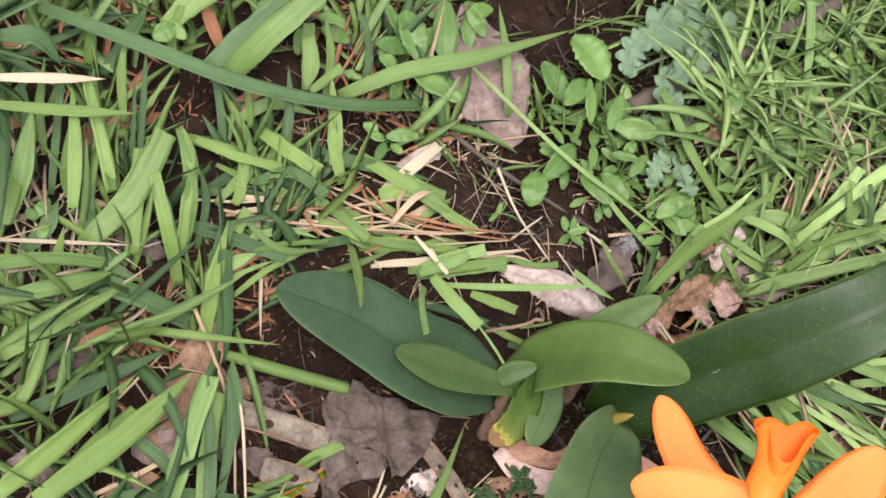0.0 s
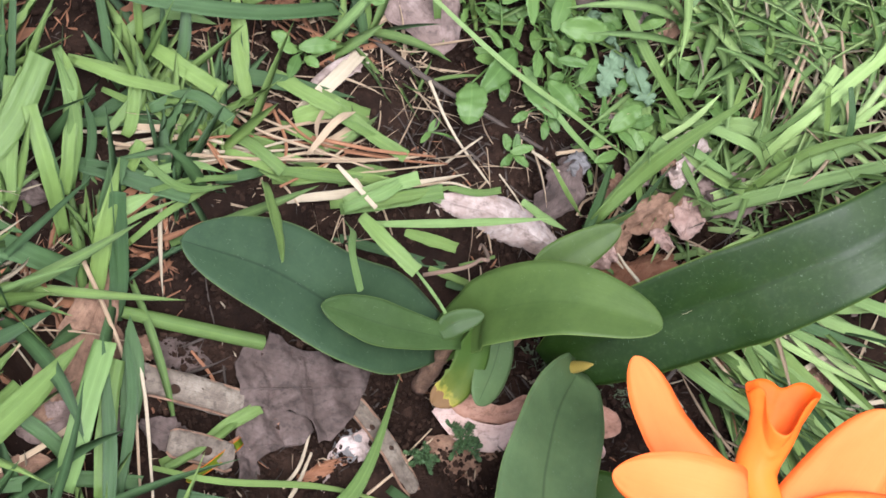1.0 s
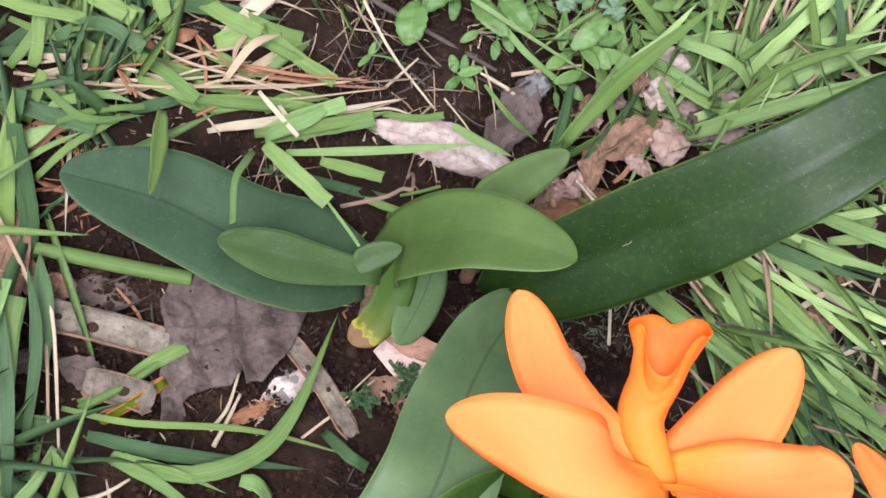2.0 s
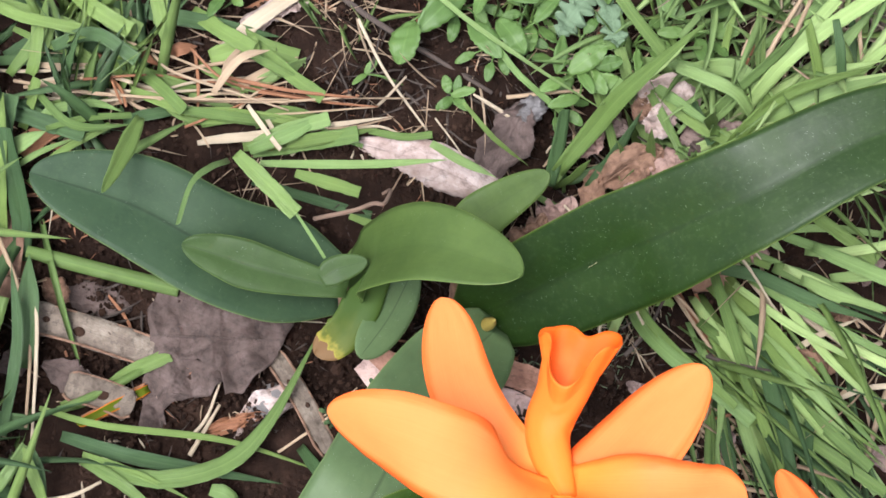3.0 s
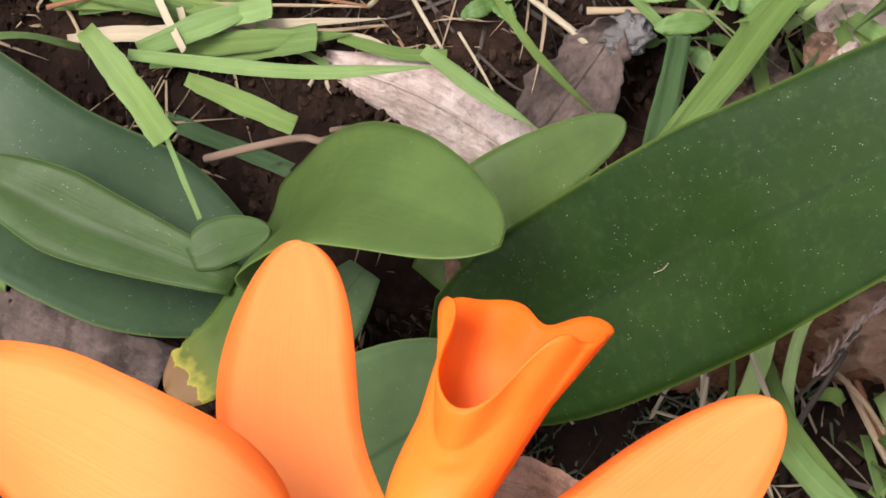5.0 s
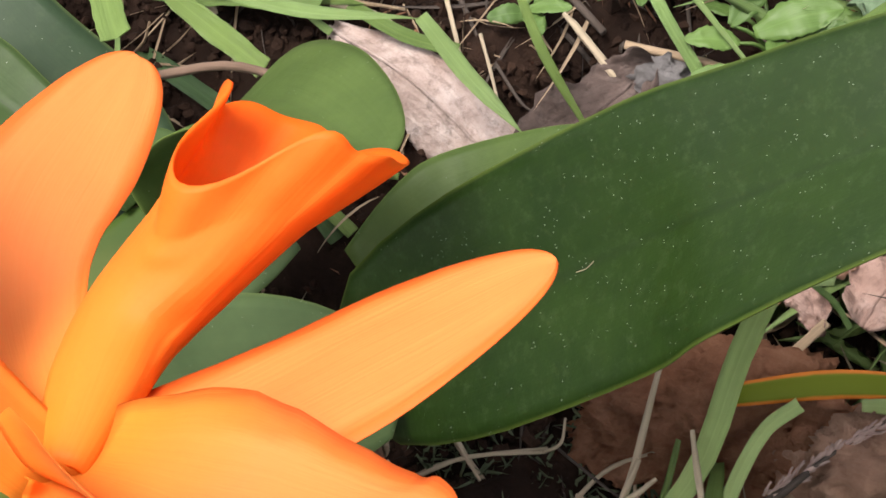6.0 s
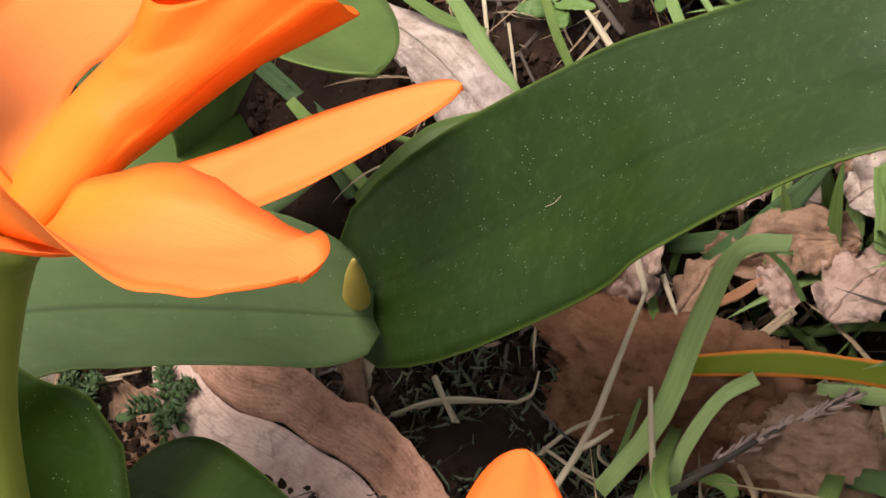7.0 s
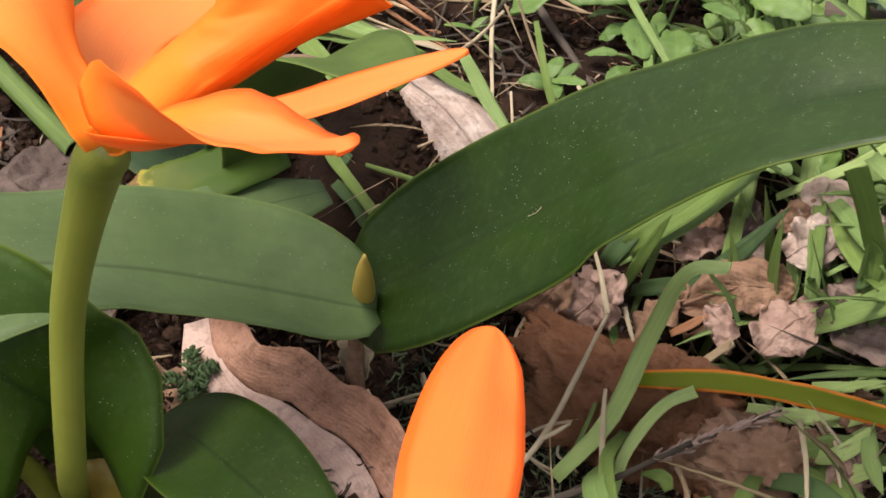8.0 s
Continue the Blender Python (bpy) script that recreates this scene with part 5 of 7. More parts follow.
blade([(14.3, 11.8, 2.4), (14.0, 13.9, 3.4)], 0.33, "dark")
blade([(10.1, 10.5, 0.5), (11.6, 11.3, 3.2), (12.7, 12.5, 4.6), (13.9, 13.9, 4.9)], 0.58, "yellow")
stalk([(8.1, 9.8, -1.4), (7.3, 10.8, -0.8), (6.3, 11.7, -0.1)], 0.19, "rust")
stalk([(13.3, 15.3, 1.8), (12.2, 13.4, 2.2), (10.9, 12.0, 1.8)], 0.17, "pale")
stalk([(4.5, 9.5, -1.6), (6.0, 8.9, -2.5), (7.0, 8.5, -2.6)], 0.11, "straw")
blade([(5.1, 8.1, -2.9), (5.7, 9.2, -2.2), (6.1, 9.6, -1.8)], 0.14, "straw")
blade([(7.4, 8.4, -2.7), (7.2, 8.6, -0.9), (7.0, 8.7, 0.7), (6.8, 9.0, 2.2)], 0.49, "green")
blade([(5.7, 8.0, -3.1), (6.0, 8.3, -1.5), (5.9, 8.6, -0.1), (5.5, 8.8, 1.1)], 0.35, "green")
blade([(3.4, 7.9, -1.9), (4.1, 7.9, -1.3), (5.0, 8.3, -0.9), (6.0, 8.9, -0.7)], 0.44, "dark")
blade([(2.5, 7.1, -1.6), (3.7, 6.4, -1.7), (5.1, 5.0, -1.3)], 0.32, "green")
blade([(3.2, 7.6, -1.9), (3.7, 7.5, -0.5), (4.1, 7.6, 0.7), (4.4, 7.7, 1.6)], 0.35, "green")
blade([(7.1, 8.4, -2.8), (8.4, 8.4, -1.8), (10.8, 7.9, 0.3)], 0.26, "light")
blade([(7.9, 8.8, -2.2), (8.8, 9.0, -1.2), (10.2, 8.8, 0.2)], 0.23, "light")
blade([(8.8, 5.7, -2.4), (10.7, 4.8, -0.9), (12.1, 4.1, -0.2)], 0.30, "green")
blade([(10.0, 5.3, -1.6), (10.7, 5.8, -0.9), (11.3, 6.3, -0.2)], 0.17, "yellow")
blade([(9.2, 6.9, -1.9), (10.1, 6.1, -1.1), (10.7, 5.9, -0.5)], 0.20, "yellow")
stalk([(9.9, 6.8, -1.3), (11.0, 5.5, -0.4), (11.4, 4.8, -0.2), (11.9, 4.3, -0.4)], 0.12, "pale")
stalk([(4.2, 2.0, -2.5), (5.1, 1.8, -2.4), (5.7, 1.7, -2.3)], 0.08, "pale")
stalk([(4.7, 3.4, -2.7), (5.1, 2.5, -2.5), (5.8, 2.3, -2.3)], 0.09, "pale")
blade([(-28.4, 13.9, 1.2), (-29.0, 11.0, 2.5), (-29.7, 8.6, 3.3), (-30.0, 7.4, 3.2)], 0.68, "green")
blade([(-26.4, 14.5, 1.2), (-26.9, 12.1, 1.7), (-27.1, 10.1, 2.4), (-26.8, 8.5, 3.1)], 0.48, "green")
blade([(-25.8, 15.2, 1.1), (-25.3, 12.5, 2.0), (-25.0, 9.7, 2.8)], 0.60, "green")
snapped([(-25.2, 8.2, 1.0), (-24.2, 10.0, 2.5), (-23.2, 12.1, 3.1)], 0.72, "green")
snapped([(-21.1, 6.4, -0.4), (-22.3, 8.3, 2.3), (-23.1, 10.6, 3.1)], 0.64, "green")
blade([(-21.7, 13.5, 2.1), (-21.4, 11.9, 2.8), (-21.3, 10.6, 3.4)], 0.54, "light")
snapped([(-21.3, 7.7, 0.8), (-21.4, 8.8, 1.9), (-21.3, 11.1, 2.8)], 0.57, "green")
snapped([(-21.0, 13.2, 1.8), (-18.9, 12.2, 2.4), (-16.6, 12.0, 1.9)], 0.49, "green")
snapped([(-17.5, 14.2, 1.2), (-16.2, 13.0, 1.8), (-14.7, 12.2, 1.6)], 0.72, "green")
snapped([(-19.6, 6.0, -0.6), (-19.5, 7.7, 0.9), (-19.2, 9.0, 1.9)], 0.71, "dark")
blade([(-23.6, 7.4, 0.4), (-23.6, 8.5, 1.4), (-23.6, 10.3, 2.3)], 0.54, "green")
blade([(-30.0, 6.6, 0.9), (-27.7, 6.5, 1.3), (-25.1, 6.5, 1.4)], 0.40, "green")
blade([(-30.0, 7.4, 1.1), (-26.8, 7.4, 1.5), (-23.4, 7.5, 1.6)], 0.21, "pale")
snapped([(-18.7, 10.3, 0.9), (-18.5, 10.8, 1.3), (-18.4, 12.2, 1.8)], 0.55, "green")
snapped([(-18.8, 9.0, 0.7), (-17.5, 8.1, 1.0), (-16.2, 7.6, 1.3)], 0.55, "dark")
snapped([(-15.1, 16.7, 1.2), (-15.1, 18.3, 1.7), (-15.2, 19.9, 2.2)], 0.62, "green")
blade([(-13.4, 12.9, 0.9), (-13.5, 14.3, 1.4), (-13.6, 15.8, 1.8)], 0.42, "dark")
blade([(-14.9, 16.6, 1.3), (-14.2, 17.2, 1.6), (-13.4, 17.9, 1.8)], 0.51, "green")
blade([(-25.5, 8.1, 0.5), (-24.4, 6.8, 0.4), (-22.8, 6.1, 0.4)], 0.54, "dark")
snapped([(-26.7, 10.7, 0.4), (-25.9, 9.1, 1.0), (-25.6, 7.8, 1.3)], 0.65, "dark")
blade([(-18.1, 11.5, 0.4), (-17.1, 11.7, 0.8), (-15.7, 11.7, 1.4)], 0.72, "dark")
snapped([(-12.3, 13.6, 0.8), (-11.0, 12.5, 1.4), (-9.6, 11.6, 1.8)], 0.67, "green")
blade([(-9.5, 12.1, 1.2), (-8.1, 10.8, 1.4), (-6.6, 9.7, 1.7)], 0.57, "green")
snapped([(-11.4, 11.4, 1.1), (-10.4, 11.7, 1.3), (-9.4, 11.9, 1.6)], 0.81, "green")
blade([(-20.2, 6.5, -0.1), (-18.9, 7.2, 0.8), (-17.7, 7.7, 1.4)], 0.72, "light")
blade([(-17.8, 7.9, 1.1), (-16.2, 8.3, 1.5), (-14.3, 8.4, 1.9)], 0.28, "green")
snapped([(-20.9, 9.2, 0.5), (-19.2, 8.7, 0.8), (-17.3, 8.0, 1.1)], 0.68, "dark")
snapped([(-14.8, 11.2, 0.8), (-13.3, 9.9, 1.4), (-12.2, 8.8, 1.7)], 0.52, "green")
blade([(-17.3, 13.2, 0.6), (-15.8, 12.1, 1.0), (-14.4, 11.2, 1.6)], 0.49, "green")
snapped([(-19.9, 11.2, 0.5), (-18.7, 12.0, 0.6), (-17.9, 12.6, 0.7)], 0.54, "dark")
blade([(-19.6, 12.3, 0.9), (-18.1, 11.6, 1.1), (-16.5, 11.0, 1.4)], 0.32, "green")
blade([(-21.1, 10.8, 0.7), (-18.5, 11.0, 0.8), (-16.0, 10.8, 1.0)], 0.44, "dark")
stalk([(-21.0, 10.5, 0.6), (-18.5, 10.5, 0.8), (-16.5, 10.7, 1.0)], 0.17, "pale")
blade([(-18.7, 10.0, 0.5), (-17.3, 10.3, 0.7), (-16.1, 10.5, 1.0)], 0.34, "pale")
stalk([(-19.4, 10.1, 0.6), (-16.6, 9.6, 1.1), (-12.8, 9.4, 1.4), (-8.0, 9.6, 1.5)], 0.17, "straw")
stalk([(-16.2, 11.0, 0.6), (-15.0, 9.9, 1.0), (-14.6, 8.9, 1.5)], 0.19, "rust")
stalk([(-11.1, 10.7, 1.0), (-8.1, 9.9, 1.8), (-5.2, 9.8, 1.6)], 0.19, "rust")
stalk([(-12.7, 9.6, 0.8), (-9.3, 9.5, 1.3), (-6.4, 9.7, 1.6), (-5.5, 10.0, 1.4)], 0.14, "straw")
stalk([(-13.8, 11.6, 0.7), (-12.9, 10.6, 1.4), (-10.5, 9.8, 1.6), (-8.0, 9.2, 1.3)], 0.14, "straw")
blade([(-9.9, 12.1, 1.4), (-10.6, 11.0, 1.8), (-10.8, 10.0, 2.2)], 0.21, "straw")
stalk([(-16.7, 12.5, 0.4), (-15.8, 11.1, 0.9), (-14.8, 9.0, 1.5)], 0.17, "rust")
blade([(-18.1, 8.3, 0.9), (-17.6, 8.7, 1.2), (-16.0, 9.0, 1.4), (-14.7, 8.6, 1.7)], 0.41, "light")
blade([(-12.2, 9.1, 0.8), (-9.7, 9.0, 1.1), (-7.3, 8.6, 1.5)], 0.47, "green")
snapped([(-9.3, 7.8, 0.9), (-8.0, 8.2, 1.6), (-6.3, 8.6, 2.2)], 0.61, "light")
snapped([(-9.4, 7.6, 0.6), (-7.0, 7.9, 1.3), (-5.1, 8.1, 1.9)], 0.70, "green")
blade([(-11.7, 7.9, 0.4), (-9.9, 8.2, 0.7), (-6.4, 8.6, 1.4), (-3.7, 9.1, 1.6)], 0.31, "pale")
blade([(-9.7, 9.3, 1.4), (-9.0, 8.3, 1.7), (-8.2, 7.3, 1.8)], 0.21, "pale")
stalk([(-5.4, 8.7, 1.0), (-4.3, 8.8, 1.1), (-3.5, 8.5, 1.3)], 0.14, "pale")
stalk([(-12.4, 9.2, 0.5), (-11.6, 8.3, 0.5), (-11.2, 7.7, 0.5)], 0.12, "straw")
blade([(7.1, 8.7, -2.7), (6.6, 9.6, -1.2), (5.7, 9.9, 1.9)], 0.51, "green")
blade([(5.4, 8.4, -0.9), (6.1, 8.2, -0.7), (6.7, 8.0, -1.2)], 0.15, "yellow")
blade([(4.1, 9.4, -1.5), (3.2, 8.9, -1.2), (2.7, 8.2, -1.0)], 0.12, "straw")
blade([(3.7, 7.6, -2.4), (3.6, 8.3, -1.3), (3.7, 9.0, 0.2)], 0.21, "light")
blade([(7.3, 10.3, -1.3), (7.8, 9.9, -1.1), (8.2, 9.3, -1.0)], 0.39, "light")
stalk([(5.0, 8.2, -2.9), (5.3, 8.8, -2.6), (5.5, 9.3, -2.1)], 0.12, "rust")
stalk([(2.8, 8.9, -1.2), (3.1, 9.2, -1.0), (4.2, 9.4, -0.9)], 0.11, "pale")
blade([(9.2, 10.0, -0.6), (8.6, 11.0, 0.7), (7.4, 12.0, 1.4)], 0.38, "green")
blade([(11.9, 6.0, -0.3), (10.9, 5.7, -0.6), (10.3, 5.1, -0.7)], 0.55, "green")
blade([(10.5, 4.1, -1.5), (12.0, 1.8, -0.5), (13.5, -1.2, 0.4), (14.7, -3.6, 0.1), (15.6, -5.9, 0.0)], 0.46, "green")
blade([(11.2, 2.1, -1.4), (12.7, -0.4, -0.2), (14.2, -2.9, -0.0), (16.5, -4.9, 0.0)], 0.37, "green")
blade([(11.2, 0.6, -1.3), (11.6, -2.0, -0.6), (12.5, -4.7, -0.6), (12.8, -5.8, -1.0)], 0.37, "dark")
blade([(12.3, 1.1, -1.1), (13.6, -0.5, -0.3), (14.9, -2.4, 0.0), (16.5, -4.2, 0.2)], 0.32, "green")
blade([(12.6, -1.1, -1.0), (13.6, -2.9, -0.3), (14.9, -4.5, 0.0), (15.9, -5.9, 0.1)], 0.46, "light")
blade([(13.7, -1.3, -1.0), (13.9, -3.5, -0.8), (14.3, -5.8, -0.5)], 0.32, "dark")
stalk([(10.2, 5.4, -1.6), (11.6, 3.4, -0.8), (12.7, 1.8, -0.3)], 0.28, "pale")
stalk([(8.4, 3.9, -2.5), (9.4, 1.8, -1.7), (10.0, 0.4, -1.1)], 0.21, "rust")
stalk([(12.7, 2.8, -0.9), (14.4, 1.6, -0.7), (16.2, 0.4, -0.5)], 0.28, "pale")
stalk([(14.1, 0.1, -0.9), (15.3, 0.9, -0.8), (16.8, 1.2, -0.6)], 0.28, "pale")
blade([(8.6, 8.3, -0.0), (11.5, 8.6, 2.9), (15.9, 9.4, 4.9)], 0.79, "light")
blade([(10.4, 9.9, 1.6), (12.3, 11.7, 4.7), (16.6, 14.9, 5.3)], 0.63, "yellow")
blade([(10.6, 9.2, 1.5), (12.5, 9.7, 3.9), (16.1, 10.8, 5.0)], 0.79, "light")
blade([(8.2, 12.0, 1.1), (10.1, 11.5, 2.9), (12.1, 9.8, 2.1)], 0.79, "light")
blade([(11.3, 9.4, 0.8), (9.5, 10.9, 1.0), (7.6, 11.9, 1.4)], 0.64, "green")
blade([(15.3, 11.0, 2.5), (15.6, 14.6, 2.6), (16.0, 18.4, 2.5)], 0.44, "light")
blade([(7.6, 8.6, -2.5), (6.6, 10.7, -0.6), (5.5, 12.8, 1.4)], 0.48, "light")
stalk([(10.8, 10.4, 0.9), (11.8, 12.9, 2.8), (14.1, 16.9, 3.1)], 0.24, "straw")
blade([(7.6, 15.2, 1.4), (11.2, 15.8, 2.1), (18.6, 17.8, 3.0)], 0.27, "yellow")
blade([(8.3, 16.6, 1.4), (12.5, 15.4, 2.3), (18.2, 16.3, 3.2)], 0.24, "yellow")
blade([(9.7, 5.9, -1.8), (11.1, 5.1, -0.3), (11.6, 6.0, 0.1)], 0.41, "yellow")
blade([(9.6, 5.9, -1.9), (11.0, 4.8, -0.9), (12.6, 4.3, -0.1)], 0.69, "light")
blade([(11.2, 4.4, -1.1), (11.6, 5.0, -0.6), (12.5, 5.3, 0.2)], 0.55, "yellow")
blade([(9.7, 7.9, -1.3), (10.5, 7.5, -0.3), (11.2, 7.2, 0.5)], 0.31, "yellow")
blade([(9.1, 7.1, -2.0), (10.6, 6.4, -0.6), (11.7, 6.5, 0.5)], 0.31, "yellow")
blade([(7.0, 7.0, -3.4), (8.1, 6.8, -2.7), (9.1, 6.8, -1.6)], 0.32, "light")
stalk([(6.6, 8.4, -3.0), (6.9, 9.0, -2.4), (7.2, 9.3, -2.0)], 0.12, "pale")
blade([(5.5, 7.8, -3.3), (5.9, 8.2, -3.1), (6.2, 8.8, -2.7)], 0.21, "straw")
blade([(-16.7, -2.6, -3.4), (-15.3, -2.1, -3.0), (-13.9, -1.1, -2.8), (-12.4, -0.3, -2.7)], 0.62, "green")
blade([(-15.8, -3.1, -3.4), (-14.6, -2.5, -3.2), (-13.3, -1.5, -2.9)], 0.57, "rust")
stalk([(-11.4, -3.7, -3.4), (-10.7, -2.8, -3.0), (-10.2, -1.2, -2.6)], 0.19, "pale")
blade([(-6.8, -3.9, -2.8), (-5.9, -5.1, -1.8), (-5.2, -5.5, -2.1)], 0.52, "dark")
stalk([(-7.7, -4.1, -3.1), (-6.2, -3.0, -2.8), (-4.7, -1.8, -2.5)], 0.14, "straw")

# ---- dead leaves, pods and stones ----
def dead_leaf(pts, width, up, mat, label, ragged=0.3, wave=0.5, fold=6, cup=0.0, prof=None, seed=1.0, name="dead_leaf", crumpled=False):
    """A withered leaf: its blade, and its midrib as a part."""
    ob = tagged(part(name, sheet(pts, width, up, prof or strap(0.25, 0.45, 0.45, 1.4), fold=fold, cup=cup, thick=0.05, nu=22 if crumpled else 40, nv=10 if crumpled else 16, wave=wave, ragged=ragged, seed=seed), mat), label, "leaf", "dead leaves")
    if crumpled:
        ob.data.shade_flat()
    u = Vector(up).normalized()
    rib = [p + u * (0.02 + wave * 0.35 * noise.noise((i / 20 * 5, seed, seed * 3.7))) for i, p in enumerate(spline(pts, 20))]
    part("midrib", tube(rib, [width * 0.02 + 0.02, 0.02], 5, 40), mat, ob)


dead_leaf([(-5.6, 23.4, -0.3), (-5.1, 18.9, 0.6), (-3.9, 15.0, 0.8)], 4.3, (0, -0.2, 1), dead_mauve, "large dry greyish-mauve leaf flat on the soil", seed=2)
dead_leaf([(-10.7, 12.4, 0.5), (-9.2, 13.7, 0.7), (-7.7, 14.7, 0.4)], 0.95, (0, -0.2, 1), dead_white, "bleached strip of dry leaf", seed=3, prof=cut())
dead_leaf([(-5.1, 8.1, 1.0), (-2.6, 7.4, 1.2), (-0.2, 6.7, 0.4), (1.6, 6.0, -0.6)], 1.9, (-0.2, -0.4, 1), dead_white, "pale curled dry leaf with a folded edge", seed=4, ragged=0.12, wave=0.25, fold=-32)
dead_leaf([(-0.2, 6.8, -0.2), (1.1, 8.8, 0.7), (1.7, 10.1, 1.3)], 2.0, (0.1, -0.2, 1), dead_grey, "small dull brown dry leaf", seed=5)
dead_leaf([(-22.5, -1.1, -2.4), (-20.4, 1.6, -2.1), (-19.0, 5.2, -1.3)], 2.6, (0.1, -0.3, 1), dead_brown, "smooth tan-brown dry leaf under grass", ragged=0.1, wave=0.3, seed=8)
dead_leaf([(-9.3, -2.6, -3.3), (-8.0, -2.0, -3.0), (-6.8, -1.6, -3.1)], 1.3, (0, -0.2, 1), dead_white, "small pale curled dry leaf", seed=9)
dead_leaf([(-10.8, -3.4, -3.1), (-9.6, -2.9, -3.1), (-8.3, -2.5, -3.2)], 0.55, (0, -0.2, 1), rust, "narrow rust-orange dry leaf", seed=10)
folded = thing("dead_leaf", "pinkish-brown dry leaf folded along its midrib, with a torn brown half", "leaf", "dead leaves")
FOLD = [(-4.32, -0.14, -1.93), (-3.06, -1.03, -2.06), (-1.86, -1.29, -2.05), (-0.78, -1.10, -1.95), (0.43, -1.17, -1.88), (1.40, -1.15, -1.90), (2.47, -1.50, -2.00), (3.78, -2.18, -2.02)]
for up, way, w, shape, mat, label in (((0.2, -0.55, 0.8), -1, 1.35, strap(0.55, 0.3, 0.85), dead_rose, "smooth pink underside"), ((0.45, -0.75, 0.5), 1, 1.5, toothed(strap(0.5, 0.35, 0.9), 13, 0.13), dead_russet, "russet-brown torn upper side")):
    rows = []
    for k, p in enumerate(FOLD):
        d = Vector(FOLD[min(k + 1, len(FOLD) - 1)]) - Vector(FOLD[max(k - 1, 0)])
        out = d.cross(Vector(up)).normalized()
        out = out if out.z * way > 0 else -out
        rows.append(Vector(p) + out * (w * 0.5 * shape(k / (len(FOLD) - 1) * 0.9) - 0.02))
    part("leaf_half", sheet(rows, w, up, shape, cup=-0.05 * way, thick=0.05, nu=40, nv=12, wave=0.1 + 0.04 * way, ragged=0.18 + 0.16 * way, seed=11.0 + way), mat, folded, label)
dead_leaf([(0.25, 0.5, -0.2), (0.15, 0.5, -0.95), (0.05, 0.55, -1.65)], 1.0, (0.1, -0.9, 0.3), pale, "papery cream husk at the leaf base", seed=13, ragged=0.15, wave=0.15, prof=strap(0.9, 0.3, 0.5))
dead_leaf([(1.8, 5.3, -2.3), (2.2, 5.3, -1.2), (2.7, 5.9, -0.4)], 1.7, (0.3, -0.9, 0.5), dead_brown, "brown dry leaf standing on its edge", seed=14)
dead_leaf([(2.8, 5.5, -2.0), (3.4, 6.0, -0.9), (3.8, 6.4, 0.0)], 1.8, (0.1, -0.9, 0.5), dead_pink, "grey-pink dry leaf leaning on soil", seed=15)
dead_leaf([(-4.9, -1.8, -3.0), (-3.2, -2.5, -3.0), (-1.5, -2.7, -3.1)], 1.9, (0, -0.4, 1), dead_brown, "tan curled dry leaf", seed=16)
dead_leaf([(6.4, 10.2, 0.3), (7.6, 10.7, 1.2), (8.9, 10.6, 0.7)], 2.2, (0.3, -0.6, 1), dead_white, "pale curled dry leaf in grass", seed=17)
dead_leaf([(8.3, 9.5, 0.3), (9.9, 9.0, 0.5), (11.6, 9.0, 0.3)], 2.4, (0.2, -0.5, 1), dead_mauve, "crumpled greyish-mauve dry leaf in grass", seed=18)
dead_leaf([(10.6, 11.9, 1.6), (11.6, 10.5, 1.8), (12.8, 9.5, 1.6)], 1.9, (0, -0.3, 1), dead_brown, "brown dry leaf among grass", seed=19)
dead_leaf([(5.1, 7.5, -1.0), (6.4, 8.3, -0.1), (7.6, 8.8, 0.2)], 1.7, (0.2, -0.6, 1), dead_brown, "brown dry leaf among stems", seed=20)


for k in range(16):
    x, y = rng.uniform(9.5, 19.0), rng.uniform(-10.0, 6.5)
    a, size, z = rng.uniform(0, 6.28), rng.uniform(1.0, 2.2), float(ground_z(x, y)) + 0.25
    d = Vector((math.cos(a), math.sin(a), 0)) * size
    mid = Vector((x, y, z + rng.uniform(0.1, 0.4)))
    dead_leaf([mid - d * 0.5 - Vector((0, 0, 0.2)), mid, mid + d * 0.5 - Vector((0, 0, 0.15))], size * rng.uniform(0.35, 0.6), (rng.uniform(-0.3, 0.3), -0.3, 1), (dead_mauve, dead_mauve, dead_brown)[k % 3],
              ("greyish-mauve dry leaf scrap under the turf", "greyish-mauve dry leaf scrap under the turf", "brown dry leaf scrap under the turf")[k % 3], ragged=0.35, wave=0.35, seed=80.0 + k)


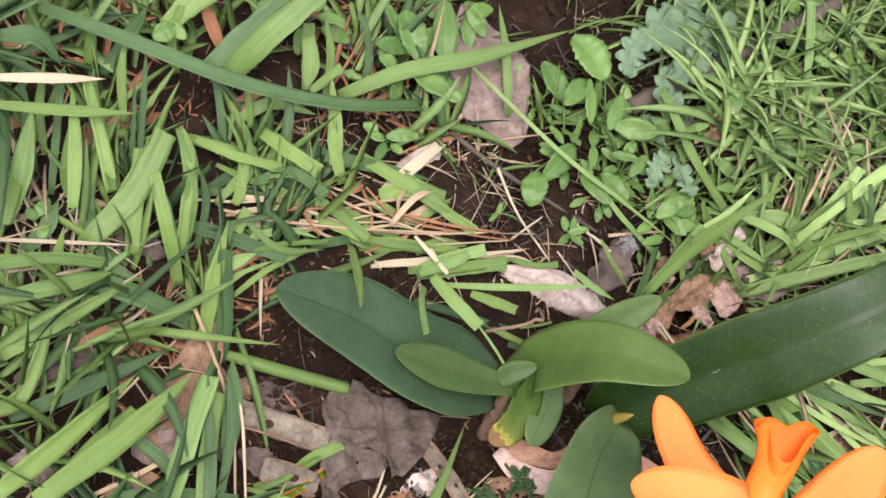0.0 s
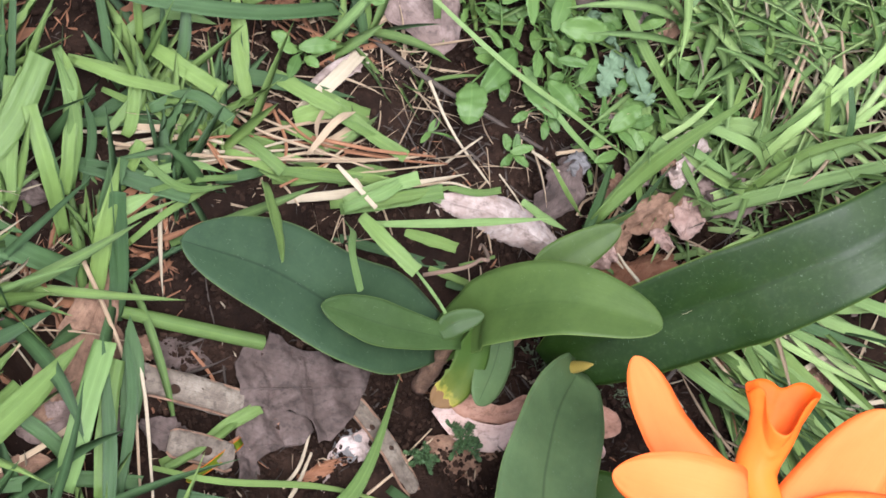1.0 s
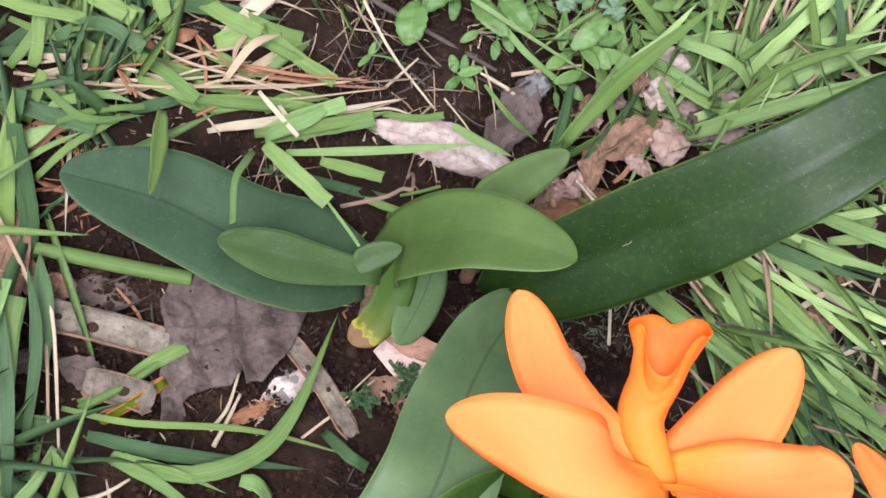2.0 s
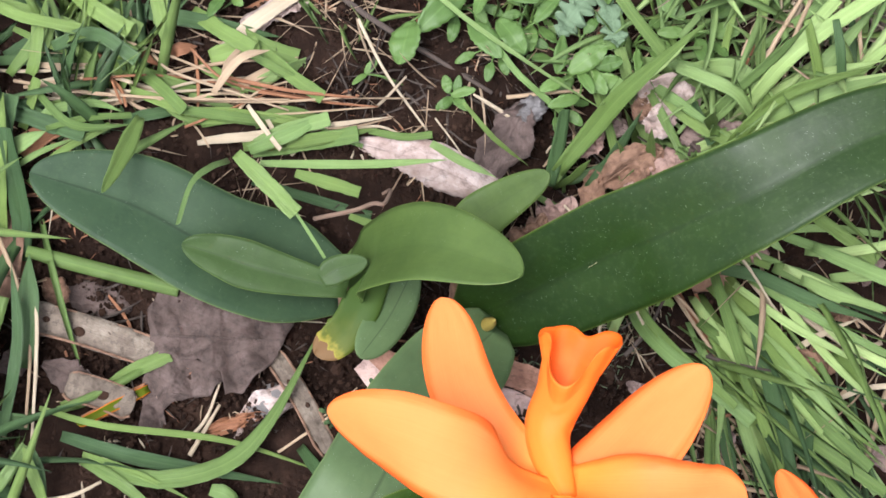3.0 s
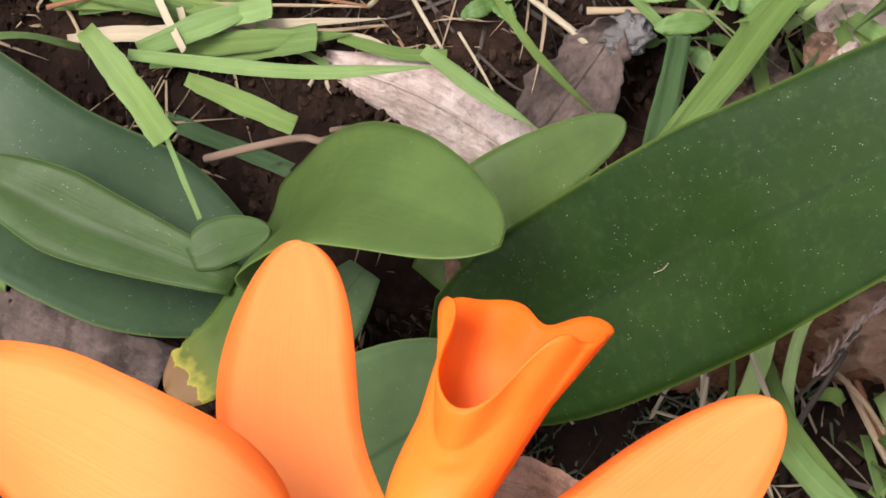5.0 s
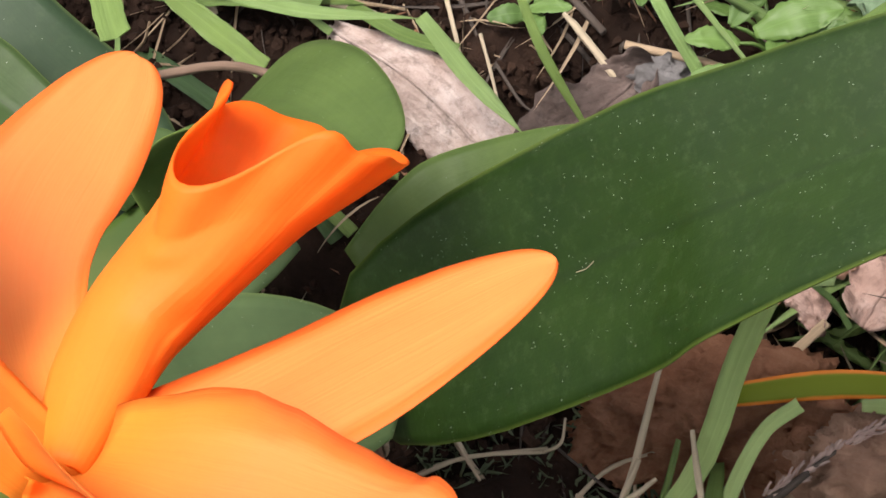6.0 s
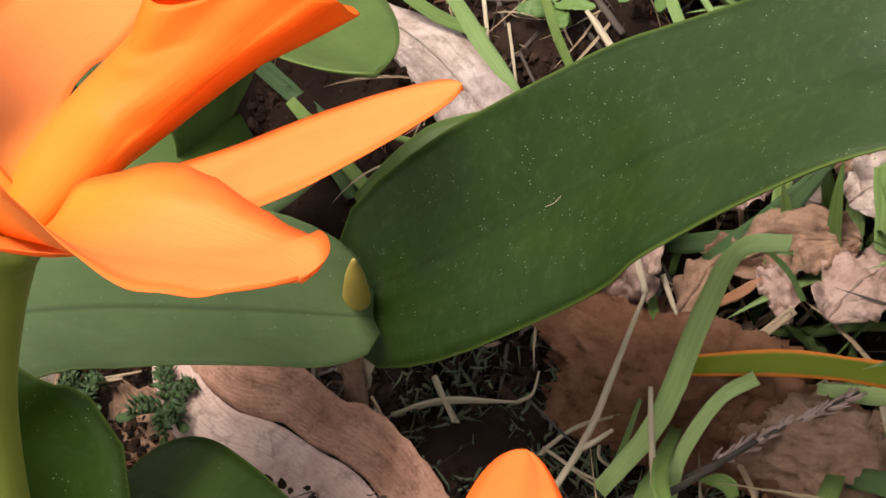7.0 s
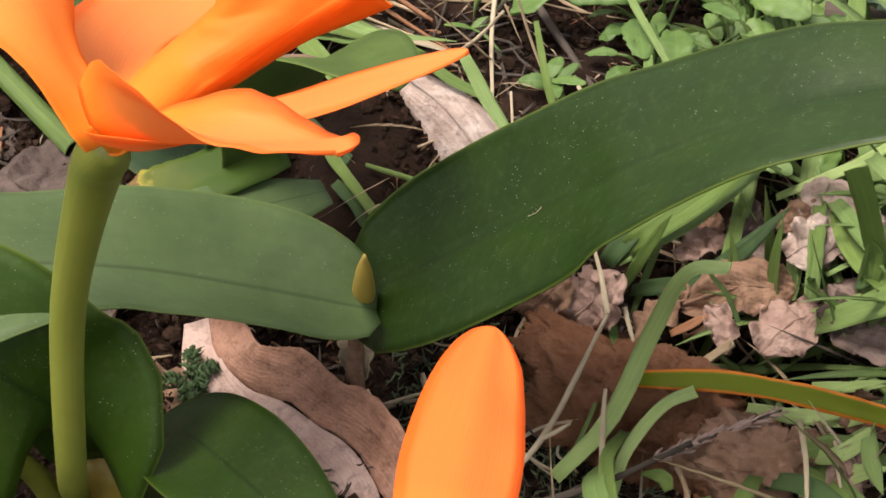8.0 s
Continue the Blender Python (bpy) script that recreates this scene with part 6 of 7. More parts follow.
def torn_leaf(outline, mat, label, seed, lift=0.5):
    """A large crumpled dead leaf with a torn outline, lying on the soil; its midrib is a part."""
    bm = bmesh.new()
    uv = bm.loops.layers.uv.new("along")
    xs, ys = [p[0] for p in outline], [p[1] for p in outline]
    bm.faces.new([bm.verts.new((x, y, 0)) for x, y in outline])
    bmesh.ops.triangulate(bm, faces=bm.faces[:])
    for k in range(4):
        bmesh.ops.subdivide_edges(bm, edges=bm.edges[:], cuts=1, use_grid_fill=True)
        if k < 3:
            for v in bm.verts:
                if v.is_boundary:
                    v.co += Vector((noise.noise(v.co * 1.9 + Vector((seed, k, 0))), noise.noise(v.co * 1.9 + Vector((0, seed, k))), 0)) * (0.22 / (k + 1))

    def height(x, y):
        ridge = abs(noise.noise((x * 0.45, y * 0.45, seed))) * 1.1 + abs(noise.noise((x * 1.1, y * 1.1, seed + 3))) * 0.5 + 0.15 * noise.noise((x * 3.1, y * 3.1, seed))
        crease = abs((x * 0.55 + y * 0.18 + 0.5 * noise.noise((x * 0.3, y * 0.3, seed)) + seed) % 1.0 - 0.5) + 0.5 * abs((x * 0.2 - y * 0.62 + seed) % 1.0 - 0.5)
        return float(ground_z(x, y)) + lift + 0.6 * ridge + 0.75 * crease - 0.35
    for v in bm.verts:
        v.co.z = height(v.co.x, v.co.y)
    for f in bm.faces:
        f.smooth = True
        for lp in f.loops:
            lp[uv].uv = ((lp.vert.co.x - min(xs)) / (max(xs) - min(xs)), (lp.vert.co.y - min(ys)) / (max(ys) - min(ys)))
    for v in bm.verts:
        v.co *= C
    bmesh.ops.recalc_face_normals(bm, faces=bm.faces[:])
    bmesh.ops.solidify(bm, geom=bm.faces[:], thickness=0.04 * C)
    ob = tagged(part("dead_leaf", bm, mat), label, "leaf", "dead leaves")
    y = (min(ys) + max(ys)) / 2
    part("midrib", tube([(x, y, height(x, y) + 0.04) for x in (min(xs) + 0.9, min(xs) * 0.6 + max(xs) * 0.4, max(xs) - 1.2)], [0.05, 0.03], 5, 30), mat, ob)


def pod(pts, width, holes, label, seed):
    """A dry flat seed pod: its shell, the seam along each edge, and dark patches for the shade in the holes left by its
    seeds.
    """
    top = thing("seed_pod", label, "seed pod", "seed pods")
    part("shell", sheet(pts, width, (0, -0.25, 1), strap(0.7, 0.1, 0.88), cup=-0.1, thick=0.16, nu=36, nv=12, wave=0.16, ragged=0.16, seed=seed), pod_tan, top)
    line = spline(pts, 20)
    for k in (-1, 1):
        edge = []
        for i, p in enumerate(line):
            d = (line[min(i + 1, 20)] - line[max(i - 1, 0)]).normalized()
            edge.append(p + d.cross(Vector((0, 0, 1))).normalized() * (k * width * 0.47 * strap(0.7, 0.1, 0.88)(min(i / 20, 0.97))) + Vector((0, 0, 0.05)))
        part("seam", tube(edge, [0.06, 0.06], 6, 40, 0.2), dead_brown, top)
    for s, off, size in holes:
        p = line[int(s * 20)]
        d = (line[int(s * 20) + 1] - p).normalized()
        o = p + d.cross(Vector((0, 0, 1))).normalized() * off * width + Vector((0, 0, 0.1))
        # dark raised patch stands in for the shade inside a hole
        part("seed_hole_shade", sheet([o - d * size + Vector((0, 0, -0.03)), o, o + d * size], size * 1.6, (0, -0.25, 1), strap(0.2, 0.5, 0.5), thick=0.05, nu=10, nv=4), soil, top, "dark patch for the shade in an empty seed hole")


pod([(-18.4, 1.0, -2.4), (-15.6, 0.4, -2.6), (-12.9, -0.3, -2.9)], 1.35, ((0.42, 0.1, 0.26), (0.62, -0.1, 0.14), (0.16, 0.0, 0.16)), "flat tan seed pod with dark seed holes", 21)
pod([(-8.2, -0.0, -2.8), (-6.8, -2.0, -2.7), (-5.6, -4.1, -2.9)], 0.85, ((0.3, 0.1, 0.14), (0.55, -0.1, 0.12)), "pale cracked dry seed pod", 22)
pod([(-16.5, -1.8, -2.7), (-15.0, -2.2, -2.5), (-13.7, -2.6, -2.8)], 1.3, ((0.5, 0.0, 0.3),), "weathered brown piece of seed pod", 23)

tagged(part("soil_clod", lump((5.8, 4.8, -2.5), (3.3, 1.8, 1.8), 3.0, 0.4, 6, 8), clod_brown), "large crumbly reddish-brown clod of earth", "clod")
tagged(part("soil_clod", lump((8.2, 4.9, -2.2), (1.8, 1.2, 1.0), 8.0, 0.38, 5, 20), clod_brown), "small reddish-brown clod of earth", "clod")
tagged(part("stone", lump((9.3, 4.7, -1.6), (1.7, 1.2, 1.0), 5.0, 0.45, 5, 10), stone_pink), "rough pinkish-tan stone beside the clod", "stone")
tagged(part("pebble", lump((1.9, 10.0, 1.0), (0.65, 0.5, 0.3), 6.0, 0.5, 4, 40), pebble_grey), "smooth grey pebble beside a dry leaf", "stone")
tagged(part("pebble", lump((-8.2, -1.9, -3.3), (0.9, 0.7, 0.3), 7.0, 0.2, 3, 40), pebble_grey), "flat grey-white pebble on soil", "stone")

# a seed head of grass
head = thing("grass_seed_head", "purplish-brown grass seed head on a thin stalk", "grass")
line = spline([(7.6, 3.0, -1.2), (8.5, 4.4, -0.8), (9.4, 5.6, -0.3)], 30)
part("stalk", tube([(6.22, 1.65, -2.19), (6.79, 2.04, -1.73), (7.65, 2.98, -1.20), (8.50, 4.37, -0.77), (9.38, 5.58, -0.33)], [0.05, 0.05, 0.03], 6, 16), bark, head)
for i in range(0, 30, 2):
    p = line[i]
    d = (line[min(i + 1, 30)] - line[max(i - 1, 0)]).normalized()
    bm = bmesh.new()
    for k in range(7):
        o = Matrix.Rotation(rng.uniform(0, 6.28), 3, d) @ d.orthogonal().normalized()
        q = p + o * 0.04 + d * rng.uniform(-0.1, 0.1)
        long, out = rng.uniform(0.14, 0.34), rng.uniform(0.04, 0.16)
        sheet([q, q + d * long * 0.4 + o * out * 0.6, q + d * long + o * out], rng.uniform(0.06, 0.1), o, strap(0.4, 0.4, 0.4), thick=0.05, nu=5, nv=2, bm=bm)
    part("spikelet", bm, seed_pink, head)

# brown curled twig and a fallen branch
stalk([(-6.66, 4.17, 2.62), (-5.05, 4.29, 3.64), (-4.33, 4.69, 3.39), (-3.93, 4.69, 3.39), (-3.68, 5.66, 2.33), (-4.00, 5.36, 2.67)], 0.2, "twig")
tagged(part("branch", tube([(2.63, 17.80, 1.17), (8.79, 21.31, 1.55), (15.20, 25.02, 2.31)], [0.5, 0.45, 0.4], 10, 30, 0.2), bark), "fallen dark brown branch in the grass", "branch")


# ---- herbs ----
def herb(root, leaves, label="low herb with oval toothed fresh green leaves"):
    """A low herb: each leaf given by its foot, its tip and its width, on a thin stalk from the root."""
    top = thing("herb", label, "plant", "herbs")
    for i, (foot, tip, w) in enumerate(leaves):
        p, q, r = Vector(foot), Vector(tip), Vector(root)
        part("stem", tube([r, r.lerp(p, 0.6) + Vector((0, 0, 0.25)), p], [0.06, 0.04], 5, 6), herb_green, top)
        up = Vector((rng.uniform(-0.6, 0.6), rng.uniform(-0.8, 0.3), 1))
        part("leaf", sheet([p, p.lerp(q, 0.5) + Vector((0, 0, 0.12 * w)), q], w, up, toothed(strap(0.25, 0.42, 0.42, 1.7)), fold=rng.uniform(4, 16), thick=0.035, nu=30, nv=6, wave=0.1 * w, seed=i + p.x), herb_green, top)


def rosette(x, y, n, size, lift=1.2, spread=1.2):
    """A herb with leaves all round."""
    z = float(ground_z(x, y))
    leaves = []
    for i in range(n):
        a, r, h, k = i * 2.4 + rng.uniform(-0.4, 0.4), spread * rng.uniform(0.2, 0.9), lift * rng.uniform(0.4, 1.2), size * rng.uniform(0.7, 1.3)
        p = Vector((x + math.cos(a) * r, y + math.sin(a) * r, z + h))
        leaves.append((p, p + Vector((math.cos(a), math.sin(a), rng.uniform(-0.3, 0.5))) * k, k * rng.uniform(0.45, 0.62)))
    herb((x, y, z - 0.2), leaves)


for x, y, n, size, up in ((3.4, 12.4, 7, 1.1, 1.0), (6.2, 13.4, 6, 1.1, 1.2), (4.6, 16.2, 7, 1.1, 1.4), (8.6, 13.6, 6, 1.2, 1.1), (-9.6, 19.4, 6, 1.8, 2.2), (-15.0, 21.0, 6, 1.6, 2.2), (3.0, 10.6, 6, 0.8, 0.8), (7.5, 17.5, 7, 1.1, 1.4), (-6.4, 22.6, 6, 1.4, 2.0), (0.4, 12.6, 9, 0.9, 0.8), (1.8, 14.0, 9, 1.1, 1.0), (-1.2, 14.6, 8, 1.1, 0.9), (0.8, 17.2, 9, 1.3, 1.2), (2.6, 16.8, 8, 1.2, 1.0), (-2.4, 17.6, 8, 1.2, 1.0), (9.6, 16.2, 7, 1.2, 1.6), (11.4, 18.4, 8, 1.3, 1.8), (13.4, 16.0, 7, 1.2, 1.8), (10.6, 21.6, 8, 1.4, 1.8), (14.6, 20.6, 8, 1.4, 2.0), (8.6, 19.6, 7, 1.3, 1.6), (16.8, 18.0, 8, 1.3, 2.0), (13.0, 24.0, 8, 1.4, 2.0)):
    rosette(x, y, n, size, up)


def lobed_leaf(p, d, length, width, bm):
    """A leaf cut into rounded lobes."""
    p, d = Vector(p), Vector(d).normalized()
    side = d.cross(Vector((0, 0, 1))).normalized()
    tube([p, p + d * length], [0.06, 0.03], 5, 4, bm=bm)
    for i in range(1, 7):
        s = i / 7
        w = width * math.sin(math.pi * (0.2 + 0.75 * s))
        q = p + d * (length * s) + Vector((0, 0, 0.3 * math.sin(s * 3)))
        for k in (-1, 1):
            o = (side * k + d * 0.5).normalized()
            sheet([q, q + o * w * 0.5 + Vector((0, 0, 0.1)), q + o * w], w * 0.5, (0, -0.2, 1), strap(0.6, 0.3, 0.5), thick=0.04, nu=6, nv=4, wave=0.2, seed=i * k + p.x, bm=bm)
    q = p + d * length
    sheet([q - d * 0.2, q + d * width * 0.4, q + d * width * 0.8], width * 0.8, (0, -0.2, 1), strap(0.6, 0.3, 0.5), thick=0.04, nu=6, nv=4, bm=bm)


def lobed_herb(x, y, n, length, mat, label, lift=1.5):
    top = thing("lobed_herb", label, "plant", "herbs")
    z = float(ground_z(x, y))
    for i in range(n):
        a = i * 2 * math.pi / n + rng.uniform(-0.4, 0.4)
        bm = bmesh.new()
        lobed_leaf((x, y, z + lift), (math.cos(a), math.sin(a), rng.uniform(-0.1, 0.3)), length * rng.uniform(0.8, 1.2), length * 0.32, bm)
        part("leaf", bm, mat, top)
    part("stem", tube([(x, y, z - 0.3), (x + 0.1, y, z + lift * 0.5), (x, y, z + lift)], [0.12, 0.08], 6, 5), mat, top)


def crenate_herb(root, leaves):
    """A herb with soft grey leaves cut into rounded lobes."""
    top = thing("lobed_herb", "grey-green herb with soft deeply lobed leaves", "plant", "herbs")
    for i, (foot, mid, tip, w) in enumerate(leaves):
        r, p = Vector(root), Vector(foot)
        part("stem", tube([r, r.lerp(p, 0.5) + Vector((0, 0, 0.4)), p], [0.12, 0.09], 6, 6), herb_grey, top)
        part("leaf", sheet([foot, mid, tip], w, (0.1, -0.3, 1), scalloped(), fold=8, thick=0.05, nu=60, nv=10, wave=0.35, seed=i * 3.1 + 1), herb_grey, top)


lobed_herb(-3.35, -1.85, 5, 0.9, dark, "tiny dull green herb with divided leaves", 0.5)
lobed_herb(-5.2, -2.6, 5, 0.7, dark, "tiny dull green herb with divided leaves", 0.5)

tagged(part("fibre", tube([(3.99, 1.97, 5.23), (4.16, 2.00, 5.40), (4.27, 2.06, 5.61)], [0.009, 0.009], 5, 10), pale), "thin pale curved fibre lying on the large leaf", "fibre")

herb((1.3, 16.3, 0.1), [((0.9, 18.8, 2.0), (-0.7, 21.2, 2.0), 2.1), ((1.1, 16.0, 2.4), (3.3, 15.6, 2.8), 1.3), ((0.8, 15.8, 2.3), (1.7, 17.9, 2.3), 0.9), ((-0.2, 16.1, 2.2), (-0.0, 18.7, 2.1), 0.8), ((-0.1, 18.7, 1.9), (-1.7, 16.9, 2.4), 1.2), ((-0.2, 14.7, 2.5), (-0.6, 13.3, 2.8), 0.6), ((0.7, 14.3, 2.6), (2.0, 14.0, 2.9), 0.6)])
herb((-1.0, 15.2, 0.2), [((-1.4, 17.5, 1.6), (-2.3, 19.7, 1.5), 1.4), ((-1.0, 14.9, 1.9), (-2.9, 12.8, 1.9), 1.3), ((-3.2, 13.3, 1.7), (-3.6, 11.3, 1.8), 1.5), ((-1.6, 15.9, 1.7), (-0.8, 14.8, 2.1), 0.9)])
herb((1.1, 13.0, 0.7), [((-0.8, 13.3, 1.9), (0.6, 11.7, 2.2), 1.1), ((0.4, 13.5, 2.0), (1.5, 11.9, 2.3), 1.1), ((1.9, 13.4, 2.1), (2.9, 14.7, 2.1), 0.7), ((1.7, 14.7, 1.9), (2.4, 15.4, 2.0), 0.7)])
herb((-0.9, 10.4, 0.4), [((-1.4, 10.3, 1.2), (-0.4, 10.5, 1.5), 0.5), ((-1.5, 10.4, 1.2), (-1.7, 11.1, 1.4), 0.5), ((-1.3, 10.2, 1.2), (-2.0, 9.6, 1.3), 0.5), ((-1.3, 10.2, 1.2), (-0.7, 9.6, 1.4), 0.5), ((-1.2, 10.3, 1.2), (-1.1, 11.1, 1.5), 0.4)])
herb((4.1, 11.7, 0.6), [((2.9, 11.3, 1.8), (3.1, 12.9, 2.1), 0.7), ((3.4, 11.4, 1.7), (4.9, 12.5, 2.1), 1.0), ((3.2, 11.1, 1.6), (2.2, 10.5, 1.8), 0.6), ((4.2, 11.2, 1.5), (5.8, 11.1, 1.5), 0.8), ((4.5, 11.7, 1.7), (5.6, 12.0, 1.9), 0.8), ((3.9, 10.5, 1.3), (2.6, 10.0, 1.4), 0.6)])
herb((-8.4, 19.1, -0.8), [((-9.2, 18.9, 1.6), (-10.0, 21.5, 1.8), 1.6), ((-7.9, 18.8, 1.7), (-7.8, 22.4, 1.8), 1.4), ((-9.5, 17.9, 1.7), (-7.3, 16.5, 2.3), 1.3), ((-10.5, 18.0, 1.7), (-11.4, 19.1, 1.8), 0.9)])
herb((-10.3, 14.9, -0.3), [((-10.9, 14.7, 1.0), (-9.2, 14.9, 1.1), 0.8), ((-11.0, 14.5, 1.0), (-11.9, 14.7, 1.1), 0.6), ((-11.0, 14.3, 1.1), (-11.6, 13.1, 1.4), 0.6), ((-11.3, 14.8, 1.0), (-12.1, 15.3, 1.0), 0.7), ((-10.7, 14.2, 1.1), (-10.2, 13.7, 1.4), 0.5)])
herb((-22.0, 19.8, -1.4), [((-23.0, 18.2, 2.0), (-21.9, 18.8, 2.1), 1.1), ((-22.5, 19.2, 1.9), (-21.4, 18.3, 2.1), 0.8)])
herb((-27.7, 9.3, -0.3), [((-28.3, 8.5, 1.6), (-27.7, 9.4, 1.7), 0.7), ((-28.2, 8.4, 1.6), (-28.8, 8.7, 1.7), 0.6), ((-27.9, 8.2, 1.6), (-28.0, 7.4, 1.6), 0.7)])
herb((-3.1, 11.0, 0.1), [((-5.0, 11.3, 0.6), (-4.5, 11.9, 0.8), 0.4), ((-4.9, 11.3, 0.6), (-5.5, 10.7, 0.8), 0.3)])
crenate_herb((9.1, 23.6, -0.8), [((9.2, 22.9, 1.6), (6.6, 22.4, 1.9), (3.1, 21.3, 2.4), 3.2), ((7.2, 21.7, 1.9), (5.6, 19.8, 2.6), (4.2, 19.0, 2.6), 1.8), ((4.5, 19.8, 2.4), (4.1, 18.2, 2.5), (5.1, 16.9, 3.0), 1.5), ((3.5, 22.8, 2.1), (4.8, 22.7, 2.1), (7.3, 25.1, 1.6), 2.1), ((2.1, 19.2, 2.1), (2.5, 20.6, 2.3), (3.6, 22.0, 2.4), 1.8)])
crenate_herb((4.5, 15.2, 0.8), [((4.3, 15.1, 1.8), (3.5, 14.0, 1.9), (2.9, 12.9, 2.0), 1.5), ((4.7, 15.1, 1.8), (5.2, 13.5, 1.9), (5.4, 12.6, 1.9), 1.2), ((4.1, 15.7, 1.7), (3.5, 16.6, 1.5), (3.2, 17.3, 1.5), 1.1)])
dead_leaf([(7.8, 7.1, -0.6), (8.0, 8.0, -0.2), (8.4, 9.4, -0.2)], 1.7, (0.0, -0.4, 1), dead_pink, "crumpled pinkish-grey dry leaf in the grass", ragged=0.3, wave=0.4, seed=31)
dead_leaf([(6.9, 9.4, 0.5), (7.3, 9.8, 0.9), (7.7, 10.7, 0.7)], 1.4, (0.3, -0.4, 1), dead_white, "bleached dry leaf scrap on the soil", ragged=0.3, wave=0.4, seed=32)
dead_leaf([(8.7, 8.3, 0.1), (9.2, 8.8, 0.5), (9.5, 9.9, 0.4)], 1.2, (-0.1, -0.4, 1), dead_grey, "grey-brown dry leaf scrap under grass", ragged=0.3, wave=0.4, seed=33)
dead_leaf([(4.1, 8.6, -0.6), (4.7, 9.1, -0.1), (5.0, 9.7, -0.1)], 0.9, (0.1, -0.4, 1), dead_pink, "crumpled pinkish-grey dry leaf in the grass", ragged=0.3, wave=0.4, seed=34)
dead_leaf([(4.7, 6.2, -1.6), (4.8, 7.3, -1.2), (4.9, 8.2, -1.0)], 1.1, (-0.3, -0.4, 1), dead_brown, "brown dry leaf scrap on the soil", ragged=0.3, wave=0.4, seed=35)
dead_leaf([(10.2, 4.5, -0.8), (10.3, 5.3, -0.7), (10.7, 6.1, -0.7)], 0.9, (0.0, -0.4, 1), dead_brown, "brown dry leaf scrap on the soil", ragged=0.3, wave=0.4, seed=36)
dead_leaf([(11.5, 4.3, -0.6), (11.7, 5.2, -0.5), (12.0, 6.1, -0.5)], 1.1, (0.3, -0.4, 1), dead_pink, "crumpled pinkish-grey dry leaf in the grass", ragged=0.3, wave=0.4, seed=37)
dead_leaf([(10.4, 6.9, -0.4), (11.1, 6.7, -0.3), (11.9, 6.5, -0.2)], 1.2, (-0.1, -0.4, 1), dead_brown, "brown dry leaf scrap on the soil", ragged=0.3, wave=0.4, seed=38)
dead_leaf([(6.3, 9.8, 0.8), (6.6, 10.4, 1.0), (7.1, 11.0, 1.0)], 0.9, (0.1, -0.4, 1), dead_brown, "brown dry leaf scrap on the soil", ragged=0.3, wave=0.4, seed=39)
dead_leaf([(6.0, 7.3, -0.3), (6.6, 7.1, -0.4), (7.2, 6.6, -0.7)], 0.8, (-0.3, -0.4, 1), dead_pink, "crumpled pinkish-grey dry leaf in the grass", ragged=0.3, wave=0.4, seed=40)
dead_leaf([(-26.4, 3.4, -2.3), (-24.5, 2.9, -2.5), (-22.3, 2.8, -2.4)], 1.6, (0.0, -0.3, 1), dead_grey, "grey-brown dry leaf scrap under grass", ragged=0.4, wave=0.3, seed=41)
dead_leaf([(-20.5, 5.2, -1.6), (-19.4, 3.7, -2.3), (-18.4, 1.7, -2.9)], 1.6, (0.3, -0.3, 1), dead_brown, "brown dry leaf scrap on the soil", ragged=0.4, wave=0.3, seed=42)
dead_leaf([(-28.8, 5.4, -0.9), (-27.5, 5.3, -1.0), (-26.4, 4.9, -1.2)], 1.3, (-0.1, -0.3, 1), dead_mauve, "crumpled pinkish-grey dry leaf in the grass", ragged=0.4, wave=0.3, seed=43)
dead_leaf([(-29.8, 10.1, 0.2), (-28.9, 10.7, 0.1), (-28.1, 11.1, 0.0)], 1.4, (0.1, -0.3, 1), dead_grey, "grey-brown dry leaf scrap under grass", ragged=0.4, wave=0.3, seed=44)
dead_leaf([(-26.3, 13.2, -0.0), (-25.2, 13.6, -0.0), (-23.8, 14.4, 0.0)], 1.7, (-0.3, -0.3, 1), dead_brown, "brown dry leaf scrap on the soil", ragged=0.4, wave=0.3, seed=45)
dead_leaf([(-29.8, 13.7, 0.0), (-29.2, 14.1, -0.1), (-28.3, 14.2, -0.0)], 1.1, (0.0, -0.3, 1), dead_brown, "brown dry leaf scrap on the soil", ragged=0.4, wave=0.3, seed=46)
dead_leaf([(-17.7, 11.6, 0.1), (-16.3, 11.8, 0.0), (-14.9, 11.5, 0.1)], 1.7, (0.3, -0.3, 1), dead_grey, "grey-brown dry leaf scrap under grass", ragged=0.4, wave=0.3, seed=47)
dead_leaf([(-11.5, 21.7, -0.7), (-10.9, 22.0, -0.7), (-10.1, 22.4, -0.5)], 1.2, (-0.1, -0.3, 1), dead_mauve, "crumpled pinkish-grey dry leaf in the grass", ragged=0.4, wave=0.3, seed=48)
dead_leaf([(-12.8, 20.7, -0.7), (-11.6, 20.5, -0.6), (-10.4, 20.2, -0.7)], 1.2, (0.1, -0.3, 1), dead_grey, "grey-brown dry leaf scrap under grass", ragged=0.4, wave=0.3, seed=49)
dead_leaf([(-24.3, 8.3, 0.2), (-23.2, 8.2, 0.1), (-21.8, 7.8, -0.2)], 1.4, (-0.3, -0.3, 1), dead_grey, "grey-brown dry leaf scrap under grass", ragged=0.4, wave=0.3, seed=50)
dead_leaf([(11.7, 12.3, 1.6), (12.7, 11.5, 1.8), (14.0, 10.2, 1.8)], 1.8, (0.0, -0.3, 1), dead_white, "bleached dry leaf scrap on the soil", ragged=0.4, wave=0.3, seed=51)
dead_leaf([(3.2, 12.1, 1.1), (4.0, 12.0, 1.0), (4.6, 12.0, 1.0)], 0.9, (0.3, -0.3, 1), dead_white, "bleached dry leaf scrap on the soil", ragged=0.4, wave=0.3, seed=52)
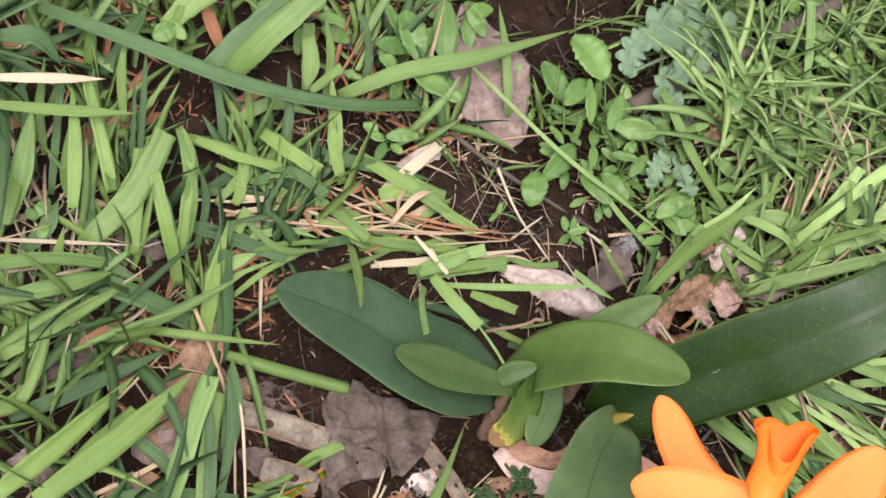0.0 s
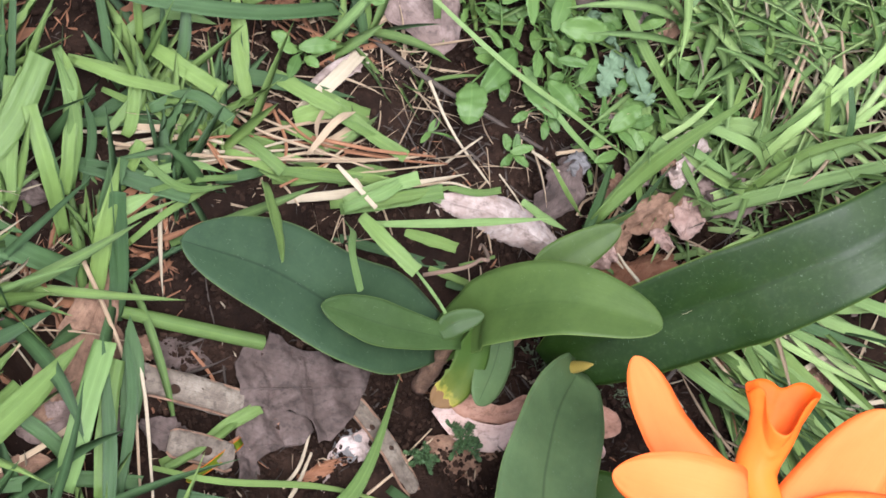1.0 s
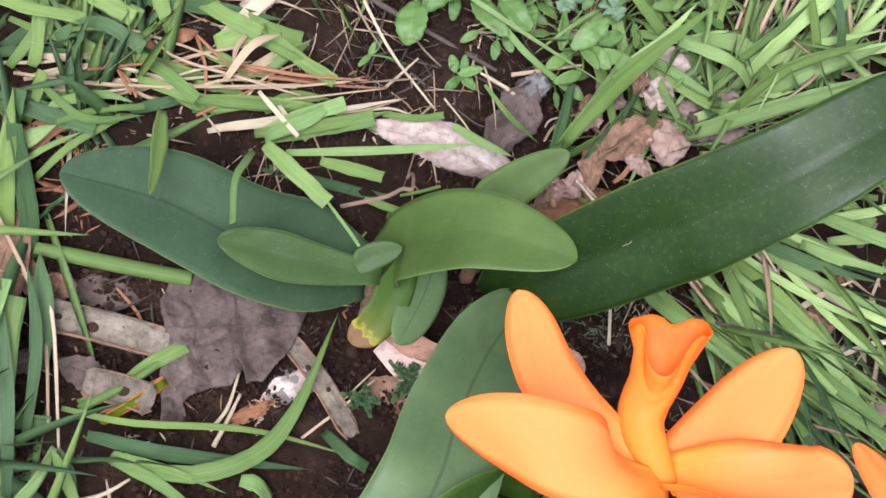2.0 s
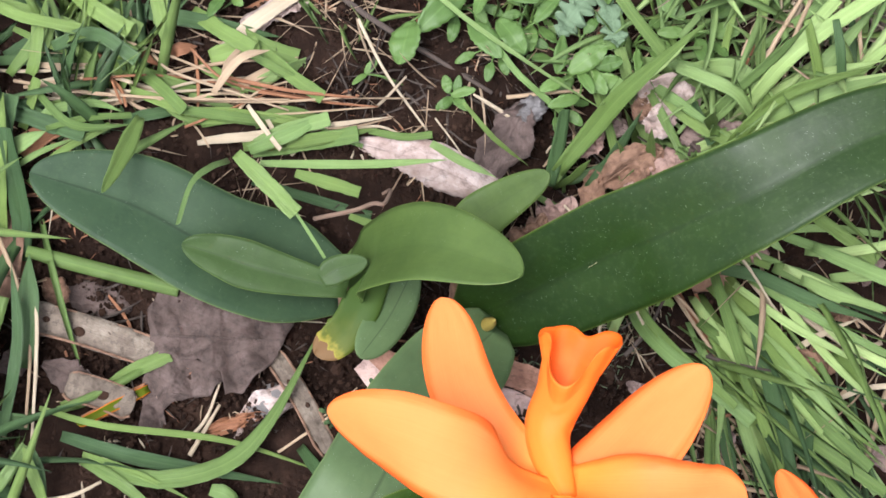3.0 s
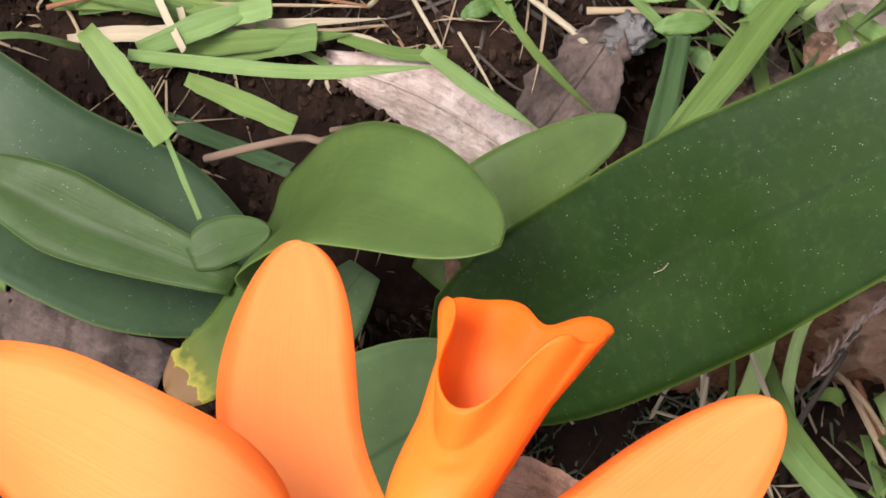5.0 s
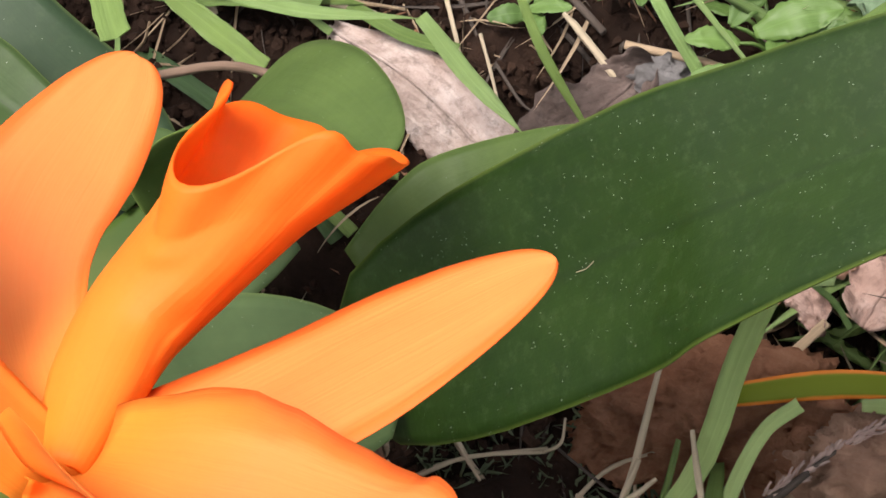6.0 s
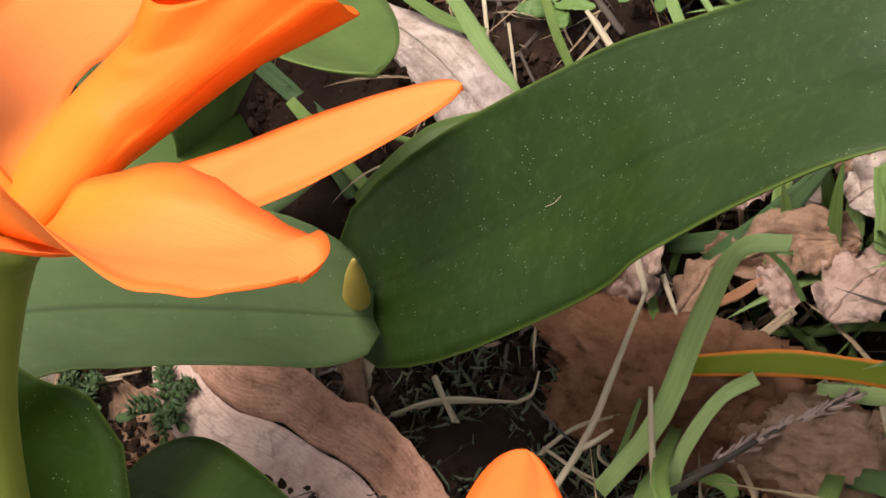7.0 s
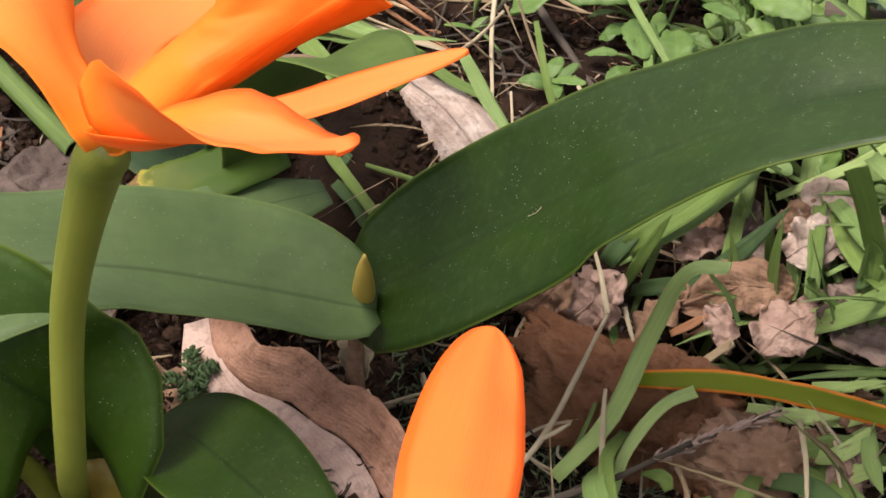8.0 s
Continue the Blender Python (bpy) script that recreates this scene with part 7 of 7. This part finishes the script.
dead_leaf([(5.5, 16.8, 1.2), (5.9, 17.4, 1.2), (6.2, 17.8, 1.2)], 1.2, (-0.1, -0.3, 1), dead_mauve, "crumpled pinkish-grey dry leaf in the grass", ragged=0.4, wave=0.3, seed=53)
dead_leaf([(6.9, 16.1, 1.4), (8.2, 17.9, 1.2), (10.2, 19.7, 0.4)], 1.5, (0.1, -0.3, 1), dead_brown, "brown dry leaf scrap on the soil", ragged=0.4, wave=0.3, seed=54)
dead_leaf([(14.7, 14.0, 1.8), (15.7, 14.5, 1.8), (16.7, 14.1, 1.9)], 1.2, (-0.3, -0.3, 1), dead_mauve, "crumpled pinkish-grey dry leaf in the grass", ragged=0.4, wave=0.3, seed=55)
dead_leaf([(-28.7, -2.6, -3.5), (-27.1, -1.9, -3.5), (-25.6, -1.3, -3.4)], 1.9, (0.0, -0.3, 1), dead_mauve, "crumpled pinkish-grey dry leaf in the grass", ragged=0.4, wave=0.3, seed=56)
dead_leaf([(-22.8, -1.2, -2.8), (-21.2, -1.0, -2.7), (-19.8, -0.1, -2.8)], 1.9, (0.3, -0.3, 1), dead_mauve, "crumpled pinkish-grey dry leaf in the grass", ragged=0.4, wave=0.3, seed=57)
dead_leaf([(-28.3, 1.6, -3.3), (-27.4, 2.4, -3.0), (-25.8, 2.6, -2.7)], 1.3, (-0.1, -0.3, 1), dead_grey, "grey-brown dry leaf scrap under grass", ragged=0.4, wave=0.3, seed=58)
dead_leaf([(-24.0, -3.4, -3.2), (-22.7, -2.9, -2.9), (-21.4, -2.5, -2.8)], 1.3, (0.1, -0.3, 1), dead_brown, "brown dry leaf scrap on the soil", ragged=0.4, wave=0.3, seed=59)
dead_leaf([(-17.8, 1.9, -3.1), (-17.4, 2.3, -3.1), (-17.1, 2.8, -2.9)], 1.4, (-0.3, -0.3, 1), dead_brown, "brown dry leaf scrap on the soil", ragged=0.4, wave=0.3, seed=60)
dead_leaf([(-17.1, 2.3, -3.1), (-15.8, 2.1, -3.4), (-14.2, 1.7, -3.4)], 1.4, (0.0, -0.3, 1), dead_grey, "grey-brown dry leaf scrap under grass", ragged=0.4, wave=0.3, seed=61)
dead_leaf([(-19.4, -1.2, -2.9), (-18.6, -0.9, -2.8), (-17.9, -0.7, -2.9)], 1.1, (0.3, -0.3, 1), dead_grey, "grey-brown dry leaf scrap under grass", ragged=0.4, wave=0.3, seed=62)
dead_leaf([(-17.6, -0.9, -3.0), (-16.4, -1.4, -3.0), (-15.3, -1.8, -3.0)], 1.3, (-0.1, -0.3, 1), dead_grey, "grey-brown dry leaf scrap under grass", ragged=0.4, wave=0.3, seed=63)
dead_leaf([(-9.6, -3.8, -3.6), (-8.9, -3.3, -3.6), (-8.2, -3.2, -3.6)], 0.9, (0.1, -0.3, 1), dead_white, "bleached dry leaf scrap on the soil", ragged=0.4, wave=0.3, seed=64)
dead_leaf([(-8.0, -5.8, -3.9), (-6.5, -5.9, -3.7), (-5.1, -5.6, -3.5)], 1.3, (-0.3, -0.3, 1), dead_brown, "brown dry leaf scrap on the soil", ragged=0.4, wave=0.3, seed=65)
dead_leaf([(6.2, 9.7, -0.3), (5.4, 10.0, -0.0), (4.9, 10.7, 0.4)], 1.1, (0.0, -0.3, 1), dead_mauve, "crumpled pinkish-grey dry leaf in the grass", ragged=0.4, wave=0.3, seed=66)
dead_leaf([(0.3, 8.3, 0.4), (1.1, 9.1, 0.5), (1.6, 10.4, 0.8)], 1.1, (0.3, -0.3, 1), dead_grey, "grey-brown dry leaf scrap under grass", ragged=0.4, wave=0.3, seed=67)
dead_leaf([(4.1, 8.8, -0.6), (4.5, 9.4, -0.2), (4.5, 10.0, 0.1)], 0.9, (-0.1, -0.3, 1), dead_brown, "brown dry leaf scrap on the soil", ragged=0.4, wave=0.3, seed=68)
dead_leaf([(8.7, 4.6, -2.1), (9.0, 4.9, -1.9), (9.6, 5.0, -1.5)], 0.9, (0.1, -0.3, 1), dead_brown, "brown dry leaf scrap on the soil", ragged=0.4, wave=0.3, seed=69)
dead_leaf([(7.6, -1.1, -2.0), (7.1, -1.0, -2.1), (6.5, -0.6, -2.2)], 0.7, (-0.3, -0.3, 1), dead_mauve, "crumpled pinkish-grey dry leaf in the grass", ragged=0.4, wave=0.3, seed=70)
torn_leaf([(-13.5, 1.6), (-13.1, 2.2), (-12.2, 2.3), (-12.0, 2.8), (-10.3, 2.1), (-7.3, 1.3), (-7.7, 0.4), (-8.0, -0.2), (-8.5, -1.0), (-9.3, -1.9), (-10.0, -1.9), (-10.3, -1.0), (-11.3, -0.6), (-12.4, -0.4), (-13.2, -0.4)], dead_grey, "large crumpled grey-brown dead leaf with angular lobes", 6, 0.5)
torn_leaf([(-13.1, -0.3), (-11.8, -0.2), (-10.2, -0.9), (-10.1, -1.4), (-10.6, -1.9), (-11.9, -2.2), (-12.5, -2.5), (-12.4, -3.2), (-13.2, -3.7), (-13.5, -3.3), (-13.3, -2.4), (-13.4, -1.2)], dead_grey, "torn lobe of a crumpled grey-brown dead leaf", 7, 0.2)


# ---- grass patches, litter and crumbs ----
def many_blades(name, base, length, width, lean, bend, head, mat, label, drop=0.12):
    """Many grass blades in one mesh, each a thin closed body with a fold, drooping on to the soil."""
    n, k = len(base), 7
    s = np.linspace(0, 1, k)
    ang = lean[:, None] + bend[:, None] * s[None] ** 1.3
    step = length[:, None] / (k - 1)
    hx, hy = np.cos(head)[:, None], np.sin(head)[:, None]
    curl = nrng.normal(0, 0.25, n)[:, None] * s[None]
    dx, dy = np.cos(head[:, None] + curl), np.sin(head[:, None] + curl)
    x = base[:, :1] + np.cumsum(np.sin(ang) * dx * step, 1) - np.sin(ang[:, :1]) * dx[:, :1] * step
    y = base[:, 1:2] + np.cumsum(np.sin(ang) * dy * step, 1) - np.sin(ang[:, :1]) * dy[:, :1] * step
    z = ground_z(base[:, :1], base[:, 1:2]) - 0.3 + np.cumsum(np.cos(ang) * step, 1)
    z = np.maximum(z, ground_z(x, y) + drop * (0.3 + nrng.random(n)[:, None]) - 0.35 * (s[None] < 0.05))
    half = 0.5 * width[:, None] * (0.65 + 0.35 * np.minimum(1, s / 0.3)) * np.where(s < 0.45, 1, 1 - (np.maximum(s - 0.45, 0) / 0.55) ** 1.7 * 0.97)
    px, py = -dy, dx
    roll = nrng.normal(0, 0.6, n)[:, None] + nrng.normal(0, 0.6, n)[:, None] * s
    cr, sr = np.cos(roll), np.sin(roll)
    nx, ny, nz = -np.cos(ang) * dx, -np.cos(ang) * dy, np.sin(ang)
    sx, sy, sz = px * cr + nx * sr, py * cr + ny * sr, nz * sr
    ux, uy, uz = nx * cr - px * sr, ny * cr - py * sr, nz * cr
    vee = 0.28 * half
    pts = np.empty((n, k, 4, 3))
    for j, (a, b) in enumerate(((-1, 1), (0, -0.4), (1, 1), (0, -0.9))):
        pts[:, :, j, 0] = x + sx * half * a + ux * vee * b
        pts[:, :, j, 1] = y + sy * half * a + uy * vee * b
        pts[:, :, j, 2] = z + sz * half * a + uz * vee * b
    verts = pts.reshape(-1, 3) * C
    one = []
    for i in range(k - 1):
        for j in range(4):
            one.append((i * 4 + j, i * 4 + (j + 1) % 4, i * 4 + 4 + (j + 1) % 4, i * 4 + 4 + j))
    one = np.array(one)
    faces = (one[None] + (np.arange(n) * k * 4)[:, None, None]).reshape(-1, 4)
    data = bpy.data.meshes.new(name)
    data.from_pydata(verts.tolist(), [], faces.tolist())
    layer = data.uv_layers.new(name="along")
    vee_uv = np.array([0.0, 0.5, 1.0, 0.5])
    loop = faces.reshape(-1) % (k * 4)
    layer.data.foreach_set("uv", np.stack([s[loop // 4], vee_uv[loop % 4]], 1).reshape(-1).astype(np.float32))
    data.shade_smooth()
    data.materials.append(mat)
    return tagged(new(name, data), label, "grass", kind="stuff")


def patch(name, n, box, length, width, lean, bend, mat, label, keep=None, heading=None, spread=0.8):
    """Scatters blades over a stretch of the plan, in tufts."""
    x0, x1, y0, y1 = box
    tufts = nrng.uniform((x0, y0), (x1, y1), (max(6, n // 9), 2))
    base = tufts[nrng.integers(0, len(tufts), n)] + nrng.normal(0, 0.7, (n, 2))
    if keep is not None:
        base = base[[keep(x, y) for x, y in base]]
    m = len(base)
    head = nrng.uniform(0, 2 * np.pi, m) if heading is None else nrng.normal(heading, spread, m)
    many_blades(name, base, nrng.uniform(*length, m), nrng.uniform(*width, m), np.abs(nrng.normal(lean, 0.3, m)), nrng.normal(bend, 0.4, m), head, mat, label)


def clear(x, y):
    """Where the turf grows: not round the orchid, nor on the bare soil behind and before it."""
    for cx, cy, rx, ry in ((-2, 8, 11, 8.5), (-10, -1, 11, 8), (5.5, 7.5, 6.5, 6.5), (3, 2, 5, 4.5), (-3, -6, 9, 7), (1, 18, 6, 7), (9, 11, 4.5, 5), (9.5, 8, 3, 3.5)):
        if ((x - cx) / rx) ** 2 + ((y - cy) / ry) ** 2 < 1:
            return False
    return True


TURF = "dense tangle of fresh green grass"
UP = math.pi / 2
for mat, n1 in ((green, 420), (dark, 300), (light, 110)):
    patch("grass", n1, (-40, -6, 4, 36), (2.5, 6), (0.25, 0.6), 0.95, 0.5, mat, TURF, clear, UP)
for mat, n1 in ((green, 480), (dark, 70), (light, 900), (yellow_lit, 760)):
    patch("grass", n1, (5, 36, 10, 38), (3, 8), (0.15, 0.5), 0.8, 0.9, mat, TURF, clear)
for mat, n1 in ((green, 230), (dark, 120), (light, 100), (yellow_lit, 40)):
    patch("grass", n1, (7, 34, -16, 13), (6, 13), (0.12, 0.34), 1.15, 0.35, mat, TURF, clear, -1.0, 0.3)
for mat, n1 in ((green, 90), (dark, 190), (light, 30)):
    patch("grass", n1, (-38, -13, -16, 6), (4, 9), (0.3, 0.7), 1.0, 0.4, mat, TURF, clear)
patch("grass", 160, (-8, 8, 13, 36), (1.5, 4), (0.12, 0.3), 0.8, 0.5, green, "short green grass between herbs")
for mat, n1 in ((green, 1500), (dark, 900), (light, 700)):
    patch("grass", n1, (-75, 75, -70, 80), (6, 14), (0.4, 0.8), 0.6, 0.9, mat, TURF, lambda x, y: math.hypot(x, y) < 75 and not (-30 < x < 30 and -14 < y < 32))
patch("dry_grass", 560, (-36, 34, -10, 34), (2, 7), (0.08, 0.3), 1.3, 0.25, straw, "dry tan straws among the grass", clear)
patch("dry_grass", 240, (-16, 9, 5, 15), (1.2, 4), (0.04, 0.12), 1.45, 0.2, straw, "dry straws on bare soil")
patch("dry_grass", 60, (-18, 12, -6, 8), (1.0, 3.0), (0.04, 0.1), 1.5, 0.15, pale, "bleached dry fibres on bare soil")
patch("dry_grass", 260, (-18, 14, -6, 24), (1.0, 3.5), (0.05, 0.15), 1.5, 0.15, bark, "fine dark rootlets on bare soil")
patch("dry_grass", 260, (-34, -6, -4, 26), (1.5, 4), (0.12, 0.45), 1.35, 0.2, rust, "withered rust-brown grass leaves low in the turf", clear)
patch("dry_grass", 760, (8, 34, 12, 34), (2, 6), (0.08, 0.25), 1.3, 0.2, pale, "bleached dry grass low in the turf", clear)
patch("dry_grass", 200, (-34, -12, -10, 10), (2, 5), (0.08, 0.25), 1.4, 0.2, pale, "bleached dry grass low in the turf", clear)
for mat, n1 in ((straw, 350), (bark, 1100), (rust, 500), (pale, 110)):
    patch("plant_litter", n1, (-22, 16, -8, 24), (0.2, 0.9), (0.03, 0.12), 1.5, 0.1, mat, "small broken bits of dry stems on soil")
patch("moss", 550, (0.5, 7.5, 0.0, 4.5), (0.3, 0.9), (0.05, 0.09), 0.8, 0.3, moss_green, "low feathery grey-green moss on soil")
patch("grass", 130, (6, 16, 6, 14), (2, 5), (0.15, 0.35), 0.9, 0.5, light, "loose green grass beside the clod")


def crumbs(n, box, size):
    """Loose crumbs of soil, joined into one mesh."""
    bm = bmesh.new()
    bmesh.ops.create_icosphere(bm, subdivisions=1, radius=1)
    shape = np.array([v.co[:] for v in bm.verts])
    tris = np.array([[v.index for v in f.verts] for f in bm.faces])
    bm.free()
    x0, x1, y0, y1 = box
    at = nrng.uniform((x0, y0), (x1, y1), (n, 2))
    r = size[0] + (size[1] - size[0]) * nrng.random(n) ** 3
    p = shape[None] * (1 + nrng.normal(0, 0.26, (n, len(shape), 1))) * r[:, None, None] * nrng.uniform(0.6, 1.2, (n, 1, 3))
    p[:, :, 0] += at[:, :1]
    p[:, :, 1] += at[:, 1:]
    p[:, :, 2] += (ground_z(at[:, 0], at[:, 1]) + r * 0.2)[:, None]
    faces = (tris[None] + (np.arange(n) * len(shape))[:, None, None]).reshape(-1, 3)
    data = bpy.data.meshes.new("soil_crumbs")
    data.from_pydata((p.reshape(-1, 3) * C).tolist(), [], faces.tolist())
    data.materials.append(soil)
    tagged(new("soil_crumbs", data), "loose dark crumbs of soil", "soil", kind="stuff")


crumbs(34000, (-20, 14, -8, 18), (0.02, 0.17))
crumbs(7000, (-34, 30, -8, 32), (0.03, 0.25))
